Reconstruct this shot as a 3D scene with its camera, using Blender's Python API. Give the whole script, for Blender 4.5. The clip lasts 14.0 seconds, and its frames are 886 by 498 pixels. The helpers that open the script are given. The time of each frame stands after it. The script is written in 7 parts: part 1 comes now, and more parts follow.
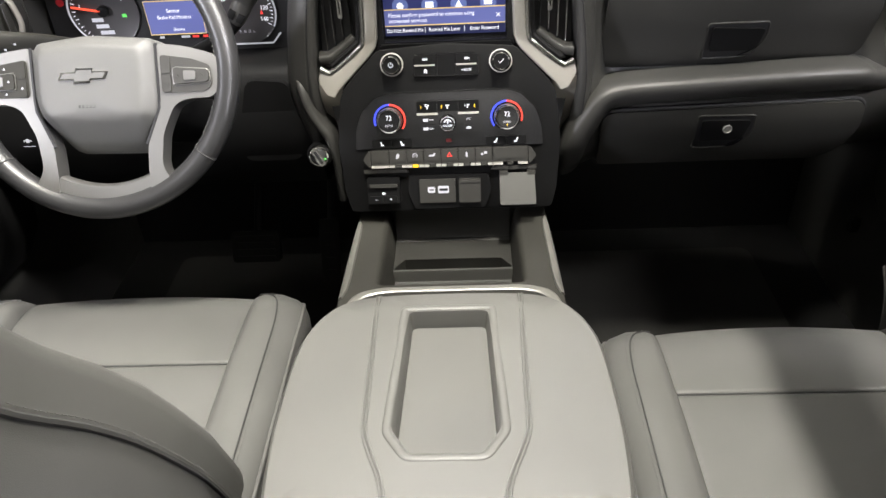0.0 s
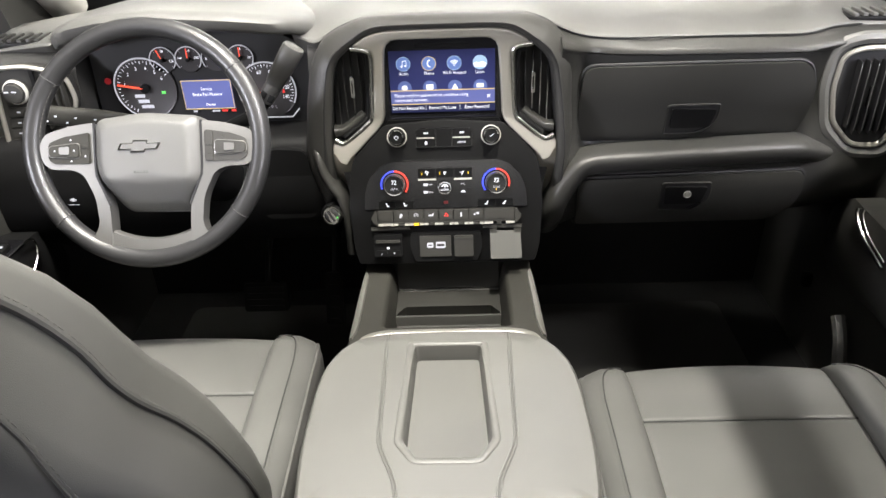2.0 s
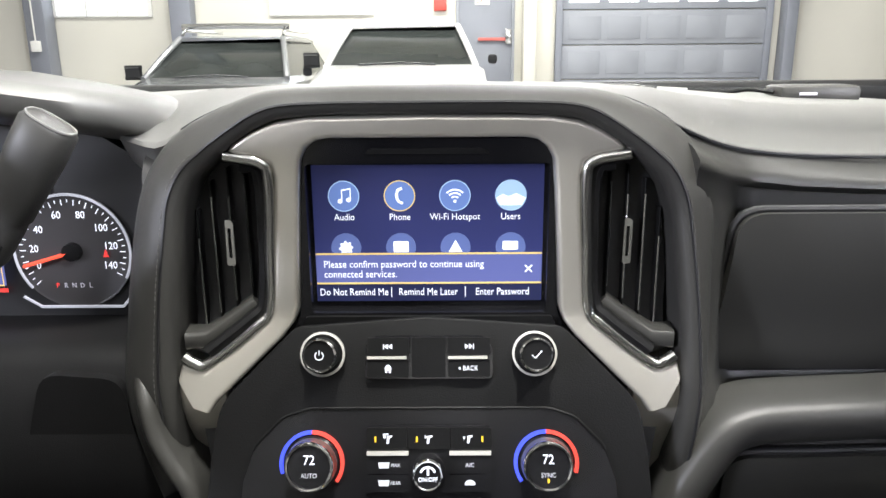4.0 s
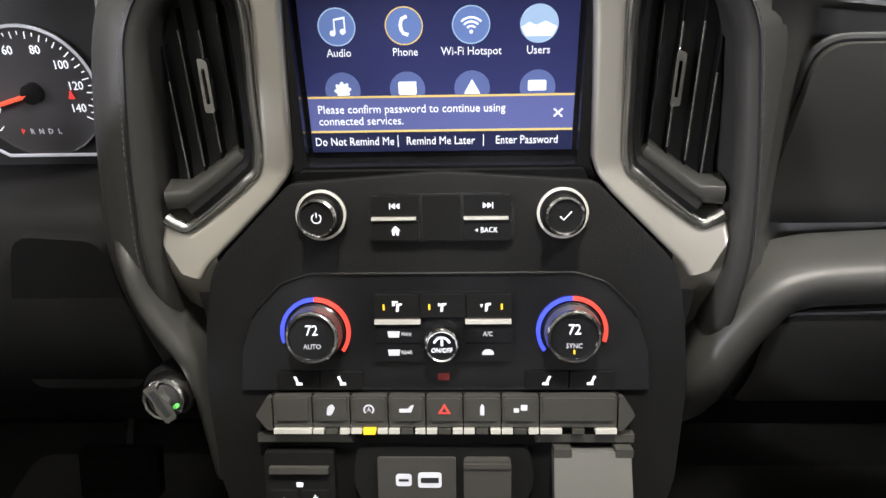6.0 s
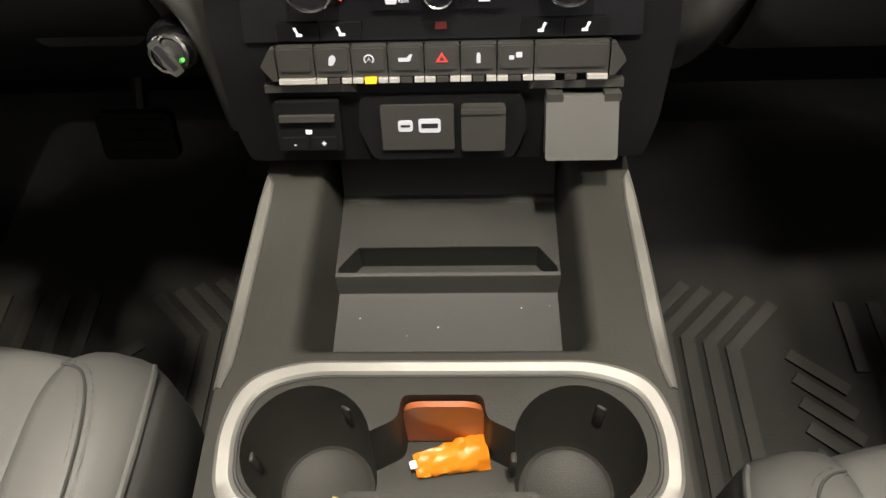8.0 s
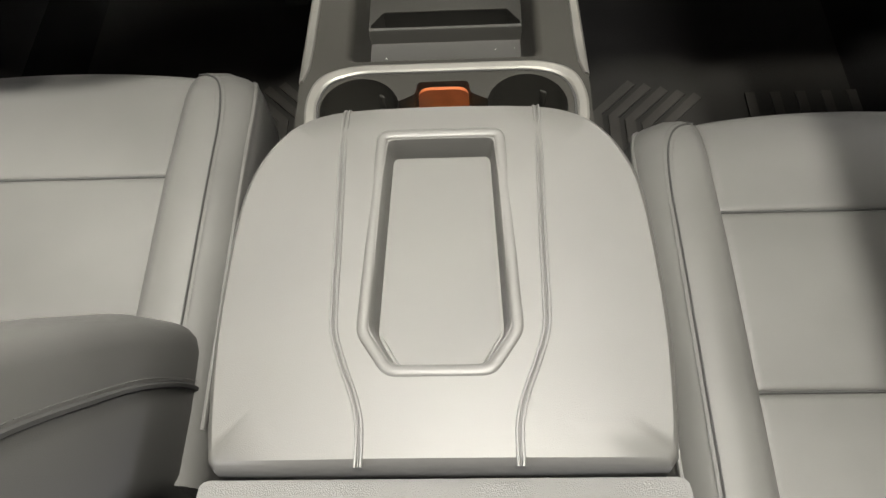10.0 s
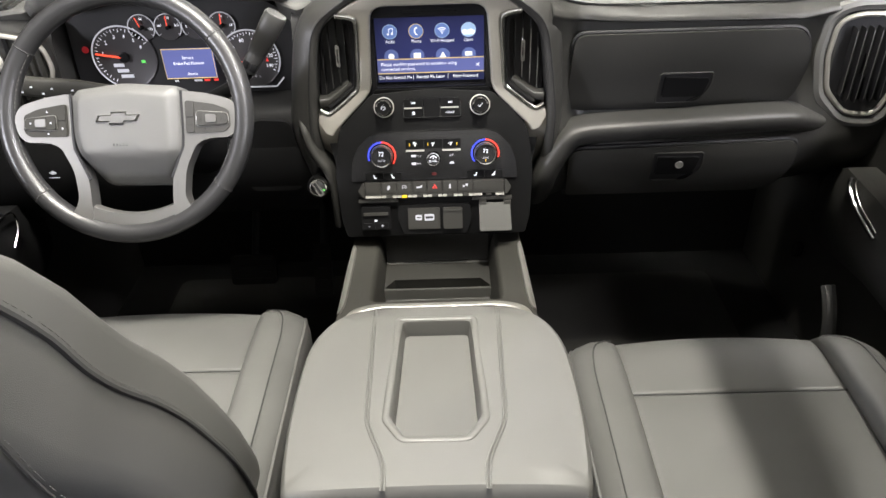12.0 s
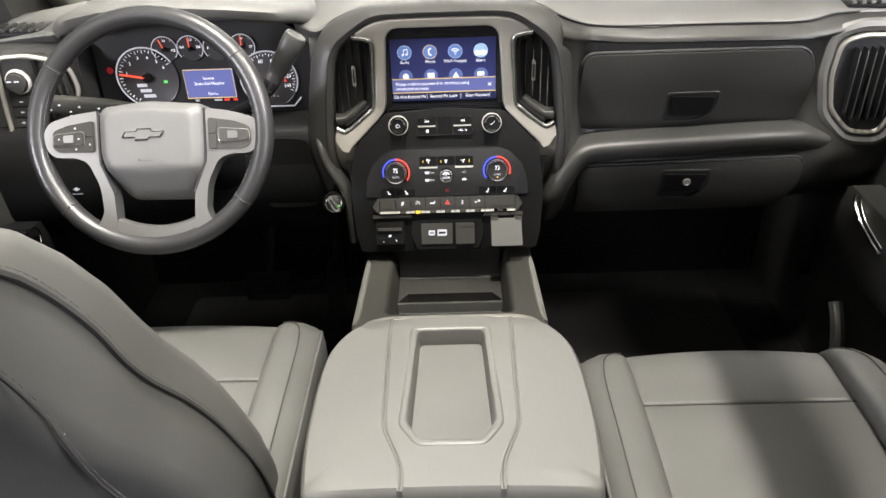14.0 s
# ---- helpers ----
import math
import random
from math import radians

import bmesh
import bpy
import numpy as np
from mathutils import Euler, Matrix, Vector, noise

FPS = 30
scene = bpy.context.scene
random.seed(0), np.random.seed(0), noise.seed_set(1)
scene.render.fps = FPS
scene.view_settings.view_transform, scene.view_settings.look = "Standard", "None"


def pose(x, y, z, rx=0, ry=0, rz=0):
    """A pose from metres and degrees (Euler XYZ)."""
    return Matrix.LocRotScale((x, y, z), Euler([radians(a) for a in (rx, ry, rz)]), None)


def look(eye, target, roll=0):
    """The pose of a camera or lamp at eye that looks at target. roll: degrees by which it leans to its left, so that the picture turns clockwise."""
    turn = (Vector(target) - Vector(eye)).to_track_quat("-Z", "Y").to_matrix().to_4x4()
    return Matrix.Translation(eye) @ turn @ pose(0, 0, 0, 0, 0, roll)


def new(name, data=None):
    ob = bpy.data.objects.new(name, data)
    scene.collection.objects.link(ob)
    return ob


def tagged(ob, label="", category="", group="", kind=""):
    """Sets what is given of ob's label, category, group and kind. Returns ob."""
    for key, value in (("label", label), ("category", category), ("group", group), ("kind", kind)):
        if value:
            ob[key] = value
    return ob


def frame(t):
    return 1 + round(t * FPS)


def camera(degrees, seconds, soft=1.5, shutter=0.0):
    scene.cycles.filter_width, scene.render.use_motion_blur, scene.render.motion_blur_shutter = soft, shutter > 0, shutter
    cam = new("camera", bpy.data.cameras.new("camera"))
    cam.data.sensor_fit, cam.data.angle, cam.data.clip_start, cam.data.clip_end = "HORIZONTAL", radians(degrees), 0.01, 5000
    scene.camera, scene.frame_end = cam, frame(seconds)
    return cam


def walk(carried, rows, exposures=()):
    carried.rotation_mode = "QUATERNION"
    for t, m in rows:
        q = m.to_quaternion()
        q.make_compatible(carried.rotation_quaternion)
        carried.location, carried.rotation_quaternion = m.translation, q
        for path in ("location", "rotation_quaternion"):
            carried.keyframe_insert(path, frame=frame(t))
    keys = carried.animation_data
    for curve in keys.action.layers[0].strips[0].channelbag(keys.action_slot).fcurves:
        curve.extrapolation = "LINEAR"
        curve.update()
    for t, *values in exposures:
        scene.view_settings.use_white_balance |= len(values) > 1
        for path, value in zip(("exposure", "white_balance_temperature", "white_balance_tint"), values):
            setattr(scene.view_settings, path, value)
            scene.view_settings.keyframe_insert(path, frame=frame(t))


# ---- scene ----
cam = camera(61.9, 14.0)
PATH = [
    (0, (0.033, 0.042, 1.542), (-0.051, 1.666, 0.378), -3.3),
    (0.5, (0.025, -0.037, 1.607), (-0.013, 1.683, 0.588), -1.4),
    (1, (0.024, -0.071, 1.615), (-0.012, 1.653, 0.602), -1.5),
    (1.5, (0.023, -0.087, 1.613), (-0.02, 1.634, 0.596), -1.9),
    (2, (0.023, -0.093, 1.615), (-0.024, 1.621, 0.584), -2.2),
    (2.5, (0.023, -0.079, 1.608), (-0.018, 1.723, 0.742), -2.5),
    (2.7, (0.03, 0.013, 1.557), (-0.014, 1.892, 0.873), -1.7),
    (4.8, (0.009, 0.646, 1.344), (-0.013, 2.582, 0.844), -0.2),
    (5, (0.012, 0.648, 1.349), (-0.026, 2.56, 0.763), -0.4),
    (5.5, (0.027, 0.636, 1.343), (-0.063, 2.493, 0.607), -1.5),
    (6, (0.018, 0.632, 1.357), (-0.053, 2.373, 0.374), -1.6),
    (6.5, (0.014, 0.626, 1.362), (-0.058, 2.247, 0.192), -2.0),
    (7, (0.022, 0.62, 1.358), (-0.067, 2.094, 0.009), -2.8),
    (7.5, (0.02, 0.613, 1.358), (-0.065, 1.923, -0.151), -3.3),
    (8, (0.021, 0.605, 1.358), (-0.061, 1.769, -0.266), -3.8),
    (8.5, (0.021, 0.579, 1.367), (-0.08, 1.626, -0.334), -5.4),
    (9, (0.021, 0.516, 1.398), (-0.08, 1.486, -0.348), -6.1),
    (9.2, (0.026, 0.477, 1.42), (-0.081, 1.419, -0.341), -6.8),
    (11.3, (0.032, -0.009, 1.594), (0.001, 1.375, 0.15), -2.6),
    (11.5, (0.034, -0.034, 1.604), (0.005, 1.473, 0.289), -2.7),
    (12, (0.026, -0.074, 1.613), (0.002, 1.593, 0.507), -2.1),
    (12.5, (0.019, -0.092, 1.614), (-0.018, 1.634, 0.604), -2.3),
    (13, (0.017, -0.102, 1.615), (-0.021, 1.618, 0.595), -2.3),
    (13.5, (0.017, -0.105, 1.614), (-0.024, 1.602, 0.574), -2.3),
    (14, (0.017, -0.106, 1.613), (-0.025, 1.597, 0.565), -2.3),
]
walk(cam, [(t, look(eye, target, roll)) for t, eye, target, roll in PATH], [(0, 0.05, 6550, 10), (1.5, 0.10, 6550, 10), (2.7, 0.27, 6500, 10), (4.8, 0.12, 6150, 10), (5.5, 0.07, 6300, 10), (6.5, -0.06, 6750, 10), (7.2, -0.12, 6850, 11), (8, -0.15, 6950, 12), (9.2, -0.15, 6700, 11), (11.3, -0.05, 6550, 10), (14, 0.08, 6600, 10)])

# ---- light and air ----
world = bpy.data.worlds.new("garage_air")
scene.world = world
world.use_nodes = True
world.node_tree.nodes["Background"].inputs["Color"].default_value = (0.9, 0.95, 1.0, 1)
world.node_tree.nodes["Background"].inputs["Strength"].default_value = 0.02


def lamp(name, place, target, size, watts, colour=(1, 0.97, 0.9), size_y=None):
    data = bpy.data.lights.new(name, "AREA")
    data.energy, data.color, data.size = watts, colour, size
    if size_y:
        data.shape, data.size_y = "RECTANGLE", size_y
    ob = new(name, data)
    ob.matrix_world = look(place, target)
    return ob


# unseen lights, added to set the brightness: two shine down through the roof opening, one of them from the passenger's
# side; others stand over the bonnet, beside the doors and behind
lamp("driver_seat_fill", (2.2, 0.6, 4.6), (-0.4, 0.6, 1.0), 0.3, 190, (1, 0.965, 0.88), 0.16)
lamp("roof_key_light", (0.15, 0.25, 4.6), (0.1, 0.65, 1.0), 0.12, 330, (1, 0.965, 0.88), 0.4)
lamp("bonnet_fill", (0.2, 1.55, 4.6), (0.1, 1.3, 1.3), 3.0, 135, (1, 0.97, 0.9), 0.2)
lamp("high_rear_fill", (0, -3.15, 4.6), (0, 0.9, 1.2), 7.0, 60, (1, 0.97, 0.92), 0.25)
lamp("right_rear_fill", (4.6, -3.1, 2.6), (-0.2, 0.7, 1.2), 1.0, 330, (0.90, 0.90, 1.0), 1.0)
lamp("garage_fill", (0, 10.0, 4.5), (0, 10.0, 0), 9.0, 540, (1, 0.97, 0.9), 0.6)
lamp("behind_fill", (1.2, -8.0, 3.6), (0, 0.6, 1.0), 4.0, 60, (1, 0.97, 0.92), 1.0)
lamp("left_rear_fill", (-5.0, -3.0, 2.6), (0.3, 0.3, 1.2), 0.8, 460, (0.90, 0.90, 1.0), 0.8)
lamp("ahead_fill", (0.6, 6.5, 4.5), (0.2, 0.4, 1.1), 1.2, 50, (0.9, 0.9, 1.0), 0.3)
lamp("door_fill", (2.6, -1.0, 4.2), (0.6, 1.05, 1.05), 0.9, 300, (0.98, 0.96, 1.0), 0.3)

# ---- materials ----


def material(name, colour, rough=0.5, metal=0.0, bump=0.0, scale=400.0, vary=0.12, spread=6.0, kind="noise", coat=0.0, spec=0.5, emit=None, power=1.0):
    """A surface with grain (scale, bump) and slow variation in tone and gloss (spread, vary)."""
    m = bpy.data.materials.new(name)
    m.use_nodes = True
    nodes, links = m.node_tree.nodes, m.node_tree.links
    b = nodes["Principled BSDF"]
    b.inputs["Base Color"].default_value = (*colour, 1)
    b.inputs["Metallic"].default_value, b.inputs["Roughness"].default_value = metal, rough
    b.inputs["Coat Weight"].default_value, b.inputs["Specular IOR Level"].default_value = coat, spec
    if emit:
        b.inputs["Emission Color"].default_value, b.inputs["Emission Strength"].default_value = (*emit, 1), power
    co = nodes.new("ShaderNodeTexCoord")
    if vary:
        big = nodes.new("ShaderNodeTexNoise")
        big.inputs["Scale"].default_value, big.inputs["Detail"].default_value = spread, 5
        links.new(co.outputs["Object"], big.inputs["Vector"])
        ramp = nodes.new("ShaderNodeValToRGB")
        ramp.color_ramp.elements[0].position, ramp.color_ramp.elements[1].position = 0.3, 0.7
        ramp.color_ramp.elements[0].color = (*[c * (1 - vary) for c in colour], 1)
        ramp.color_ramp.elements[1].color = (*[min(1, c * (1 + vary)) for c in colour], 1)
        links.new(big.outputs["Fac"], ramp.inputs["Fac"])
        links.new(ramp.outputs["Color"], b.inputs["Base Color"])
        ro = nodes.new("ShaderNodeMapRange")
        ro.inputs["To Min"].default_value, ro.inputs["To Max"].default_value = max(0.02, rough * 0.85), min(1, rough * 1.15)
        links.new(big.outputs["Fac"], ro.inputs["Value"])
        links.new(ro.outputs["Result"], b.inputs["Roughness"])
    if bump:
        if kind == "leather":
            fine = nodes.new("ShaderNodeTexVoronoi")
            fine.inputs["Scale"].default_value = scale
            out = fine.outputs["Distance"]
        else:
            fine = nodes.new("ShaderNodeTexNoise")
            fine.inputs["Scale"].default_value, fine.inputs["Detail"].default_value = scale, 3
            out = fine.outputs["Fac"]
        links.new(co.outputs["Object"], fine.inputs["Vector"])
        bp = nodes.new("ShaderNodeBump")
        bp.inputs["Strength"].default_value, bp.inputs["Distance"].default_value = bump, 0.001
        links.new(out, bp.inputs["Height"])
        links.new(bp.outputs["Normal"], b.inputs["Normal"])
    return m


LEATHER = material("grey_leather", (0.107, 0.106, 0.0995), 0.40, bump=0.12, scale=1500, vary=0.08, spread=5, kind="leather")
SEAT = material("seat_leather", (0.085, 0.0845, 0.080), 0.42, bump=0.16, scale=1500, vary=0.10, spread=7, kind="leather", spec=0.35)
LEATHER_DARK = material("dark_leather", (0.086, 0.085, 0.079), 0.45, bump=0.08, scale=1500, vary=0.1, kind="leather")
DASH = material("soft_dash_skin", (0.085, 0.084, 0.079), 0.42, bump=0.12, scale=1700, vary=0.08, kind="leather")
DASH_MID = material("grey_dash_pad", (0.0295, 0.0290, 0.0272), 0.42, bump=0.12, scale=1700, vary=0.08, kind="leather", spec=0.35)
DASH_DARK = material("dark_dash_plastic", (0.0245, 0.0241, 0.0222), 0.38, bump=0.14, scale=1700, vary=0.1, kind="leather", spec=0.35)
BLACK = material("matt_black_plastic", (0.0060, 0.0060, 0.0062), 0.44, bump=0.2, scale=900, vary=0.15, spec=0.10)
DEEP = material("deep_black_plastic", (0.008, 0.008, 0.009), 0.5, bump=0.1, scale=600, vary=0.2)
GLOSS = material("gloss_black", (0.006, 0.006, 0.007), 0.16, vary=0.2, spread=20)
CONSOLE = material("console_plastic", (0.028, 0.0273, 0.0240), 0.42, bump=0.3, scale=900, vary=0.1, spread=9, spec=0.12)
TRAYMAT = material("rubber_tray", (0.020, 0.0196, 0.0172), 0.5, bump=0.35, scale=1300, vary=0.12, spread=14, spec=0.3)
SILVER = material("satin_silver_trim", (0.50, 0.48, 0.43), 0.34, metal=0.78, bump=0.04, scale=900, vary=0.06)
CHROME = material("chrome", (0.75, 0.75, 0.74), 0.12, metal=1.0, vary=0.06, spread=30)
WHEELSKIN = material("wheel_leather", (0.020, 0.020, 0.0205), 0.33, coat=0.0, bump=0.08, scale=1000, vary=0.1, kind="leather")
HUBSKIN = material("airbag_cover", (0.082, 0.0815, 0.078), 0.42, bump=0.3, scale=1200, vary=0.06, kind="leather")
SATINCHROME = material("satin_chrome", (0.44, 0.435, 0.42), 0.20, metal=1.0, bump=0.02, scale=700, vary=0.08, spread=25)
VOID = material("vent_black", (0.004, 0.004, 0.0042), 0.6, bump=0.1, scale=900, vary=0.2, spec=0.15)
SPOKE = material("satin_spoke", (0.27, 0.266, 0.255), 0.33, metal=0.85, bump=0.03, scale=900, vary=0.05)
RINGMETAL = material("satin_ring_metal", (0.20, 0.196, 0.18), 0.36, metal=0.6, bump=0.05, scale=700, vary=0.1, spread=25)
LIPMETAL = material("silver_key_lip", (0.46, 0.45, 0.42), 0.32, metal=0.35, vary=0.06)
KEYCAP = material("grey_keycap", (0.028, 0.0272, 0.0245), 0.42, bump=0.15, scale=900, vary=0.1)
THREAD = material("thread", (0.085, 0.085, 0.08), 0.7, bump=0.4, scale=900, vary=0.2, spread=60)
SEAM = material("seam_shadow", (0.03, 0.03, 0.029), 0.8, vary=0.2)
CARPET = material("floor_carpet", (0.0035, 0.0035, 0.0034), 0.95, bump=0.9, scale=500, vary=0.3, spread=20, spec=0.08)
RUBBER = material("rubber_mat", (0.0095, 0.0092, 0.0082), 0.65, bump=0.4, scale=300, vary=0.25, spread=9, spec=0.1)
WORN = material("worn_rubber_rib", (0.0170, 0.0162, 0.0142), 0.6, bump=0.4, scale=300, vary=0.3, spread=9, spec=0.15)
WRAP = material("orange_wrapper", (0.56, 0.175, 0.010), 0.38, bump=0.15, scale=260, vary=0.10, spread=18)
# gauge faces are greyed to carry the glare on their lens
GLAREFACE = material("glare_gauge_face", (0.045, 0.043, 0.045), 0.30, bump=0.05, scale=900, vary=0.15)
KNURL = material("knurled_dark_metal", (0.22, 0.21, 0.20), 0.48, metal=1.0, bump=0.3, scale=2500, vary=0.1, spread=60)
WRAP_WHITE = material("wrapper_edge", (0.8, 0.78, 0.72), 0.4, vary=0.1, spread=40)
BROWN = material("brown_insert", (0.30, 0.085, 0.03), 0.3, bump=0.2, scale=500, vary=0.25, spread=30)
LINING = material("headliner", (0.35, 0.34, 0.32), 0.9, bump=0.3, scale=900)


def glow(name, colour, power):
    return material(name, tuple(c * 0.4 for c in colour), 0.4, vary=0, emit=colour, power=power)


SCREEN = glow("screen_blue", (0.030, 0.036, 0.150), 0.72)
_n, _l = SCREEN.node_tree.nodes, SCREEN.node_tree.links
_co, _sep, _ramp = _n.new("ShaderNodeTexCoord"), _n.new("ShaderNodeSeparateXYZ"), _n.new("ShaderNodeValToRGB")
_ramp.color_ramp.elements[0].position, _ramp.color_ramp.elements[0].color = 0.30, (0.036, 0.044, 0.165, 1)
_ramp.color_ramp.elements[1].position, _ramp.color_ramp.elements[1].color = 1.0, (0.011, 0.013, 0.048, 1)
_l.new(_co.outputs["Generated"], _sep.inputs[0])
_l.new(_sep.outputs["Z"], _ramp.inputs["Fac"])
_l.new(_ramp.outputs["Color"], _n["Principled BSDF"].inputs["Emission Color"])
SCREEN_BAR = glow("screen_bar", (0.095, 0.11, 0.29), 1.1)
SCREEN_DARK = glow("screen_dark", (0.012, 0.016, 0.06), 0.9)
ICON = glow("icon_blue", (0.12, 0.19, 0.43), 1.0)
ICON_PALE = glow("icon_pale", (0.33, 0.47, 0.66), 1.0)
ICON_FAINT = glow("icon_faint", (0.11, 0.15, 0.36), 0.9)
WHITE = glow("white_backlight", (0.9, 0.92, 1.0), 1.0)
SOFTWHITE = glow("soft_backlight", (0.72, 0.73, 0.80), 0.42)
AMBER = glow("amber_light", (1.0, 0.62, 0.03), 1.0)
GOLD = glow("gold_line", (0.85, 0.62, 0.22), 0.8)
RED = glow("red_light", (0.9, 0.06, 0.05), 0.9)
NEEDLE = glow("needle_red", (1.0, 0.10, 0.05), 1.1)
BLUE = glow("blue_light", (0.06, 0.09, 0.95), 0.9)
REDARC = glow("red_arc", (0.95, 0.07, 0.05), 0.85)
GREEN = glow("green_light", (0.15, 0.8, 0.15), 0.7)

# ---- shapes ----


def frame_at(x, y, z, tilt=0.0):
    """A panel's own axes: u to the right, v up along the panel, w out of it towards the cab; tilt leans its top forwards."""
    s, c = math.sin(radians(tilt)), math.cos(radians(tilt))
    return Matrix(((1, 0, 0, x), (0, s, -c, y), (0, c, s, z), (0, 0, 0, 1)))


def rounded(points, r, n=5):
    """A polygon with its corners rounded; a point may carry its own radius as a third number."""
    out = []
    k = len(points)
    for i, p in enumerate(points):
        a, b, c = Vector(points[i - 1][:2]), Vector(p[:2]), Vector(points[(i + 1) % k][:2])
        rr = p[2] if len(p) > 2 else r
        d, e = (a - b), (c - b)
        q = min(rr, d.length * 0.48, e.length * 0.48)
        if q < 1e-5:
            out.append((b.x, b.y))
            continue
        s, f = b + d.normalized() * q, b + e.normalized() * q
        for j in range(n + 1):
            t = j / n
            v = s * (1 - t) ** 2 + b * 2 * t * (1 - t) + f * t * t
            out.append((v.x, v.y))
    return out


def box_poly(u0, v0, u1, v1, r=0.0, n=4):
    pts = [(u0, v0), (u1, v0), (u1, v1), (u0, v1)]
    return rounded(pts, r, n) if r else pts


def mirrored(half):
    """A closed outline from its right half, listed from bottom to top."""
    return [tuple(p) for p in half] + [(-p[0], *p[1:]) for p in reversed(half) if abs(p[0]) > 1e-6]


def prism(poly, w0, w1, bevel=0.0, m=None, seg=2, bm=None):
    bm2 = bmesh.new()
    lo = [bm2.verts.new((u, v, w0)) for u, v in poly]
    hi = [bm2.verts.new((u, v, w1)) for u, v in poly]
    bm2.faces.new(hi)
    bm2.faces.new(lo[::-1])
    rim = []
    for i in range(len(poly)):
        j = (i + 1) % len(poly)
        bm2.faces.new((lo[i], lo[j], hi[j], hi[i]))
    bm2.normal_update()
    if bevel:
        rim = [e for e in bm2.edges if e.verts[0].co.z == w1 and e.verts[1].co.z == w1]
        bmesh.ops.bevel(bm2, geom=rim, offset=bevel, segments=seg, affect="EDGES", profile=0.5, clamp_overlap=True)
    bmesh.ops.recalc_face_normals(bm2, faces=bm2.faces)
    if m is not None:
        bm2.transform(m)
    if bm is None:
        return bm2
    merge(bm, bm2)
    return bm


def merge(bm, other):
    me = bpy.data.meshes.new("tmp")
    other.to_mesh(me)
    other.free()
    bm.from_mesh(me)
    bpy.data.meshes.remove(me)
    return bm


def rbox(x0, y0, z0, x1, y1, z1, bevel=0.003, m=None, seg=2):
    bm = bmesh.new()
    bmesh.ops.create_cube(bm, size=1)
    for v in bm.verts:
        v.co = Vector((x0 + (v.co.x + 0.5) * (x1 - x0), y0 + (v.co.y + 0.5) * (y1 - y0), z0 + (v.co.z + 0.5) * (z1 - z0)))
    if bevel:
        bmesh.ops.bevel(bm, geom=list(bm.edges), offset=bevel, segments=seg, affect="EDGES", profile=0.5, clamp_overlap=True)
    if m is not None:
        bm.transform(m)
    return bm


def loft(rings, cap=True, closed=True, loop=False):
    """Skins rings of equal length into one surface."""
    bm = bmesh.new()
    vs = [[bm.verts.new(p) for p in ring] for ring in rings]
    n = len(vs[0])
    pairs = list(zip(vs, vs[1:])) + ([(vs[-1], vs[0])] if loop else [])
    for a, b in pairs:
        for i in range(n if closed else n - 1):
            j = (i + 1) % n
            bm.faces.new((a[i], a[j], b[j], b[i]))
    if cap and not loop and closed:
        bm.faces.new(vs[0][::-1])
        bm.faces.new(vs[-1])
    bmesh.ops.recalc_face_normals(bm, faces=bm.faces)
    return bm


def smooth_path(points, n=6, closed=False):
    """A Catmull-Rom curve through the points."""
    p = [Vector(q) for q in points]
    k, out = len(p), []
    for i in range(k if closed else k - 1):
        a = p[i - 1] if (closed or i > 0) else p[0] * 2 - p[1]
        b, c = p[i], p[(i + 1) % k]
        d = p[(i + 2) % k] if (closed or i + 2 < k) else c * 2 - b
        for j in range(n):
            t = j / n
            out.append(0.5 * ((2 * b) + (c - a) * t + (2 * a - 5 * b + 4 * c - d) * t * t + (3 * b - a - 3 * c + d) * t ** 3))
    if not closed:
        out.append(p[-1])
    return out


def sweep(path, profile, out=(0, -1, 0), closed=False, cap=True):
    """Carries a closed profile of (a, b) along a path: b goes along `out`, a across it."""
    path = [Vector(p) for p in path]
    o = Vector(out).normalized()
    rings = []
    for i, p in enumerate(path):
        if closed:
            t = path[(i + 1) % len(path)] - path[i - 1]
        else:
            t = path[min(i + 1, len(path) - 1)] - path[max(i - 1, 0)]
        side = t.cross(o).normalized()
        up = side.cross(t).normalized()
        rings.append([p + side * a + up * b for a, b in profile])
    return loft(rings, cap=cap, loop=closed)


def tube(path, r, n=8, closed=False, out=(0, -1, 0.01)):
    return sweep(path, [(r * math.cos(2 * math.pi * k / n), r * math.sin(2 * math.pi * k / n)) for k in range(n)], out, closed)


def lathe(profile, m=None, n=32):
    """Turns a profile of (radius, height) about the local w axis."""
    rings = [[(max(r, 1e-5) * math.cos(2 * math.pi * k / n), max(r, 1e-5) * math.sin(2 * math.pi * k / n), h) for k in range(n)] for r, h in profile]
    bm = loft(rings)
    if m is not None:
        bm.transform(m)
    return bm


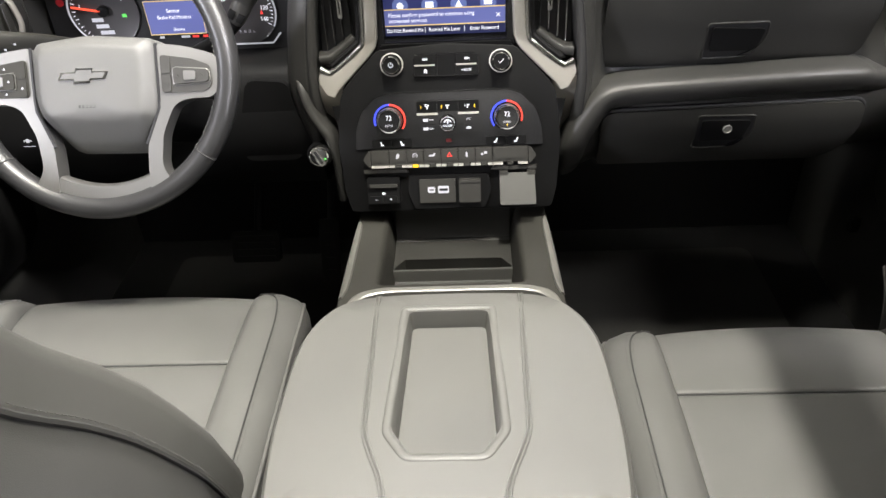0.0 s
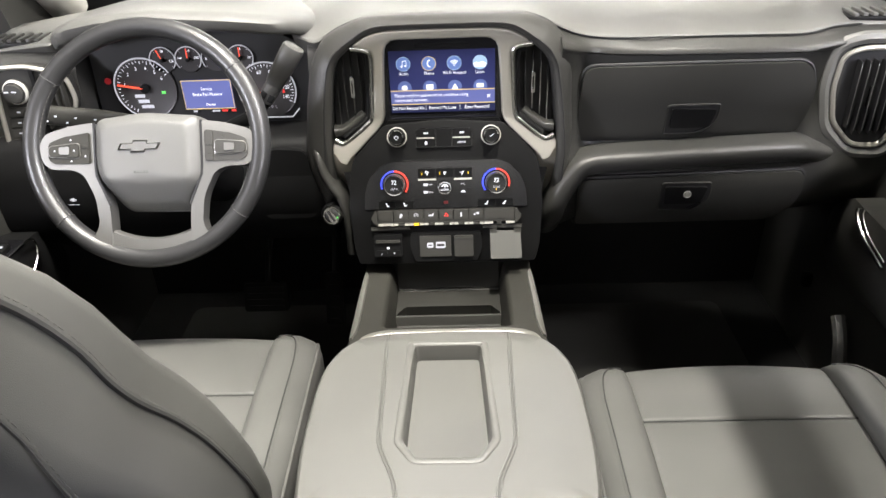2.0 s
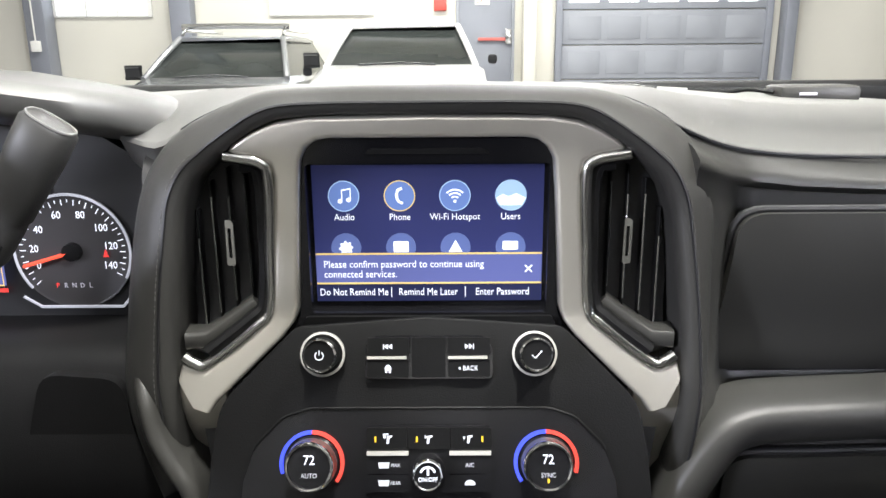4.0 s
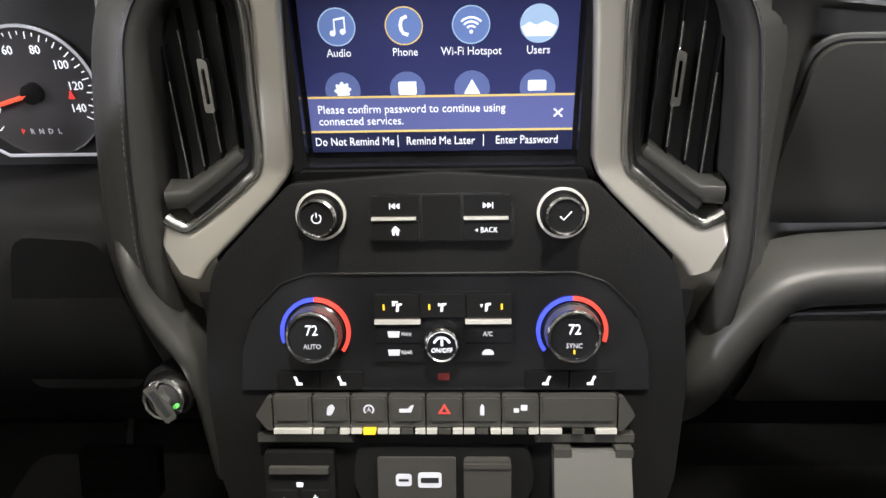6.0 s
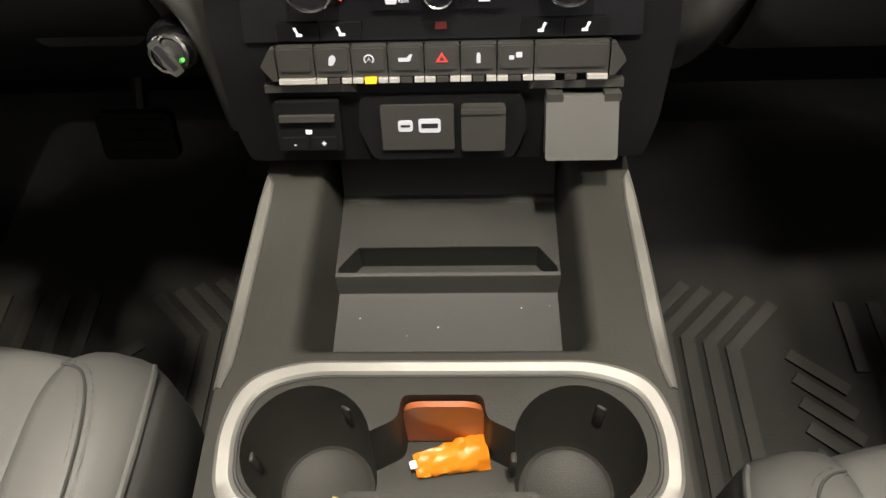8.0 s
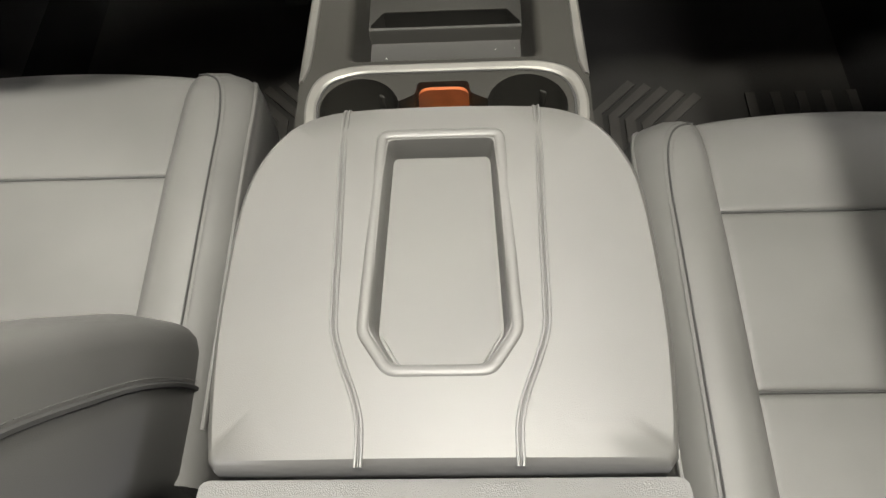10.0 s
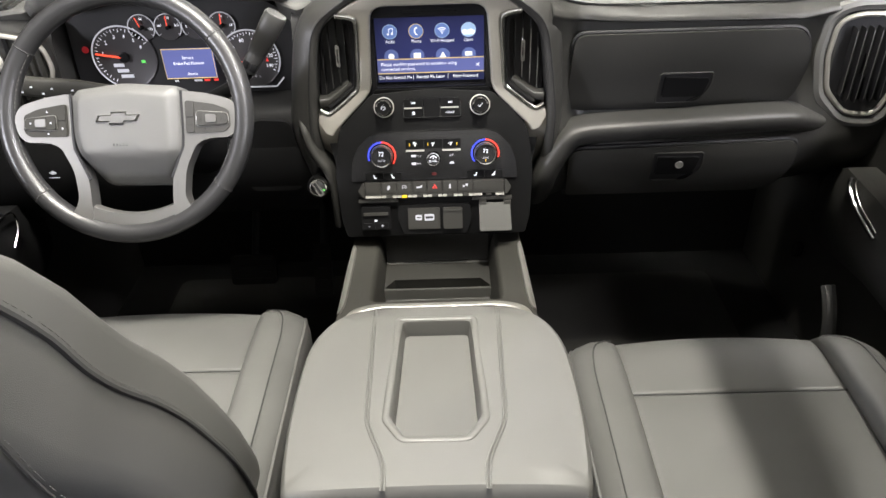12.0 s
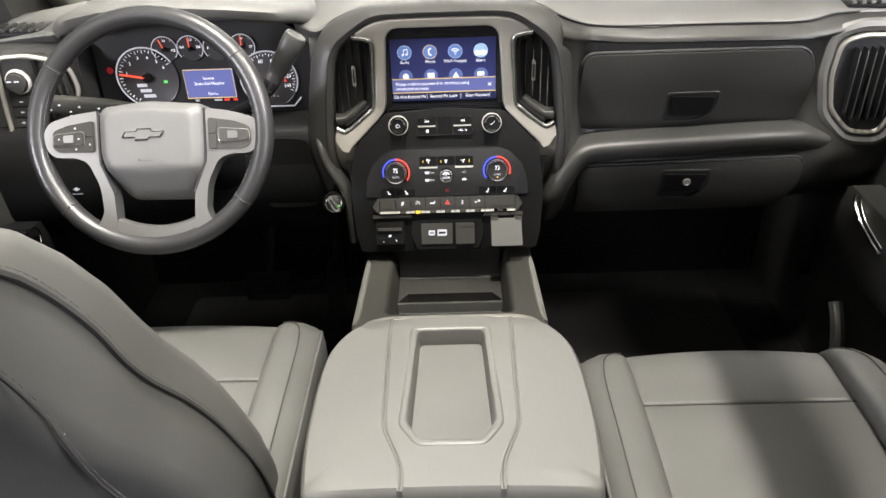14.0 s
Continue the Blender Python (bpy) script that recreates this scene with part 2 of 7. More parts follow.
def cut(bm, *cutters):
    """Takes the cutters out of bm."""
    me = bpy.data.meshes.new("tmp")
    bm.to_mesh(me)
    bm.free()
    base = new("tmp", me)
    held = []
    for c in cutters:
        cm = bpy.data.meshes.new("tmp")
        bmesh.ops.recalc_face_normals(c, faces=c.faces)
        c.to_mesh(cm)
        c.free()
        co = new("tmp", cm)
        held.append(co)
        mod = base.modifiers.new("cut", "BOOLEAN")
        mod.operation, mod.object, mod.solver = "DIFFERENCE", co, "EXACT"
    bpy.context.view_layer.update()
    got = bpy.data.meshes.new_from_object(base.evaluated_get(bpy.context.evaluated_depsgraph_get()))
    out = bmesh.new()
    out.from_mesh(got)
    for o in (base, *held):
        d = o.data
        bpy.data.objects.remove(o)
        bpy.data.meshes.remove(d)
    bpy.data.meshes.remove(got)
    return out


def mesh_of(name, bm, mat, angle=35):
    me = bpy.data.meshes.new(name)
    bm.to_mesh(me)
    bm.free()
    me.materials.append(mat)
    me.polygons.foreach_set("use_smooth", [True] * len(me.polygons))
    me.set_sharp_from_angle(angle=radians(angle))
    return me


def thing(name, label, category, at=(0, 0, 0), group="", kind=""):
    ob = new(name)
    ob.location = at
    ob.empty_display_size = 0.05
    return tagged(ob, label, category, group, kind)


def part(name, bm, mat, parent, label="", angle=35):
    ob = new(name, mesh_of(name, bm, mat, angle))
    ob.parent = parent
    if parent.data is None:
        ob.matrix_parent_inverse = Matrix.Translation(parent.location).inverted()
    if label:
        ob["label"] = label
    return ob


def single(name, bm, mat, label, category, group="", kind="", angle=35):
    return tagged(new(name, mesh_of(name, bm, mat, angle)), label, category, group, kind)


def words(text, size, m, depth=0.0002, align="CENTER", narrow=0.88):
    """A mesh of lettering that stands on the plane of m."""
    cu = bpy.data.curves.new("tmp", "FONT")
    cu.body, cu.size, cu.align_x, cu.align_y, cu.extrude, cu.resolution_u = text, size, align, "CENTER", depth, 2
    ob = new("tmp", cu)
    bpy.context.view_layer.update()
    me = bpy.data.meshes.new_from_object(ob.evaluated_get(bpy.context.evaluated_depsgraph_get()))
    bpy.data.objects.remove(ob)
    bpy.data.curves.remove(cu)
    bm = bmesh.new()
    bm.from_mesh(me)
    bpy.data.meshes.remove(me)
    bm.transform(m @ Matrix.Diagonal((narrow, 1, 1, 1)))
    return bm


def stitches(path, length, gap, r, out=(0, -1, 0)):
    """A row of short raised threads along a path."""
    path = [Vector(p) for p in path]
    bm = bmesh.new()
    carry = 0.0
    for a, b in zip(path, path[1:]):
        d = (b - a).length
        if d < 1e-6:
            continue
        t = carry
        while t < d:
            p, q = a + (b - a) * (t / d), a + (b - a) * min(1, (t + length) / d)
            if (q - p).length > 1e-5:
                merge(bm, tube([p, (p + q) / 2, q], r, 4, out=out))
            t += length + gap
        carry = t - d
    return bm

# ---- dashboard ----
UP = frame_at(0, 1.085, 0)          # upright upper stack: u is x, v is z
LOW = frame_at(0, 1.072, 1.16, 18.5)  # sloping lower stack: v counts down from under the screen


def at(m, u, v, w=0.0):
    return m @ Matrix.Translation((u, v, w))


def bend(bm):
    """Leans what lies below the screen onto the slope of the lower stack."""
    for cutz in (1.165,):
        bmesh.ops.bisect_plane(bm, geom=[*bm.verts, *bm.edges, *bm.faces], plane_co=(0, 0, cutz), plane_no=(0, 0, 1))
    bmesh.ops.triangulate(bm, faces=[f for f in bm.faces if len(f.verts) > 4])
    for v in bm.verts:
        if v.co.z < 1.165:
            v.co.y -= (1.165 - v.co.z) * 0.335
    return bm


dashboard = thing("dashboard", "grey soft-skinned dashboard across the cab below the windscreen", "dashboard", (0, 1.2, 0.5))


# top of the dash: front edge and back edge follow the width of the cab


def along(x, table):
    return float(np.interp(x, [a for a, _ in table], [b for _, b in table]))


FRONT_Y = [(-0.80, 1.17), (-0.66, 1.15), (-0.64, 1.24), (-0.262, 1.24), (-0.25, 1.15), (-0.215, 1.115), (-0.19, 1.110), (0.07, 1.111), (0.131, 1.117), (0.185, 1.119), (0.222, 1.121), (0.275, 1.125), (0.35, 1.135), (0.6, 1.14), (0.7, 1.16), (0.8, 1.17)]
FRONT_Z = [(-0.80, 1.275), (-0.68, 1.290), (-0.62, 1.295), (-0.25, 1.296), (-0.205, 1.292), (-0.190, 1.300), (-0.173, 1.309), (-0.147, 1.3205), (-0.132, 1.3260), (-0.115, 1.3295), (-0.073, 1.3315), (0, 1.3325), (0.079, 1.3305), (0.115, 1.3295), (0.131, 1.3275), (0.145, 1.3245), (0.160, 1.3190), (0.182, 1.3085), (0.204, 1.2980), (0.222, 1.2912), (0.241, 1.2860), (0.283, 1.2810), (0.35, 1.278), (0.60, 1.275), (0.66, 1.284), (0.8, 1.280)]
BACK_Y = [(-0.8, 1.36), (-0.6, 1.47), (-0.3, 1.53), (0, 1.545), (0.3, 1.53), (0.6, 1.47), (0.8, 1.36)]
BACK_Z = [(-0.8, 1.280), (-0.45, 1.306), (-0.2, 1.316), (0, 1.319), (0.2, 1.316), (0.45, 1.302), (0.8, 1.280)]
MID_Z = [(-0.8, 1.285), (-0.62, 1.300), (-0.3, 1.312), (-0.2, 1.326), (-0.15, 1.329), (0, 1.331), (0.15, 1.329), (0.20, 1.325), (0.23, 1.319), (0.30, 1.310), (0.4, 1.305), (0.6, 1.301), (0.8, 1.285)]
rings = []
for x in np.linspace(-0.8, 0.8, 193):
    fy, fz, by, bz, mz = (along(x, q) for q in (FRONT_Y, FRONT_Z, BACK_Y, BACK_Z, MID_Z))
    rings.append([(x, fy + 0.05, fz - 0.05), (x, fy + 0.012, fz - 0.018), (x, fy, fz - 0.0045), (x, fy + 0.002, fz - 0.0012), (x, fy + 0.007, fz), (x, fy + 0.03, fz + (mz - fz) * 0.35), (x, fy + 0.12, mz), (x, (fy + by) / 2 + 0.03, mz * 0.75 + bz * 0.25), (x, by - 0.03, bz + 0.003), (x, by, bz - 0.004), (x, by, bz - 0.09), (x, fy + 0.10, fz - 0.09)])
part("top_skin", loft(rings), DASH, dashboard, "pale grey soft top skin", 50)
# crease that crosses the passenger side
crease = smooth_path([(x, along(x, FRONT_Y) - 0.001, along(x, FRONT_Z) - 0.003) for x in (0.185, 0.20, 0.22, 0.25, 0.30, 0.40, 0.50, 0.60, 0.65, 0.70)], 4)
part("crease", tube(crease, 0.0014, 6), DEEP, dashboard)

# passenger face under the crease
def passenger_y(x):
    """How far the upright passenger face stands; it comes nearer to the cab beside the centre pod and recedes at the door."""
    t = min(1.0, max(0.0, (0.262 - x) / 0.065))
    return 1.112 + 0.03 * max(0.0, (x - 0.62) / 0.18) - 0.040 * t * t * (1.6 - 0.6 * t)


rings = []
for x in np.linspace(0.192, 0.80, 62):
    k = max(0.0, (x - 0.62) / 0.18)
    fy, fz, py = along(x, FRONT_Y), along(x, FRONT_Z), passenger_y(x)
    lap = 0.030 * min(1.0, max(0.0, (0.262 - x) / 0.06))
    # the roll over the upper glove box overhangs a shallow recess
    rec = 0.013 * min(1.0, max(0.0, (x - 0.222) / 0.025), 1.0) * min(1.0, max(0.0, (0.645 - x) / 0.03))
    rings.append([(x, fy + 0.03, fz - 0.02), (x, fy + 0.001, fz - 0.0045), (x, fy - 0.004, fz - 0.0085), (x, py + (fy - py) * 0.30 - 0.003, fz - 0.015), (x, py - 0.003, fz - 0.021), (x, py - 0.0035, fz - 0.0245), (x, py - 0.0015 + rec * 0.3, fz - 0.028), (x, py + rec, fz - 0.031), (x, py + rec, 1.225), (x, py + rec * 1.7, 1.15), (x, py + rec * 1.9, 1.10), (x, 1.094 + 0.04 * k - lap, 1.05), (x, 1.097 + 0.04 * k - lap, 1.025), (x, 1.109 + 0.04 * k - lap * 1.3, 0.99), (x, 1.130 + 0.05 * k - lap * 1.6, 0.955), (x, 1.175 + 0.04 * k, 0.92), (x, 1.34, 0.90), (x, 1.36, 1.2)])
part("passenger_face", loft(rings), DASH_DARK, dashboard, "dark grey grained passenger face", 60)

# dash end on the driver's side
rings = [[(x, y, z) for y, z in ((1.20, 1.275), (1.16, 1.272), (1.145, 1.262), (1.135, 1.24), (1.13, 1.15), (1.12, 1.07), (1.11, 1.0), (1.16, 0.94), (1.36, 0.92), (1.38, 1.2))] for x in (-0.80, -0.76, -0.70, -0.66, -0.625)]
part("driver_end_face", loft(rings), DASH_MID, dashboard, "dark grey grained end face", 50)

# ledge between the two glove boxes, running down beside the stack
led = smooth_path([(0.184, 1.110, 0.935), (0.184, 1.078, 0.965), (0.187, 1.063, 0.998), (0.197, 1.062, 1.024), (0.213, 1.066, 1.049), (0.230, 1.070, 1.068), (0.252, 1.073, 1.077), (0.29, 1.074, 1.080), (0.40, 1.075, 1.084), (0.58, 1.080, 1.089), (0.625, 1.090, 1.082), (0.66, 1.112, 1.068), (0.70, 1.150, 1.050)], 6)
part("ledge", sweep(led, [(-0.017, -0.04), (0.027, -0.04), (0.0268, -0.016), (0.0245, -0.007), (0.0195, 0.001), (0.0130, 0.0070), (0.0050, 0.0110), (-0.0030, 0.0128), (-0.0085, 0.0122), (-0.0125, 0.0095), (-0.0150, 0.0045), (-0.0165, -0.006)]), DASH_MID, dashboard, "padded grey ledge", 60)

# upper and lower glove boxes: the doors roll under towards the footwell
def roll_under(bm, top, k):
    for z in np.linspace(top - 0.012, top - 0.14, 10):
        bmesh.ops.bisect_plane(bm, geom=[*bm.verts, *bm.edges, *bm.faces], plane_co=(0, 0, z), plane_no=(0, 0, 1))
    for v in bm.verts:
        d = max(0.0, top - v.co.z)
        v.co.y += k * d * d
    return bm


UG = frame_at(0, 1.104, 0)
gb = rounded([(0.225, 1.10), (0.612, 1.10, 0.03), (0.618, 1.19, 0.03), (0.600, 1.239, 0.022), (0.233, 1.239, 0.022)], 0.012, 6)
upper = part("upper_glove_box_door", roll_under(prism(gb, -0.012, 0.013, 0.0065, UG, 4), 1.239, 1.7), DASH_DARK, dashboard, "dark grey upper glove box door, shut", 40)
part("door_gap", tube([UG @ Vector((u, v, 0.0055 - 1.7 * max(0, 1.239 - v) ** 2)) for u, v in [(0.4215 + (a - 0.4215) * 1.011, 1.17 + (b - 1.17) * 1.030) for a, b in gb]], 0.0030, 8, closed=True), DEEP, upper)
hp = rounded([(0.381, 1.110), (0.448, 1.110, 0.02), (0.467, 1.14, 0.012), (0.466, 1.169), (0.379, 1.169)], 0.006, 5)
# flat black plate paints the shade of the handle's recess
part("recess_shade", roll_under(prism(hp, 0.009, 0.0138, 0.001, UG), 1.239, 1.7), DEEP, upper)
part("recess_lip", tube([UG @ Vector((u, v, 0.0130 - 1.7 * (1.239 - v) ** 2)) for u, v in hp], 0.0019, 8, closed=True), DASH_DARK, upper)
hq = rounded([(0.388, 1.124), (0.455, 1.124, 0.01), (0.461, 1.160, 0.006), (0.386, 1.164)], 0.004, 4)
part("handle", roll_under(prism(hq, 0.012, 0.0185, 0.003, UG, 3), 1.239, 1.7), BLACK, upper, "black pull handle")
# raised gloss chip, added for the reflection at the recess's lower right
part("recess_glint", roll_under(prism(rounded([(0.432, 1.1125), (0.447, 1.1125, 0.008), (0.459, 1.1285, 0.006), (0.452, 1.1235)], 0.003, 4), 0.0128, 0.0165, 0.0015, UG, 3), 1.239, 1.7), GLOSS, upper, "gloss chip for the glint in the handle recess")
LG = frame_at(0, 1.082, 0)
gb = rounded([(0.236, 0.935), (0.600, 0.935, 0.04), (0.627, 0.995, 0.03), (0.623, 1.052, 0.02), (0.232, 1.045, 0.022)], 0.014, 6)
lower = part("lower_glove_box_door", roll_under(prism(gb, -0.02, 0.008, 0.0065, LG, 4), 1.050, 3.2), DASH_DARK, dashboard, "dark grey lower glove box door, shut", 40)
part("door_gap", tube([LG @ Vector((u, v, 0.0005 - 3.2 * max(0, 1.05 - v) ** 2)) for u, v in [(0.4295 + (a - 0.4295) * 1.011, 0.993 + (b - 0.993) * 1.036) for a, b in gb]], 0.0030, 8, closed=True), DEEP, lower)
hp = rounded([(0.380, 0.974), (0.444, 0.974, 0.02), (0.466, 1.0, 0.012), (0.464, 1.035), (0.379, 1.036)], 0.006, 5)
# shade of this recess is a black plate too
part("recess_shade", roll_under(prism(hp, 0.004, 0.0088, 0.001, LG), 1.050, 3.2), DEEP, lower)
part("recess_lip", tube([LG @ Vector((u, v, 0.0080 - 3.2 * max(0, 1.05 - v) ** 2)) for u, v in hp], 0.0019, 8, closed=True), DASH_DARK, lower)
hq = rounded([(0.386, 0.992), (0.450, 0.992, 0.01), (0.458, 1.028, 0.006), (0.384, 1.030)], 0.004, 4)
part("handle", roll_under(prism(hq, 0.007, 0.0135, 0.003, LG, 3), 1.050, 3.2), BLACK, lower, "black pull handle")
# same added chip for the lower door's reflection
part("recess_glint", roll_under(prism(rounded([(0.428, 0.9765), (0.443, 0.9765, 0.008), (0.456, 0.9945, 0.006), (0.448, 0.9895)], 0.003, 4), 0.0078, 0.0115, 0.0015, LG, 3), 1.050, 3.2), GLOSS, lower, "gloss chip for the glint in the handle recess")
part("lock", lathe([(0.0072, 0.008), (0.0072, 0.0140), (0.0058, 0.0150), (0.0052, 0.0138), (0, 0.0138)], at(LG, 0.424, 1.014, -0.003)), RINGMETAL, lower, "round key lock")

# ---- centre stack ----
stack = thing("centre_stack", "black centre stack with silver surround, screen and climate controls", "centre stack", (0, 1.06, 0.9))

back = mirrored([(0.0, 0.93), (0.15, 0.93), (0.158, 1.0), (0.182, 1.10), (0.184, 1.20), (0.174, 1.26), (0.155, 1.29), (0.11, 1.313), (0, 1.316)])
part("backing", bend(prism(back, -0.06, -0.018, 0, UP)), DEEP, stack)

# the outline runs up the inside and back down the outside on each half, so it is built as two halves that meet on the middle line
for side in (1, -1):
    h = [(0.0, 1.2985), (0.070, 1.2985), (0.079, 1.2970), (0.0865, 1.2915), (0.0905, 1.2835), (0.0925, 1.260), (0.0950, 1.22), (0.0975, 1.172), (0.1015, 1.161), (0.110, 1.150), (0.158, 1.105), (0.1635, 1.097), (0.176, 1.101), (0.1885, 1.121), (0.186, 1.132), (0.168, 1.1275), (0.1225, 1.1615), (0.1165, 1.172), (0.1130, 1.22), (0.1100, 1.271), (0.1130, 1.2805), (0.1205, 1.2855), (0.142, 1.2895), (0.139, 1.2955), (0.126, 1.3035), (0.108, 1.3105), (0.085, 1.3140), (0, 1.3150)]
    pts = [(side * x, z) for x, z in h]
    if side < 0:
        pts = pts[::-1]
    bm = prism(pts, -0.02, 0.010, 0, None)
    rim = [e for e in bm.edges if all(v.co.z > 0.009 for v in e.verts) and not all(abs(v.co.x) < 1e-6 for v in e.verts) and not all(abs(v.co.x) > 0.163 and v.co.y < 1.122 for v in e.verts)]
    bmesh.ops.bevel(bm, geom=rim, offset=0.0055, segments=4, affect="EDGES", profile=0.5, clamp_overlap=True)
    bm.transform(UP)
    part("silver_surround", bend(bm), SILVER, stack, "satin silver surround")

# screen and its bezel
bez = rounded(mirrored([(0.0, 1.150), (0.104, 1.150), (0.0975, 1.166), (0.0912, 1.285, 0.012), (0.080, 1.2982, 0.012), (0, 1.2982)]), 0.003, 4)
bm = prism(bez, -0.03, 0.002, 0.002, UP)
bm = cut(bm, prism(box_poly(-0.0890, 1.1655, 0.0890, 1.2795, 0.004), -0.014, 0.02, 0, UP))
bezel = part("screen_bezel", bm, GLOSS, stack, "gloss black screen bezel")
part("visor_strip", prism(rounded([(-0.045, 1.2865), (0.045, 1.2865), (0.041, 1.2905), (-0.041, 1.2905)], 0.001), 0.001, 0.0035, 0.001, UP), BLACK, bezel)
part("bezel_lip", prism(rounded(mirrored([(0.0, 1.1500), (0.0990, 1.1500), (0.0930, 1.1635), (0, 1.1635)]), 0.002, 3), 0.001, 0.0055, 0.004, UP, 4), BLACK, bezel, "grey lip under the screen")
SCR = frame_at(0, 1.0985, 0)


def lit(name, poly, w, mat, parent, m=None, label=""):
    return part(name, prism(poly, w - 0.0004, w, 0, SCR if m is None else m), mat, parent, label)


def disc(u, v, r, n=28):
    return [(u + r * math.cos(2 * math.pi * k / n), v + r * math.sin(2 * math.pi * k / n)) for k in range(n)]


SX = 0.087 / 236.0     # the screen's own grid: 472 by 282 units, from its lower left corner


def sc(px, py):
    return (-0.087 + (px - 540) * 2 * SX * 0.5, 1.170 + (588 - py) * 0.1065 / 281)


screen = part("screen", prism(box_poly(-0.0895, 1.167, 0.0895, 1.2795), -0.004, 0, 0, SCR), GLOSS, bezel, "lit touch screen with a blue menu")


def sbox(x0, y0, x1, y1):
    a, b = sc(x0, y1), sc(x1, y0)
    return box_poly(a[0], a[1], b[0], b[1])


lit("menu_field", sbox(540, 307, 1012, 588), 0.0003, SCREEN, screen)
lit("message_bar", sbox(541, 489, 1011, 549), 0.0006, SCREEN_BAR, screen)
lit("button_bar", sbox(541, 551, 1011, 588), 0.0006, SCREEN_DARK, screen)
lit("gold_rule", sbox(541, 486, 1011, 489.5), 0.001, GOLD, screen)
lit("gold_rule", sbox(541, 548, 1011, 551.5), 0.001, GOLD, screen)
for px, name in ((604, "Audio"), (718, "Phone"), (831, "Wi-Fi Hotspot"), (945, "Users")):
    u, v = sc(px, 369)
    ic = lit("menu_icon", disc(u, v, 0.0118), 0.0007, ICON_PALE if name == "Users" else ICON, screen)
    lit("icon_ring", disc(u, v, 0.0118)[::-1], 0.0006, GOLD if name == "Phone" else ICON_PALE, screen)
    ic.scale = (1, 1, 1)
    part("icon_name", words(name, 0.0073, at(SCR, *sc(px, 412), 0.0008)), WHITE, screen)
    ring = [Vector((p[0], p[1], 0.0009)) for p in disc(u, v, 0.0115)]
    part("icon_rim", tube([SCR @ p for p in ring], 0.0004, 4, closed=True), GOLD if name == "Phone" else ICON_PALE, screen)
    # lower row, half hidden by the message
    u, v = sc(px + 1, 475)
    lo = [(a, max(b, sc(0, 485.5)[1])) for a, b in disc(u, v, 0.0115)]
    lit("menu_icon", lo, 0.0007, ICON_FAINT, screen)
# pictograms: note, handset, wireless fan, landscape, gear, page, arrow, vehicle
u, v = sc(604, 369)
bm = prism(disc(u - 0.0028, v - 0.0038, 0.0018, 10), 0.0006, 0.0011, 0, SCR)
prism(disc(u + 0.0036, v - 0.0028, 0.0018, 10), 0.0006, 0.0011, 0, SCR, bm=bm)
prism([(u - 0.0018, v - 0.004), (u - 0.001, v - 0.004), (u - 0.001, v + 0.004), (u + 0.0046, v + 0.005), (u + 0.0046, v - 0.003), (u + 0.0054, v - 0.003), (u + 0.0054, v + 0.0063), (u - 0.0018, v + 0.0050)], 0.0006, 0.0011, 0, SCR, bm=bm)
part("pictogram", bm, WHITE, screen)
u, v = sc(718, 369)
part("pictogram", tube([SCR @ Vector((u + a, v + b, 0.001)) for a, b in ((0.002, 0.0058), (-0.0012, 0.0045), (-0.0022, 0.001), (-0.0018, -0.002), (-0.0005, -0.0045), (0.0025, -0.0055))], 0.0011, 6), WHITE, screen)
u, v = sc(831, 369)
bm = prism(disc(u, v - 0.0042, 0.0012, 10), 0.0006, 0.0011, 0, SCR)
for r in (0.0035, 0.0062, 0.0088):
    merge(bm, tube([SCR @ Vector((u + r * math.sin(a), v - 0.0042 + r * math.cos(a), 0.001)) for a in np.linspace(-0.78, 0.78, 9)], 0.0007, 5))
part("pictogram", bm, WHITE, screen)
u, v = sc(945, 369)
part("pictogram", prism([(u - 0.011, v - 0.002), (u - 0.006, v + 0.001), (u - 0.002, v - 0.001), (u + 0.004, v + 0.0015), (u + 0.011, v - 0.002), (u + 0.008, v - 0.0075), (u - 0.008, v - 0.0075)], 0.0006, 0.0011, 0, SCR), WHITE, screen)
u, v = sc(605, 475)
cog = [(u + (0.0055 if k % 4 < 2 else 0.0042) * math.cos(math.pi * k / 16), v + max(-0.0035, (0.0055 if k % 4 < 2 else 0.0042) * math.sin(math.pi * k / 16))) for k in range(32)]
part("pictogram", prism(cog, 0.0007, 0.0011, 0, SCR), WHITE, screen)
u, v = sc(719, 475)
part("pictogram", prism(box_poly(u - 0.0058, v - 0.0035, u + 0.0058, v + 0.005, 0.001), 0.0007, 0.0011, 0, SCR), WHITE, screen)
u, v = sc(832, 475)
part("pictogram", prism([(u - 0.0052, v - 0.0035), (u + 0.0052, v - 0.0035), (u, v + 0.006)], 0.0007, 0.0011, 0, SCR), WHITE, screen)
u, v = sc(946, 475)
part("pictogram", prism(box_poly(u - 0.0062, v - 0.002, u + 0.0055, v + 0.0048, 0.001), 0.0007, 0.0011, 0, SCR), WHITE, screen)
for text, px, py in (("Please confirm password to continue using", 556, 510), ("connected services.", 556, 531)):
    part("message", words(text, 0.0081, at(SCR, *sc(px, py), 0.0009), align="LEFT"), WHITE, screen)
for text, px in (("Do Not Remind Me", 618), ("Remind Me Later", 774), ("Enter Password", 930)):
    part("key_word", words(text, 0.0082, at(SCR, *sc(px, 569), 0.0009), narrow=0.8), WHITE, screen)
for px in (697, 852):
    lit("divider", sbox(px - 0.8, 558, px + 0.8, 580), 0.001, WHITE, screen)
u, v = sc(984, 520)
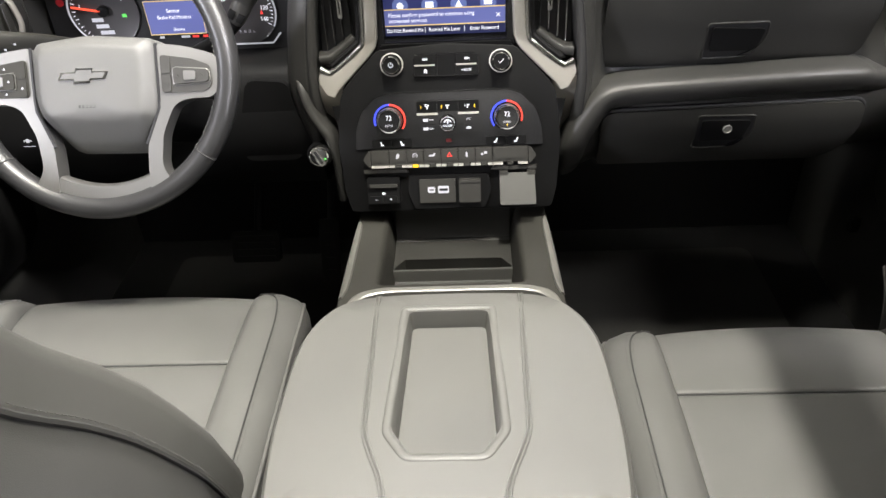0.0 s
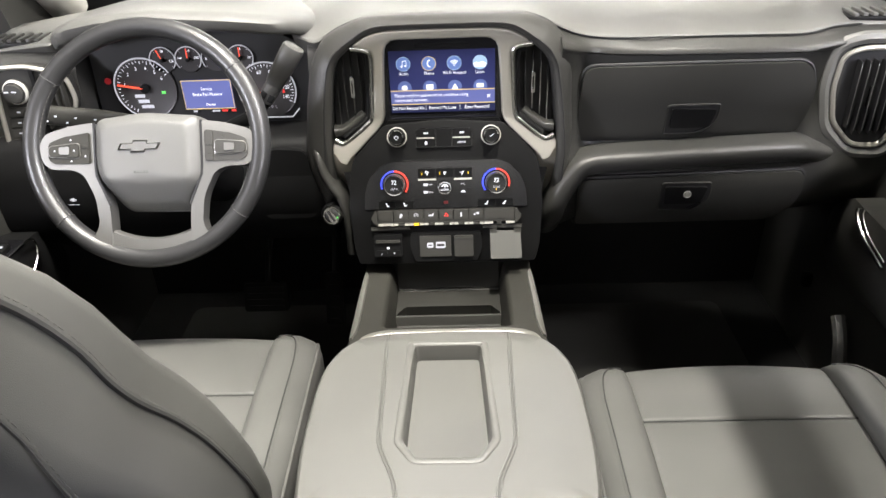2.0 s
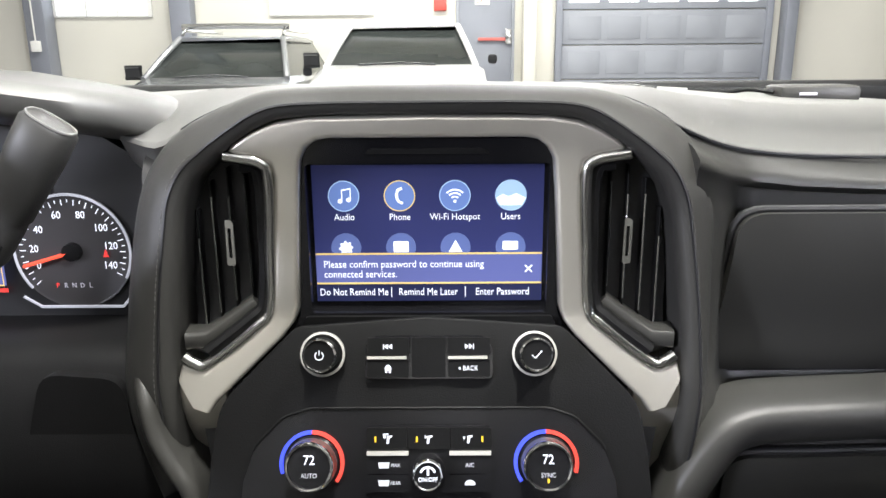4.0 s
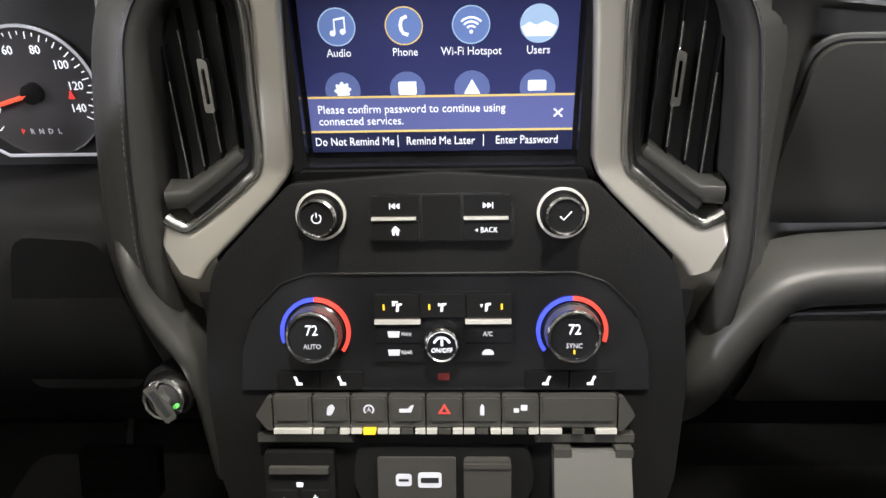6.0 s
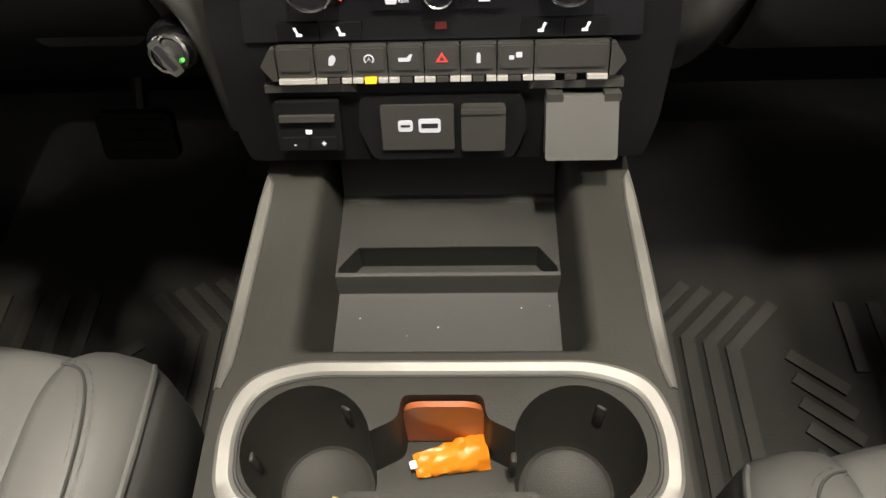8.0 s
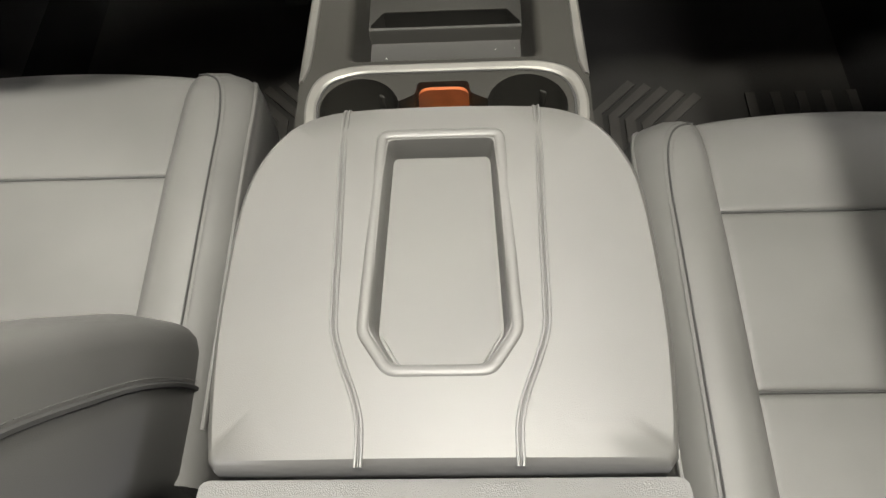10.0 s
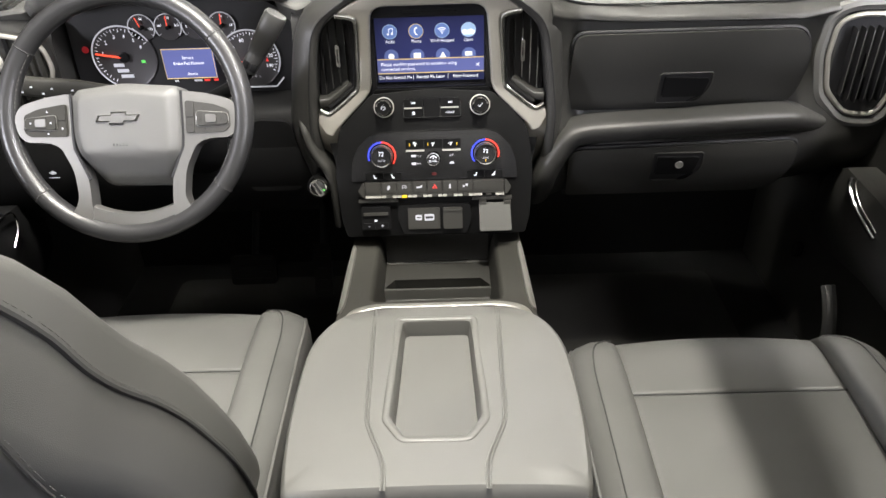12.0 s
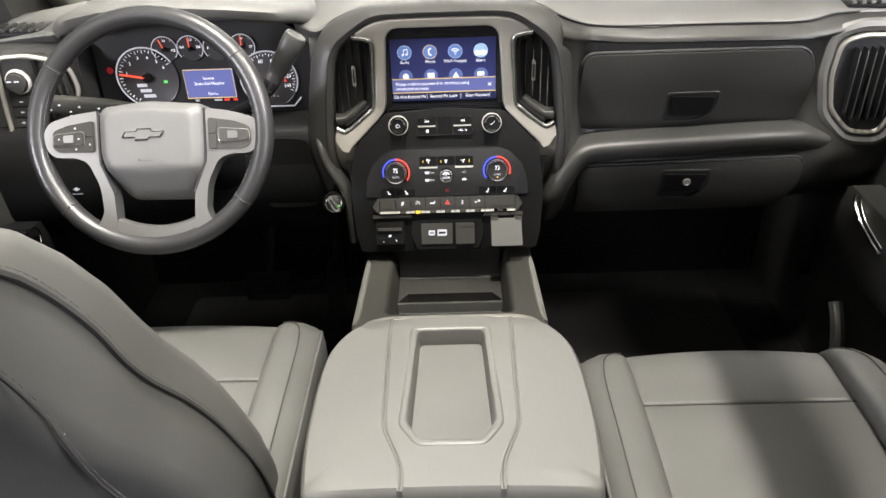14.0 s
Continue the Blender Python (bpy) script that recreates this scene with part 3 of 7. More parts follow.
bm = tube([SCR @ Vector((u - 0.0027, v - 0.0027, 0.001)), SCR @ Vector((u, v, 0.001)), SCR @ Vector((u + 0.0027, v + 0.0027, 0.001))], 0.0006, 5)
merge(bm, tube([SCR @ Vector((u - 0.0027, v + 0.0027, 0.001)), SCR @ Vector((u, v, 0.001)), SCR @ Vector((u + 0.0027, v - 0.0027, 0.001))], 0.0006, 5))
part("close_cross", bm, WHITE, screen)

# vents either side of the screen
for side in (1, -1):
    vent = part("air_vent", bend(prism([(side * a, b) for a, b in ((0.112, 1.172), (0.167, 1.13), (0.188, 1.136), (0.190, 1.20), (0.180, 1.25), (0.146, 1.285), (0.118, 1.281), (0.110, 1.27))], -0.05, -0.032, 0, UP)), VOID, stack, "black air vent with upright slats")
    inner = smooth_path([(side * 0.145, 1.078, 1.2865), (side * 0.120, 1.078, 1.2815), (side * 0.1145, 1.078, 1.268), (side * 0.1165, 1.078, 1.22), (side * 0.1195, 1.078, 1.172), (side * 0.13, 1.074, 1.158), (side * 0.165, 1.066, 1.1320), (side * 0.176, 1.065, 1.1325), (side * 0.1835, 1.066, 1.1370)], 6)
    part("chrome_edge", tube(inner, 0.0046, 12), SATINCHROME, vent, "bright chrome edge")
    lip = smooth_path([(side * 0.135, 1.083, 1.2785), (side * 0.1225, 1.083, 1.272), (side * 0.1215, 1.083, 1.22), (side * 0.1245, 1.083, 1.176), (side * 0.135, 1.078, 1.163), (side * 0.166, 1.068, 1.1405)], 6)
    part("inner_lip", tube(lip, 0.005, 8), VOID, vent)
    low_edge = [(side * 0.184, 1.073, 1.147), (side * 0.167, 1.075, 1.1475), (side * 0.150, 1.081, 1.1585), (side * 0.131, 1.087, 1.172)]
    part("sill", sweep(low_edge, [(-0.007, -0.02), (0.007, -0.02), (0.0065, 0.001), (0.004, 0.003), (-0.004, 0.003), (-0.0065, 0.001)]), DASH_DARK, vent, "dark grey lower sill", 50)
    for k, x in enumerate((0.136, 0.149, 0.162, 0.174)):
        top, bot = 1.276 - 0.010 * max(0, k - 1) - 0.012 * max(0, k - 2), 1.163 - 0.010 * k
        slat = rbox(-0.0007, 0, bot, 0.0007, 0.012, top, 0.0005)
        slat.transform(Matrix.Translation((side * x, 1.094, 0)))
        slat_ob = part("slat", slat, VOID, vent)
        part("slat_nose", tube([(side * x, 1.0935, bot + 0.02), (side * x, 1.0935, (top + bot) / 2), (side * x, 1.0935, top - 0.012 - 0.01 * (k % 2))], 0.0009, 6, out=(1, 0, 0)), CHROME, slat_ob)
    tab = prism(rounded([(-0.0032, -0.018), (0.0032, -0.018), (0.0034, 0.016), (-0.0026, 0.018)], 0.002), 0, 0.006, 0.002, frame_at(side * 0.149, 1.094, 1.220))
    tab = cut(tab, prism(box_poly(-0.0011, -0.012, 0.0013, 0.011), -0.01, 0.02, 0, frame_at(side * 0.149, 1.094, 1.220)))
    part("vent_tab", tab, CHROME, vent, "chrome vent tab")

# padded arch round the pod: an inner band that faces the screen, a stitched seam, and an outer band that rolls into the dash
INNER = [(0, 1.079, 1.3152), (0.035, 1.079, 1.3152), (0.070, 1.079, 1.3150), (0.104, 1.079, 1.3118), (0.121, 1.079, 1.3050), (0.139, 1.079, 1.2935), (0.151, 1.079, 1.2825), (0.1645, 1.078, 1.2695), (0.1735, 1.077, 1.2530), (0.1780, 1.076, 1.233), (0.1835, 1.072, 1.190), (0.1875, 1.068, 1.150), (0.1890, 1.064, 1.115), (0.1880, 1.064, 1.080), (0.1850, 1.070, 1.040), (0.1820, 1.082, 1.000)]
SEAMLINE = [(0, 1.068, 1.3243), (0.035, 1.068, 1.3243), (0.070, 1.068, 1.3240), (0.102, 1.068, 1.3222), (0.1215, 1.068, 1.3160), (0.1445, 1.068, 1.3015), (0.1600, 1.068, 1.2900), (0.1735, 1.067, 1.2775), (0.1835, 1.066, 1.2590), (0.1885, 1.065, 1.236), (0.1950, 1.061, 1.190), (0.1990, 1.058, 1.150), (0.2015, 1.056, 1.115), (0.2005, 1.057, 1.080), (0.1975, 1.063, 1.040), (0.1940, 1.075, 1.000)]
OUTER_RIGHT = [(0, 1.110, 1.3325), (0.035, 1.110, 1.3322), (0.074, 1.111, 1.3310), (0.115, 1.115, 1.3293), (0.138, 1.118, 1.3262), (0.158, 1.118, 1.3198), (0.178, 1.117, 1.3100), (0.196, 1.105, 1.2930), (0.207, 1.086, 1.2680)] + [(x, passenger_y(x) + 0.0005, z) for x, z in ((0.210, 1.240), (0.213, 1.192), (0.216, 1.150), (0.217, 1.115), (0.215, 1.080), (0.210, 1.040), (0.205, 1.000))]
OUTER_LEFT = [(0, 1.110, 1.3325), (-0.035, 1.110, 1.3322), (-0.074, 1.110, 1.3312), (-0.115, 1.110, 1.3292), (-0.136, 1.110, 1.3245), (-0.157, 1.110, 1.3165), (-0.175, 1.109, 1.3080), (-0.192, 1.105, 1.2955), (-0.206, 1.095, 1.2745), (-0.216, 1.089, 1.246), (-0.226, 1.086, 1.195), (-0.232, 1.083, 1.150), (-0.236, 1.079, 1.115), (-0.232, 1.074, 1.080), (-0.220, 1.070, 1.040), (-0.208, 1.068, 1.000)]


def both_sides(right, left=None):
    """One smooth rail over the arch, from the foot on the driver's side to the foot on the passenger's."""
    left = left or [(-x, y, z) for x, y, z in right]
    return smooth_path(left[:0:-1] + right, 4)


rail_in, rail_seam, rail_out = both_sides(INNER), both_sides(SEAMLINE), both_sides(OUTER_RIGHT, OUTER_LEFT)


def arch_ring(i):
    a, b, c = rail_in[i], rail_seam[i], rail_out[i]
    t = (rail_seam[min(i + 1, len(rail_seam) - 1)] - rail_seam[max(i - 1, 0)]).normalized()
    p, q = (b - a).cross(t).normalized(), (c - b).cross(t).normalized()
    p, q = (-p if p.y > 0 else p), (-q if q.y > 0 else q)
    back = Vector((0, 0.055, 0))
    ab, bc = (b - a), (c - b)
    k = 1.0 if b.x < 0.16 else max(0.3, 1.0 - (b.x - 0.16) / 0.02)
    n = (p + q).normalized()
    return [a + back, a + Vector((0, 0.004, 0)), a + ab * 0.12 + p * 0.0016, a + ab * 0.45 + p * 0.0036, a + ab * 0.75 + p * 0.0032, b - ab * 0.08 + n * 0.0014, b - n * 0.0006, b + bc * 0.03 + n * 0.0016,
            b + bc * 0.2 + q * 0.0042 * k, b + bc * 0.45 + q * 0.0056 * k, b + bc * 0.7 + q * 0.0048 * k, b + bc * 0.9 + q * 0.0024 * k, c + q * 0.0002, c + back + Vector((0, 0, -0.012)), a + back * 1.3]


arch_rings = [arch_ring(i) for i in range(len(rail_in))]
part("padded_arch", loft(arch_rings), DASH_MID, stack, "padded grey arch with a stitched seam", 60)
part("arch_seam", tube([r[6] + Vector((0, -0.0012, 0)) for r in arch_rings], 0.0012, 5), DEEP, stack)
top_part = [r[12] + Vector((0, -0.0006, -0.0004)) for r in arch_rings if r[12].z > 1.300]
part("arch_groove", tube(top_part, 0.0013, 5), DEEP, stack)
part("stitching", stitches([r[7] * 0.75 + r[8] * 0.25 + Vector((0, -0.0002, 0)) for r in arch_rings if r[7].z < 1.29 and r[7].x > 0], 0.0030, 0.0018, 0.0003), THREAD, stack, "pale thread stitching")
part("stitching", stitches([r[7] * 0.75 + r[8] * 0.25 + Vector((0, -0.0002, 0)) for r in arch_rings if r[7].z < 1.29 and r[7].x < 0], 0.0030, 0.0018, 0.0003), THREAD, stack, "pale thread stitching")
for side in (1, -1):
    # the leg leans away from the cab, down to the foot of the stack
    rings = [[(side * a, y + 0.02, z), (side * a, y, z), (side * (a + b) / 2, y - 0.0015, z), (side * b, y, z), (side * b, y + 0.02, z)] for a, b, y, z in ((0.155, 0.1900, 1.0650, 1.1130), (0.154, 0.1920, 1.0665, 1.0940), (0.153, 0.1935, 1.0720, 1.0780), (0.152, 0.1945, 1.0870, 1.0500), (0.150, 0.1940, 1.1100, 0.9800))]
    part("silver_leg", loft(rings), SILVER, stack, "satin silver leg", 60)
# brace that crosses the foot of the arch on the driver's side
led = smooth_path([(-0.172, 1.040, 0.930), (-0.172, 1.038, 0.970), (-0.174, 1.039, 1.005), (-0.180, 1.041, 1.036), (-0.194, 1.045, 1.058), (-0.206, 1.050, 1.080), (-0.213, 1.057, 1.103), (-0.219, 1.072, 1.124)], 6)
part("foot_brace", sweep(led, [(-0.008, -0.05), (0.008, -0.05), (0.008, 0.000), (0.005, 0.0055), (0.001, 0.0075), (-0.003, 0.0065), (-0.007, 0.001)]), DASH_DARK, stack, "dark padded brace", 60)

# lower black panel
low = mirrored([(0.0, -0.240), (0.152, -0.240), (0.160, -0.21), (0.1655, -0.14), (0.1620, -0.095), (0.1560, -0.058, 0.014), (0.100, -0.001), (0.0, 0.006)])
panel = part("control_panel", prism(rounded(low, 0.006, 4), -0.035, 0.0, 0.002, LOW), BLACK, stack, "matt black control panel")
clim = mirrored([(0.0, -0.143), (0.139, -0.143), (0.137, -0.115), (0.128, -0.088), (0.108, -0.068), (0.088, -0.0615), (0, -0.061)])
climate = part("climate_panel", prism(clim, -0.002, 0.003, 0.0015, LOW), GLOSS, stack, "gloss black climate panel")
part("panel_groove", tube([LOW @ Vector((u, v, 0.0032)) for u, v in rounded([(-0.137, -0.115), (-0.128, -0.088), (-0.108, -0.068), (-0.088, -0.0615), (0.088, -0.0615), (0.108, -0.068), (0.128, -0.088), (0.137, -0.115)], 0.004)[6:-6]], 0.0012, 6), BLACK, climate)

# round knobs
for u, sign in ((-0.0785, "power"), (0.0785, "tick")):
    k = part("knob", lathe([(0.0165, -0.004), (0.0165, 0.004), (0.0148, 0.006), (0.0125, 0.0062), (0.0120, 0.012), (0.0122, 0.020), (0.0112, 0.0215), (0.0104, 0.0205), (0, 0.0203)], at(LOW, u, -0.0215)), BLACK, stack, "round black knob with bright rings")
    part("bright_ring", lathe([(0.0166, 0.0035), (0.0166, 0.0062), (0.0150, 0.0066), (0.0148, 0.004)], at(LOW, u, -0.0215)), LIPMETAL, k)
    part("chrome_ring", lathe([(0.0124, 0.0175), (0.0124, 0.0205), (0.0110, 0.0218), (0.0103, 0.0207), (0.0103, 0.018)], at(LOW, u, -0.0215)), CHROME, k)
    f = at(LOW, u, -0.0215, 0.0206)
    if sign == "power":
        bm = tube([f @ Vector((0.003 * math.sin(a), 0.003 * math.cos(a), 0)) for a in np.linspace(0.6, 5.7, 14)], 0.00035, 4)
        merge(bm, tube([f @ Vector((0, 0.0005, 0)), f @ Vector((0, 0.002, 0)), f @ Vector((0, 0.0038, 0))], 0.00035, 4))
    else:
        bm = tube([f @ Vector((-0.0035, 0, 0)), f @ Vector((-0.0012, -0.0022, 0)), f @ Vector((0.0036, 0.003, 0))], 0.0004, 4)
    part("symbol", bm, WHITE, k)

# media key block
blk = part("media_keys", prism(rounded([(-0.0475, -0.040), (0.0475, -0.040), (0.0475, -0.015, 0.008), (0.040, -0.008, 0.008), (-0.040, -0.008, 0.008), (-0.0475, -0.015, 0.008)], 0.004), -0.002, 0.003, 0.001, LOW), GLOSS, stack, "block of four media keys")
for u0, u1 in ((-0.0455, -0.0145), (0.0145, 0.0455)):
    for v0, v1 in ((-0.0385, -0.0258), (-0.0222, -0.0095)):
        part("key", prism(box_poly(u0, v0, u1, v1, 0.002), 0.002, 0.0055, 0.001, LOW), BLACK, blk)
    part("chrome_bar", prism(box_poly(u0, -0.0252, u1 - 0.002, -0.0232), 0.002, 0.007, 0.0006, LOW), LIPMETAL, blk)
part("blank", prism(box_poly(-0.0125, -0.0388, 0.0125, -0.0095, 0.002), 0.002, 0.0045, 0.001, LOW), BLACK, blk)


def glyph(shapes, m, mat, parent):
    bm = bmesh.new()
    for s in shapes:
        prism(s, 0, 0.0005, 0, m, bm=bm)
    return part("symbol", bm, mat, parent)


def tri(u, v, s, d=1):
    return [(u, v - s), (u + d * s * 1.4, v), (u, v + s)][:: 1 if d > 0 else -1]


f = at(LOW, -0.030, -0.016, 0.0056)
glyph([tri(0, 0, 0.002, -1), tri(0.003, 0, 0.002, -1), box_poly(-0.0036, -0.002, -0.0030, 0.002)], f, WHITE, blk)
f = at(LOW, 0.030, -0.016, 0.0056)
glyph([tri(0, 0, 0.002), tri(-0.003, 0, 0.002), box_poly(0.0030, -0.002, 0.0036, 0.002)], f, WHITE, blk)
f = at(LOW, -0.030, -0.0322, 0.0056)
glyph([[(-0.003, 0), (0.003, 0), (0, 0.0032)], box_poly(-0.002, -0.003, -0.0006, 0), box_poly(0.0006, -0.003, 0.002, 0), box_poly(-0.0006, -0.001, 0.0006, 0)], f, WHITE, blk)
part("key_word", words("BACK", 0.0050, at(LOW, 0.031, -0.0322, 0.0056)), WHITE, blk)
glyph([tri(0.0236, -0.0322, 0.0012, -1)], at(LOW, 0, 0, 0.0056), WHITE, blk)

# temperature dials with coloured arcs
for u, word in ((-0.086, "AUTO"), (0.086, "SYNC")):
    f = at(LOW, u, -0.101)
    d = part("temperature_dial", lathe([(0.0205, 0.002), (0.0198, 0.006), (0.0178, 0.008), (0.0175, 0.0165), (0.0168, 0.018), (0.0154, 0.0183), (0.0150, 0.0168), (0, 0.0166)], f, 40), GLOSS, stack, "temperature dial with a small display")
    part("knurled_ring", lathe([(0.0188, 0.0075), (0.0182, 0.013), (0.0179, 0.0170), (0.0166, 0.0172), (0.0156, 0.0155)], f, 40), KNURL, d, "dark knurled metal ring")
    part("bright_rim", lathe([(0.0178, 0.0150), (0.0181, 0.0168), (0.0178, 0.0180), (0.0168, 0.0190), (0.0156, 0.0186), (0.0153, 0.0163)], f, 40), CHROME, d, "chrome rim")
    for c, a0, a1 in ((BLUE, -1.9 if u < 0 else -2.2, 0.0), (REDARC, 0.0, 2.2 if u < 0 else 1.9)):
        arc = [f @ Vector((0.0225 * math.sin(a), 0.0225 * math.cos(a), 0.0045)) for a in np.linspace(a0, a1, 16)]
        part("colour_arc", sweep(arc, [(-0.0013, -0.001), (0.0013, -0.001), (0.0013, 0.0012), (-0.0013, 0.0012)], out=LOW.to_3x3() @ Vector((0, 0, 1))), c, d)
    part("temperature", words("72", 0.0098, at(f, 0, 0.0045, 0.0170), 0.0004), WHITE, d)
    part("key_word", words(word, 0.0048, at(f, 0, -0.0065, 0.0170)), SOFTWHITE, d)
    if u > 0:
        part("indicator", prism(box_poly(-0.0006, -0.0118, 0.0006, -0.0090), 0.0168, 0.0174, 0, f), AMBER, d)

# climate keys
ck = part("climate_keys", prism(rounded([(-0.0465, -0.1225), (0.0465, -0.1225), (0.0465, -0.078, 0.006), (0.042, -0.0735, 0.004), (-0.042, -0.0735, 0.004), (-0.0465, -0.078, 0.006)], 0.002), 0.002, 0.0045, 0.001, LOW), GLOSS, stack, "block of gloss black climate keys")
for u0, u1 in ((-0.0455, -0.0160), (-0.0152, 0.0152), (0.0160, 0.0455)):
    part("key", prism(box_poly(u0, -0.0905, u1, -0.0752, 0.0015), 0.004, 0.0065, 0.001, LOW), BLACK, ck)
for u0, u1 in ((-0.0455, -0.015), (0.015, 0.0455)):
    part("chrome_bar", prism(box_poly(u0, -0.0950, u1, -0.0922), 0.004, 0.008, 0.0007, LOW), LIPMETAL, ck, "bright bar")
    for v0, v1 in ((-0.1085, -0.0962), (-0.1215, -0.1092)):
        part("key", prism(box_poly(u0, v0, u1, v1, 0.001), 0.004, 0.006, 0.0008, LOW), GLOSS, ck)
fan = part("fan_knob", lathe([(0.0125, 0.004), (0.0120, 0.008), (0.0112, 0.016), (0.0102, 0.0173), (0.0094, 0.0162), (0, 0.016)], at(LOW, -0.0005, -0.1075)), GLOSS, stack, "round fan knob marked on and off")
part("chrome_ring", lathe([(0.0119, 0.0095), (0.0115, 0.0158), (0.0103, 0.0177), (0.0095, 0.0169), (0.0095, 0.010)], at(LOW, -0.0005, -0.1075)), CHROME, fan)
part("key_word", words("ON/OFF", 0.0044, at(LOW, -0.0005, -0.1105, 0.0163)), WHITE, fan)
f = at(LOW, -0.0005, -0.1052, 0.0162)
bm = tube([f @ Vector((0.0055 * math.sin(a), 0.0055 * math.cos(a) - 0.002, 0)) for a in np.linspace(-1.2, 1.2, 10)], 0.0009, 5)
merge(bm, tube([f @ Vector((0, -0.002, 0)), f @ Vector((0, 0, 0)), f @ Vector((0, 0.002, 0))], 0.0009, 5))
part("symbol", bm, WHITE, fan)


def person_free_airflow(u, v, w, parent, k):
    """The small airflow signs: a bent seat line, an arrow head and a few rays."""
    f = at(LOW, u, v, w)
    shapes = [[(-0.001, -0.0035), (0.0006, -0.0035), (0.0012, 0.0005), (0.003, 0.001), (0.003, 0.0022), (-0.0006, 0.0018)]]
    if k == 0:
        shapes.append(box_poly(-0.0036, 0.0024, 0.0004, 0.0036))
        shapes.append(box_poly(-0.0034, 0.0004, -0.0016, 0.002))
    elif k == 1:
        shapes.append(tri(-0.0024, 0.0012, 0.0013))
    else:
        shapes.append([(-0.0042, 0.0012), (-0.0022, 0.0012), (-0.0032, -0.001)])
    glyph(shapes, f, WHITE, parent)


for k, u in enumerate((-0.0300, -0.0005, 0.0290)):
    person_free_airflow(u, -0.083, 0.0066, ck, k)
for u in (-0.0392, -0.0088, 0.0392):
    part("indicator", prism(box_poly(u - 0.0006, -0.0855, u + 0.0006, -0.0815), 0.006, 0.0068, 0, LOW), AMBER, ck)
for v, word in ((-0.1025, "MAX"), (-0.1153, "REAR")):
    part("key_word", words(word, 0.0036, at(LOW, -0.0245, v, 0.0062)), SOFTWHITE, ck)
    glyph([[(-0.0035, -0.002), (0.0035, -0.002), (0.0042, 0.0022), (-0.0042, 0.0022)]], at(LOW, -0.0330, v, 0.0061), SOFTWHITE, ck)
part("key_word", words("A/C", 0.0045, at(LOW, 0.0300, -0.1025, 0.0062)), SOFTWHITE, ck)
glyph([rounded([(-0.004, -0.0015), (0.004, -0.0015), (0.0038, 0.0006), (0.0018, 0.0022), (-0.0015, 0.0022), (-0.0036, 0.0005)], 0.0006, 2)], at(LOW, 0.0300, -0.1153, 0.0061), SOFTWHITE, ck)
part("warning_lamp", prism(box_poly(-0.004, -0.136, 0.004, -0.131), 0.0025, 0.0034, 0, LOW), material("dim_red", (0.10, 0.01, 0.01), 0.4, vary=0), climate)

# seat heating keys
for u in (-0.0995, -0.0695, 0.0695, 0.0995):
    k = part("seat_heat_key", prism(box_poly(u - 0.0145, -0.1415, u + 0.0145, -0.1295, 0.0012), 0.002, 0.0055, 0.001, LOW), BLACK, stack, "seat heating key")
    d = 1 if u > 0 else -1
    glyph([[(a * d, b) for a, b in ((-0.003, -0.003), (0.0012, -0.003), (0.0012, -0.0005), (0.003, 0.003), (0.0012, 0.0035), (-0.0006, -0.001), (-0.003, -0.0012))][::d]], at(LOW, u, -0.1355, 0.0056), WHITE, k)

# row of switch keys
row = part("switch_strip", prism(rounded([(-0.1175, -0.1705), (0.1175, -0.1705), (0.1285, -0.158), (0.1175, -0.1445), (-0.1175, -0.1445), (-0.1285, -0.158)], 0.002), -0.004, 0.006, 0.0015, LOW), BLACK, stack, "row of grey switch keys")
for s in (1, -1):
    part("end_key", prism(rounded([(s * 0.1172, -0.1690), (s * 0.1205, -0.1690), (s * 0.1285, -0.158), (s * 0.1205, -0.1455), (s * 0.1172, -0.1455)][::s], 0.0015, 3), 0.004, 0.0115, 0.0012, LOW), KEYCAP, row)
edges = [-0.1165, -0.0895, -0.0635, -0.0378, -0.0122, 0.0130, 0.0387, 0.0643, 0.1165]
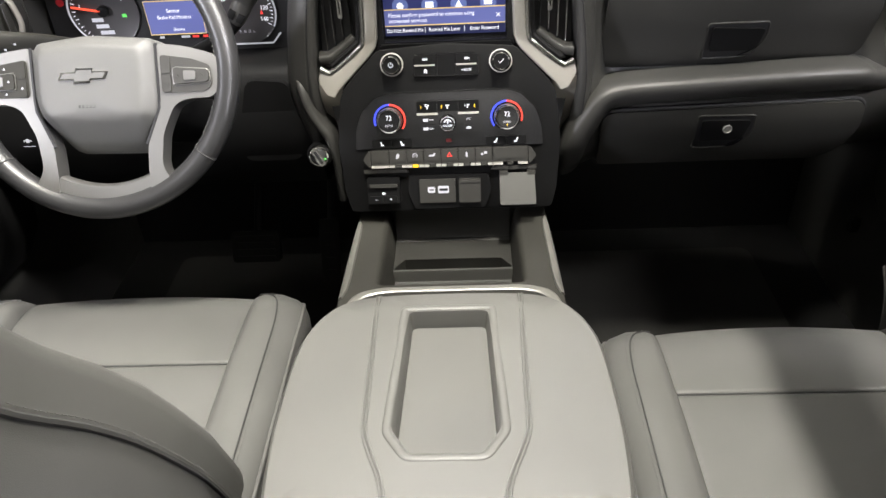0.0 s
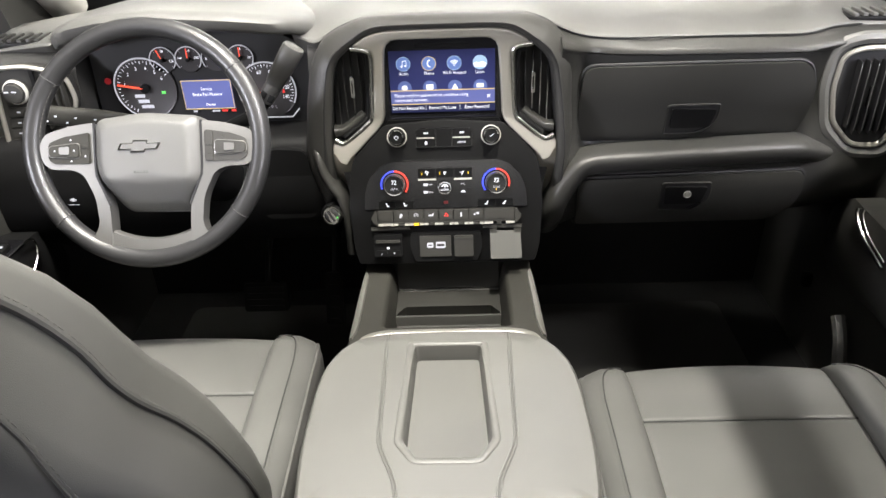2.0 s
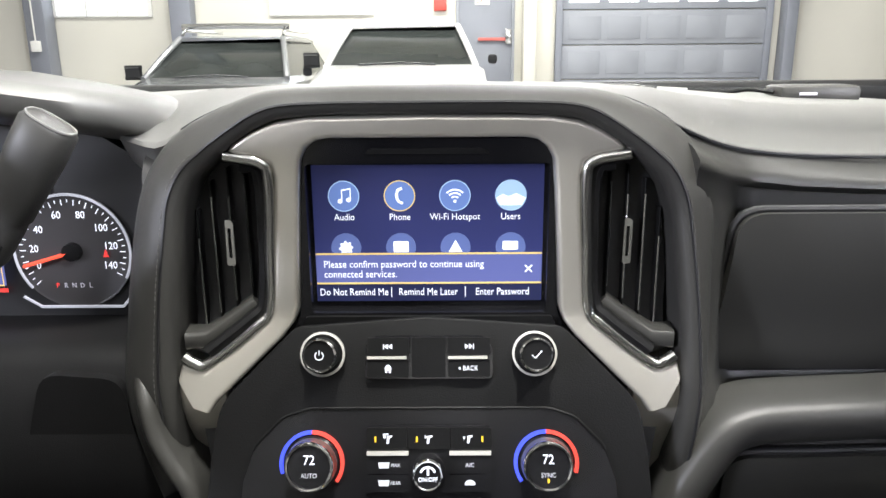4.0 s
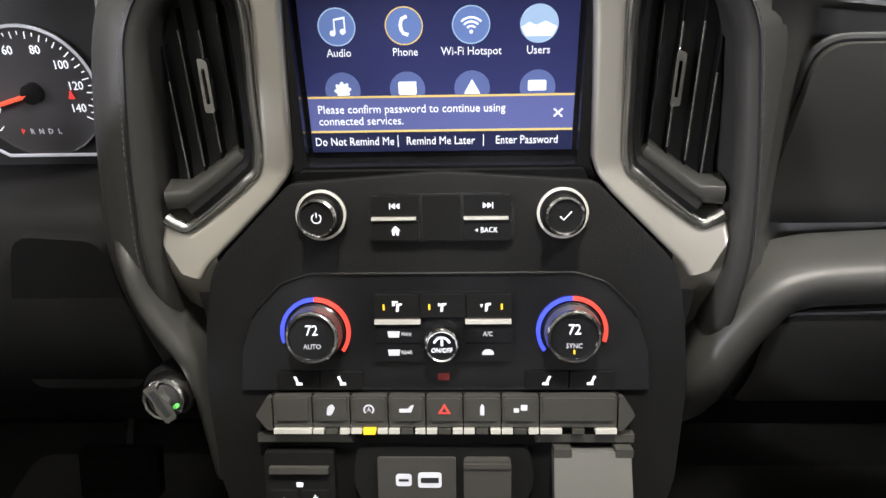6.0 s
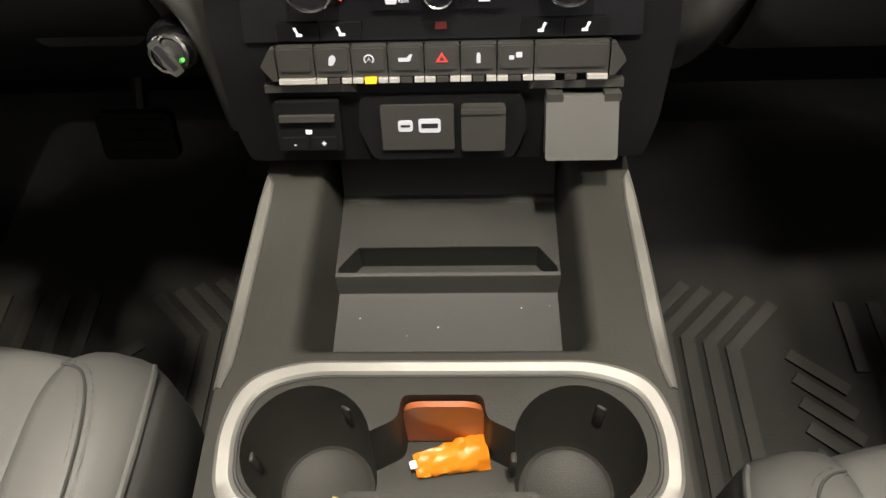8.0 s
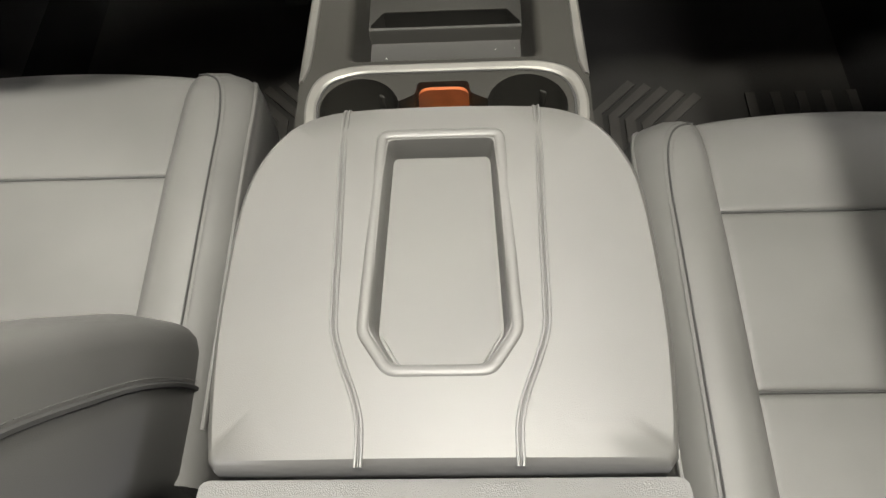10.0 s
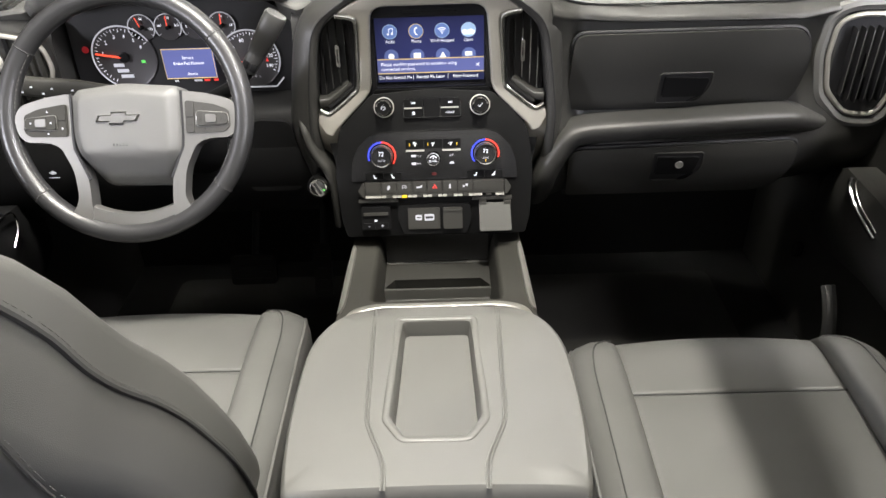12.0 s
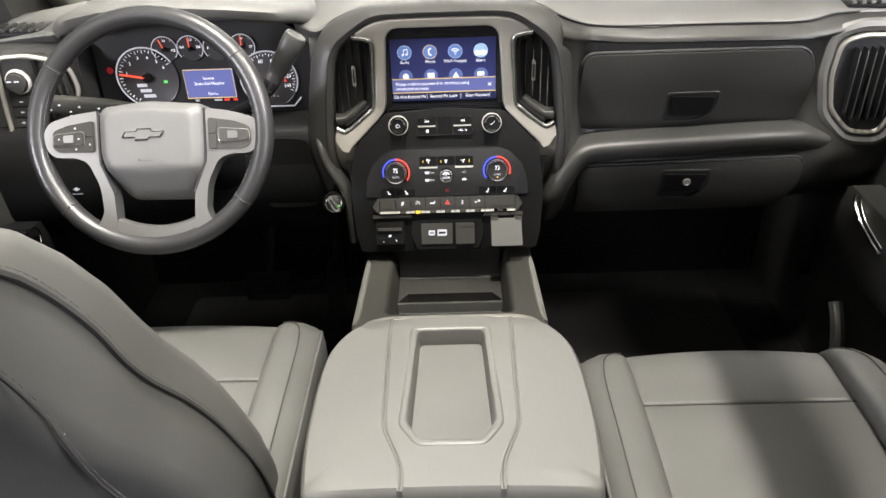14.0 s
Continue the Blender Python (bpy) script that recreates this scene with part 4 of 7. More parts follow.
for i, (a, b) in enumerate(zip(edges, edges[1:])):
    k = part("switch_key", prism(rounded([(a + 0.0005, -0.1665), (b - 0.0005, -0.1665), (b - 0.0005, -0.1445), (a + 0.0005, -0.1445)], 0.001, 2), 0.004, 0.011, 0.0012, LOW), KEYCAP, row)
    part("dished_face", prism(rounded([(a + 0.003, -0.1615), (b - 0.003, -0.1615), (b - 0.002, -0.1455), (a + 0.002, -0.1455)], 0.002, 3), 0.0105, 0.0125, 0.0012, LOW), KEYCAP, k)
    for p, q in ((a + 0.0005, a + 0.0005 + (b - a) * 0.28), (b - (b - a) * 0.28, b - 0.0005)) if i not in (0,) else ((a + 0.0005, b - 0.0005),):
        part("chrome_lip", prism(box_poly(p, -0.1705, q, -0.1672), 0.004, 0.0135, 0.0008, LOW), LIPMETAL, k, "bright lip")
    mid = (a + b) / 2
    if i == 2:
        part("indicator", prism(box_poly(mid - 0.004, -0.1708, mid + 0.004, -0.1672), 0.005, 0.0138, 0, LOW), AMBER, k, "lit amber indicator")
    elif i > 0:
        part("indicator", prism(box_poly(mid - 0.004, -0.1708, mid + 0.004, -0.1672), 0.005, 0.0130, 0, LOW), KEYCAP, k)
    f = at(LOW, mid, -0.1532, 0.0126)
    if i == 4:
        glyph([[(-0.0042, -0.003), (0.0042, -0.003), (0, 0.0042)]], f, RED, k)
        glyph([[(-0.0021, -0.0018), (0.0021, -0.0018), (0, 0.0018)]], at(f, 0, 0, 0.0003), KEYCAP, k)
    elif i == 1:
        glyph([rounded([(-0.003, -0.004), (0.0005, -0.004), (0.003, 0.001), (0.001, 0.004), (-0.002, 0.002)], 0.001, 2)], f, SOFTWHITE, k)
    elif i == 2:
        bm = tube([f @ Vector((0.0032 * math.sin(a), 0.0032 * math.cos(a), 0.0003)) for a in np.linspace(-2.4, 2.4, 12)], 0.0006, 4)
        part("symbol", bm, SOFTWHITE, k)
        part("symbol_letter", words("A", 0.0045, at(f, 0, 0, 0.0003)), SOFTWHITE, k)
    elif i == 3:
        glyph([rounded([(-0.005, -0.002), (0.003, -0.002), (0.005, 0.003), (0.003, 0.003), (0.001, 0.0006), (-0.005, 0.0006)], 0.0006, 2)], f, SOFTWHITE, k)
    elif i == 5:
        glyph([rounded([(-0.0014, -0.004), (0.0014, -0.004), (0.0014, 0.002), (0, 0.004), (-0.0014, 0.002)], 0.0004, 2)], f, SOFTWHITE, k)
    elif i == 6:
        glyph([rounded([(-0.0045, -0.002), (-0.001, -0.002), (-0.001, 0.0008), (-0.0045, 0.0008)], 0.0004, 2), rounded([(0.0002, -0.0006), (0.0045, -0.0006), (0.0045, 0.0032), (0.0002, 0.0032)], 0.0006, 2)], f, SOFTWHITE, k)
part("row_shelf", prism([(-0.129, -0.1790), (-0.062, -0.1790), (-0.066, -0.1735), (-0.129, -0.1735)], 0.0, 0.008, 0.001, LOW), KEYCAP, stack)
part("row_shelf", prism([(0.062, -0.1790), (0.129, -0.1790), (0.129, -0.1735), (0.066, -0.1735)], 0.0, 0.008, 0.001, LOW), KEYCAP, stack)

# brake trailer module, usb plate, blank and hinged flap
tr = part("trailer_brake_module", prism(box_poly(-0.125, -0.226, -0.0765, -0.186, 0.003), -0.002, 0.010, 0.002, LOW), BLACK, stack, "black trailer brake module")
part("slide", prism(box_poly(-0.121, -0.200, -0.080, -0.1955), 0.009, 0.014, 0.001, LOW), KEYCAP, tr)
for u in (-0.112, -0.090):
    part("key", prism(box_poly(u - 0.0095, -0.2235, u + 0.0095, -0.2135, 0.001), 0.009, 0.0125, 0.001, LOW), BLACK, tr)
part("key_word", words("-", 0.008, at(LOW, -0.112, -0.2185, 0.0127)), WHITE, tr)
part("key_word", words("+", 0.008, at(LOW, -0.090, -0.2185, 0.0127)), WHITE, tr)
glyph([rounded([(-0.0022, -0.0018), (0.0022, -0.0018), (0.0026, 0.0012), (-0.0022, 0.0018)], 0.0006, 2)], at(LOW, -0.101, -0.2095, 0.0102), WHITE, tr)
up = part("socket_panel", prism(rounded([(-0.054, -0.236), (0.052, -0.236), (0.062, -0.210), (0.058, -0.184), (-0.061, -0.184), (-0.064, -0.210)], 0.006), -0.004, 0.006, 0.002, LOW), BLACK, stack, "black socket panel")
pl = part("usb_plate", prism(box_poly(-0.0465, -0.2265, 0.0075, -0.1905, 0.0015), 0.004, 0.009, 0.001, LOW), KEYCAP, up, "grey usb socket plate")
for u, v, w_, h_, dark in ((-0.0285, -0.2065, 0.0055, 0.0045, 0.0009), (-0.0105, -0.2065, 0.0082, 0.0056, 0.0019)):
    s = part("usb_socket", prism(box_poly(u - w_, v - h_, u + w_, v + h_, 0.0025), 0.008, 0.0096, 0.0003, LOW), SOFTWHITE, pl, "pale lit socket rim")
    part("socket_hole", prism(box_poly(u - w_ + 0.002, v - dark, u + w_ - 0.002, v + dark, 0.0005), 0.0094, 0.0099, 0, LOW), DEEP, s)
part("blanking_plug", prism(box_poly(0.0130, -0.2265, 0.0455, -0.1905, 0.003), 0.004, 0.0125, 0.0025, LOW), KEYCAP, up, "square grey blanking plug")
part("plug_rim", prism(box_poly(0.0130, -0.196, 0.0455, -0.1925, 0.001), 0.011, 0.0138, 0.001, LOW), KEYCAP, up)
# pale skin stands in for the light that falls on the flap
fl = part("socket_flap", prism(rounded([(0.0745, -0.2330), (0.1275, -0.2330), (0.1255, -0.1855), (0.0740, -0.1855)], 0.003), 0.004, 0.020, 0.003, LOW @ Matrix.Translation((0, -0.188, 0.0)) @ Matrix.Rotation(radians(-10), 4, "X") @ Matrix.Translation((0, 0.188, -0.004))), DASH, stack, "grey hinged socket flap, paler for the light on it")
for u in (0.080, 0.121):
    part("flap_hinge", prism(box_poly(u - 0.006, -0.1865, u + 0.006, -0.1805, 0.001), 0.004, 0.016, 0.001, LOW), KEYCAP, fl)
part("stack_foot", rbox(-0.146, 1.036, 0.80, 0.146, 1.14, 0.945, 0.006), DEEP, stack)

# ---- console between the seats ----
console = thing("floor_console", "grey plastic floor console with a tray and cup holders", "console", (0, 0.8, 0.5))
body = rounded([(-0.150, 0.69), (0.150, 0.69), (0.1515, 0.80), (0.1445, 1.03), (-0.1445, 1.03), (-0.1515, 0.80)], 0.004, 3)
bm = prism(body, 0.50, 0.912, 0.006, None, 3)
trayhole = loft([[(x, y, z) for x, y in rounded([(-a, 0.842 + e), (a, 0.842 + e), (a * 0.985, 1.05), (-a * 0.985, 1.05)], 0.010, 5)] for a, e, z in ((0.0862, 0.007, 0.829), (0.0925, 0.004, 0.868), (0.0980, 0.002, 0.8985), (0.0998, 0.001, 0.9050), (0.1020, -0.001, 0.9090), (0.1050, -0.003, 0.9113), (0.1085, -0.005, 0.9122), (0.112, -0.006, 0.93))])
cups = [lathe([(0.033, 0.818), (0.0375, 0.83), (0.0405, 0.905), (0.0425, 0.925)], Matrix.Translation((s * 0.086, 0.7735, 0))) for s in (1, -1)]
slot = prism(rounded([(-0.062, 0.745), (0.062, 0.745), (0.062, 0.775), (0.028, 0.792), (0.027, 0.808), (-0.027, 0.808), (-0.028, 0.792), (-0.062, 0.775)], 0.006, 3), 0.842, 0.93)
bm = cut(bm, trayhole, cups[0], cups[1], slot)
part("console_body", bm, CONSOLE, console, "grained grey plastic body", 40)
# tray liner: a shelf at the back, a drop with a rounded lip, then the floor
sec = [(1.034, 0.914), (1.027, 0.894), (1.0155, 0.8695), (1.0135, 0.8680), (1.011, 0.8685), (1.0085, 0.8685), (1.0060, 0.8660), (0.9400, 0.8650), (0.9350, 0.8648), (0.9325, 0.8640), (0.9310, 0.8622), (0.9268, 0.8505), (0.9255, 0.8488), (0.9235, 0.8480), (0.846, 0.8470), (0.846, 0.825), (1.034, 0.825)]
bm = loft([[(x, y, z) for y, z in sec] for x in np.linspace(-0.0905, 0.0905, 12)])
trench = prism([(-0.0885, 0.9355), (0.0885, 0.9355), (0.0885, 0.940), (0.074, 0.960), (-0.074, 0.960), (-0.0885, 0.940)], 0.838, 0.9)
liner = part("tray_liner", cut(bm, trench), TRAYMAT, console, "black rubber tray liner with a slot across it", 30)
part("liner_bead", tube([(-0.0735, 0.9605, 0.8650), (0, 0.9607, 0.8652), (0.0735, 0.9605, 0.8650)], 0.0011, 6, out=(0, 0, 1)), TRAYMAT, liner)
for s in (1, -1):
    rings = []
    for y, a, b in ((0.999, 0.1420, 0.1450), (0.990, 0.1385, 0.1460), (0.97, 0.1375, 0.1475), (0.90, 0.1390, 0.1500), (0.86, 0.1400, 0.1510), (0.83, 0.1420, 0.1518), (0.812, 0.1470, 0.1522)):
        rings.append([(s * a, y, 0.904), (s * a, y, 0.9135), (s * (a + 0.0015), y, 0.9150), (s * (b - 0.0025), y, 0.9146), (s * b, y, 0.9120), (s * b, y, 0.902)])
    part("side_strip", loft(rings), RINGMETAL, console, "satin silver side strip", 40)
ring = rounded([(-0.117, 0.722), (-0.140, 0.742), (-0.1435, 0.785), (-0.133, 0.819), (-0.098, 0.832), (0.104, 0.832), (0.138, 0.819), (0.149, 0.785), (0.146, 0.742), (0.124, 0.722)], 0.026, 6)
inner = [(0.003 + (x - 0.003) * 0.920, 0.777 + (y - 0.777) * 0.82) for x, y in ring]
rings = [[(a[0], a[1], 0.908), (a[0], a[1], 0.9135), ((a[0] * 4 + b[0]) / 5, (a[1] * 4 + b[1]) / 5, 0.9145), ((a[0] + b[0] * 4) / 5, (a[1] + b[1] * 4) / 5, 0.9140), (b[0], b[1], 0.9125), (b[0], b[1], 0.906)] for a, b in zip(ring, inner)]
bm = loft(rings + rings[:1], cap=False)
bmesh.ops.remove_doubles(bm, verts=bm.verts, dist=0.0002)
part("cup_surround", bm, RINGMETAL, console, "satin silver cup holder surround", 25)
part("surround_groove", tube([(x * 0.988, 0.777 + (y - 0.777) * 0.97, 0.9125) for x, y in inner], 0.0012, 6, out=(0, 0, 1), closed=True), SEAM, console)
part("brown_insert", prism(rounded([(-0.0285, 0.845), (0.0285, 0.845), (0.0265, 0.905, 0.014), (-0.0265, 0.905, 0.014)], 0.003), -0.003, 0.001, 0.001, frame_at(0, 0.8035, 0.0)), BROWN, console, "glossy brown insert between the cup holders")
for s in (1, -1):
    part("cup_floor", lathe([(0.0345, 0.817), (0.0345, 0.821), (0.031, 0.8225), (0.028, 0.821), (0, 0.821)], Matrix.Translation((s * 0.086, 0.7735, 0))), CONSOLE, console, "grey cup mat")
    for a in (60, 180, 300):
        q = Matrix.Translation((s * 0.086, 0.7735, 0)) @ Matrix.Rotation(radians(a + (0 if s > 0 else 0)), 4, "Z")
        part("cup_finger", rbox(0.0375, -0.004, 0.862, 0.0425, 0.004, 0.893, 0.0024, q), CONSOLE, console)

# crumpled orange wrapper in the slot
random.seed(4)
bm = bmesh.new()
bmesh.ops.create_grid(bm, x_segments=16, y_segments=8, size=1)
for v in bm.verts:
    x, y = v.co.x, v.co.y
    h = 0.010 * (1 - y * y) * (0.6 + 0.4 * x) + 0.004 * noise.noise(Vector((x * 2.3, y * 2.1, 3))) + 0.0035 * noise.noise(Vector((x * 6, y * 5, 7)))
    v.co = Vector((x * 0.026, y * (0.008 + 0.006 * (x + 1) / 2) + 0.0022 * noise.noise(Vector((x * 5, y * 4, 1))), max(0.0, h)))
ext = bmesh.ops.extrude_face_region(bm, geom=list(bm.faces))
for g in ext["geom"]:
    if isinstance(g, bmesh.types.BMVert):
        g.co.z -= 0.0025
bm.transform(Matrix.Translation((0.004, 0.788, 0.850)) @ Matrix.Rotation(radians(14), 4, "Z") @ Matrix.Rotation(radians(28), 4, "X"))
wrap = thing("sweet_wrapper", "crumpled orange sweet wrapper lying between the cup holders", "wrapper", (0.004, 0.788, 0.842))
part("foil", bm, WRAP, wrap, angle=55)
part("torn_end", rbox(-0.0025, -0.003, 0, 0.0025, 0.003, 0.002, 0.0008, Matrix.Translation((-0.022, 0.781, 0.855)) @ Matrix.Rotation(0.3, 4, "Z")), WRAP_WHITE, wrap, "white torn end")
crumb = prism(rounded([(-0.003, -0.007), (0.003, -0.005), (0.002, 0.006), (-0.002, 0.007)], 0.001, 2), 0.8225, 0.8245, 0.0006, Matrix.Translation((-0.080, 0.762, 0)))
single("crumb", crumb, material("straw_yellow", (0.55, 0.45, 0.12), 0.7), "small straw-coloured crumb in the cup holder", "crumb")

# lint and dust specks scattered over the tray
random.seed(11)
bm = bmesh.new()
for k in range(18):
    x, y = random.uniform(-0.085, 0.085), random.uniform(0.85, 1.01)
    if 0.917 < y < 0.968 or y > 1.0:
        continue
    z = 0.8480 if y < 0.92 else 0.8645 + (y - 0.948) * 0.025
    r = random.uniform(0.00015, 0.00032)
    merge(bm, rbox(-r, -r * random.uniform(0.8, 3), -0.0002, r, r * random.uniform(0.8, 3), r, 0, Matrix.Translation((x, y, z)) @ Matrix.Rotation(random.uniform(0, 3), 4, "Z")))
single("lint", bm, material("lint_grey", (0.5, 0.5, 0.48), 0.9), "white lint and dust specks on the tray liner", "lint", kind="stuff")

# ---- armrest lid ----
armrest = thing("console_armrest", "grey leather console lid with a phone pocket", "armrest", (0, 0.53, 0.9))
plan = [(0.0, 0.688), (0.078, 0.686), (0.112, 0.676), (0.132, 0.657), (0.148, 0.628), (0.1565, 0.595), (0.160, 0.55), (0.161, 0.48), (0.157, 0.42), (0.153, 0.392), (0.148, 0.386), (0.08, 0.3855), (0, 0.3855)]
half = smooth_path([(x, y, 0) for x, y in plan[:10]], 3)
outline = [(p.x, p.y) for p in half] + [(0.148, 0.386), (0.10, 0.3855), (0.05, 0.3855), (0, 0.3855)]
outline = outline + [(-x, y) for x, y in outline[-2:0:-1]]


def crown(x, y):
    return 1.033 - 0.25 * x * x - (0.05 * max(0, y - 0.60)) - 4.0 * max(0, y - 0.64) ** 2


def lidring(k, drop):
    out = []
    for x, y in outline:
        xx, yy = x * k, 0.535 + (y - 0.535) * k
        out.append((xx, yy, crown(xx, yy) - drop))
    return out


pocket = rounded([(-0.032, 0.4525), (0.032, 0.4525), (0.0495, 0.480), (0.0430, 0.644), (-0.0430, 0.644), (-0.0495, 0.480)], 0.006, 4)
rings = [[(x * 0.95, 0.535 + (y - 0.535) * 0.95, 0.905) for x, y in outline], [(x * 0.975, 0.535 + (y - 0.535) * 0.98, 0.94) for x, y in outline], lidring(0.997, 0.045), lidring(1.0, 0.026), lidring(0.996, 0.011), lidring(0.983, 0.0035), lidring(0.962, 0.0)]
bm = loft(rings, cap=False)
bm.verts.ensure_lookup_table()
n = len(outline)
last = list(bm.verts)[-n:]
first = list(bm.verts)[:n]
bm.faces.new(first[::-1])
# fill the crown with a grid that follows it
prev = last
for k in (0.80, 0.62, 0.45, 0.30):
    cur = [bm.verts.new(p) for p in lidring(k, 0.0)]
    for i in range(n):
        j = (i + 1) % n
        bm.faces.new((prev[i], prev[j], cur[j], cur[i]))
    prev = cur
bm.faces.new(prev)
bmesh.ops.recalc_face_normals(bm, faces=bm.faces)
hole = loft([[(x * a, 0.55 + (y - 0.55) * (1 + (a - 1) * 0.5), z) for x, y in pocket] for a, z in ((0.915, 1.008), (0.93, 1.013), (0.955, 1.026), (0.975, 1.030), (1.0, 1.0325), (1.04, 1.0345), (1.06, 1.05))])
lid = part("lid", cut(bm, hole), LEATHER, armrest, "grey leather lid", 40)
bm = sweep([(x * 1.085, 0.55 + (y - 0.55) * 1.040, crown(x, y) + 0.0004) for x, y in pocket], [(-0.0044, -0.002), (0.0044, -0.002), (0.0040, 0.0000), (0.0026, 0.0008), (0.0002, 0.0011), (-0.0024, 0.0008), (-0.0040, 0.0000)], out=(0, 0, 1), closed=True)
part("pocket_rim", bm, LEATHER, lid, "moulded pocket rim", 60)
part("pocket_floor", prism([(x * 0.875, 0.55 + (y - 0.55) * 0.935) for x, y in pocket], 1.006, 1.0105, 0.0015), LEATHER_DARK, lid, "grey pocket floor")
for s in (1, -1):
    for o, mat, r in ((0.0, LEATHER, 0.0012), (0.0036, LEATHER, 0.0012), (0.0018, LEATHER_DARK, 0.0004)):
        pts = [(0.0765, 0.6855), (0.0765, 0.680), (0.0765, 0.670), (0.0752, 0.62), (0.0735, 0.56), (0.0725, 0.50), (0.0710, 0.477), (0.064, 0.455), (0.055, 0.432), (0.0505, 0.415), (0.0495, 0.400), (0.0495, 0.3855)]
        p = smooth_path([(s * (x + o), y, crown(x, y) + 0.0002 - 0.004 * max(0, (y - 0.6785) / 0.007) ** 2) for x, y in pts], 4)
        part("lid_seam", tube(p, r, 6, out=(0, 0, 1)), mat, lid)
base = loft([[(x * 0.90, 0.535 + (y - 0.535) * 0.90, z) for x, y in outline] for z in (0.50, 0.93)])
part("armrest_base", base, DASH_DARK, armrest)
# rear face plate with its own cup holders
plate = rounded([(-0.160, 0.18), (0.166, 0.18), (0.160, 0.3835), (-0.160, 0.3835)], 0.008, 3)
bm = prism(plate, 0.90, 1.008, 0.006)
holes = [lathe([(0.036, 0.905), (0.039, 0.96), (0.0415, 1.02)], Matrix.Translation((x, 0.292, 0))) for x in (-0.0785, 0.090)]
mid = prism(rounded([(-0.045, 0.265), (0.055, 0.265), (0.055, 0.302), (-0.045, 0.302)], 0.004), 0.95, 1.05)
cupplate = part("rear_cup_plate", cut(bm, *holes, mid), HUBSKIN, armrest, "grey rear plate with two cup holders", 40)
ringp = rounded([(-0.128, 0.200), (-0.128, 0.318), (-0.100, 0.352), (0.110, 0.352), (0.140, 0.318), (0.140, 0.200)], 0.03, 6)
part("plate_groove", tube([(x, y, 1.0082) for x, y in ringp[4:-4]], 0.0016, 6, out=(0, 0, 1)), SEAM, cupplate)
for x in (-0.0785, 0.090):
    part("cup_rim", sweep([(x + 0.0415 * math.cos(a), 0.292 + 0.0415 * math.sin(a), 1.009) for a in np.linspace(0, 2 * math.pi, 40)[:-1]], [(-0.0015, -0.002), (0.0015, -0.002), (0, 0.0012)], out=(0, 0, 1), closed=True), HUBSKIN, cupplate)
    part("cup_floor", lathe([(0.036, 0.904), (0.036, 0.909), (0, 0.909)], Matrix.Translation((x, 0.292, 0))), RUBBER, cupplate)

armrest.location.x += 0.004

# ---- seats ----


def superring(cx, cy, hx, hy, n=40, e=3.2):
    out = []
    for k in range(n):
        a = 2 * math.pi * k / n
        c, s = math.cos(a), math.sin(a)
        out.append((cx + hx * math.copysign(abs(c) ** (2 / e), c), cy + hy * math.copysign(abs(s) ** (2 / e), s)))
    return out


def cushion_grid(x0, x1, y0, y1, top, thick, name, parent, mat, label, dome=0.01, edge=0.02, rear=0.004):
    """A padded block: its top is a dome that falls off roundly at the edges."""
    nx, ny = 22, 22
    bm = bmesh.new()
    rows = []
    for j in range(ny + 1):
        r = []
        for i in range(nx + 1):
            a, b = i / nx, j / ny
            a = 0.5 - 0.5 * math.cos(math.pi * a)
            b = 0.5 - 0.5 * math.cos(math.pi * b)
            x, y = x0 + (x1 - x0) * a, y0 + (y1 - y0) * b
            dx, dy = min(x - x0, x1 - x), min(y - y0, y1 - y)
            fall = 0.0
            for d, e in ((dx, 0.006), (y - y0, rear), (y1 - y, edge)):
                if d < e:
                    t = 1 - d / e
                    fall += e * (1 - math.sqrt(max(0, 1 - t * t)))
            bow = ((x - (x0 + x1) / 2) / (x1 - x0) * 2) ** 2
            if "front" in name:
                y -= 0.026 * bow * b ** 2
            z = top(x, y) + dome * math.sin(math.pi * a) * math.sin(math.pi * b) - min(fall, thick * 0.6)
            r.append(bm.verts.new((x, y, z)))
        rows.append(r)
    for j in range(ny):
        for i in range(nx):
            bm.faces.new((rows[j][i], rows[j][i + 1], rows[j + 1][i + 1], rows[j + 1][i]))
    rim = [e for e in bm.edges if e.is_boundary]
    got = bmesh.ops.extrude_edge_only(bm, edges=rim)
    for g in got["geom"]:
        if isinstance(g, bmesh.types.BMVert):
            g.co.z -= thick
    bmesh.ops.holes_fill(bm, edges=[e for e in bm.edges if e.is_boundary])
    bmesh.ops.recalc_face_normals(bm, faces=bm.faces)
    return part(name, bm, mat, parent, label, 60)


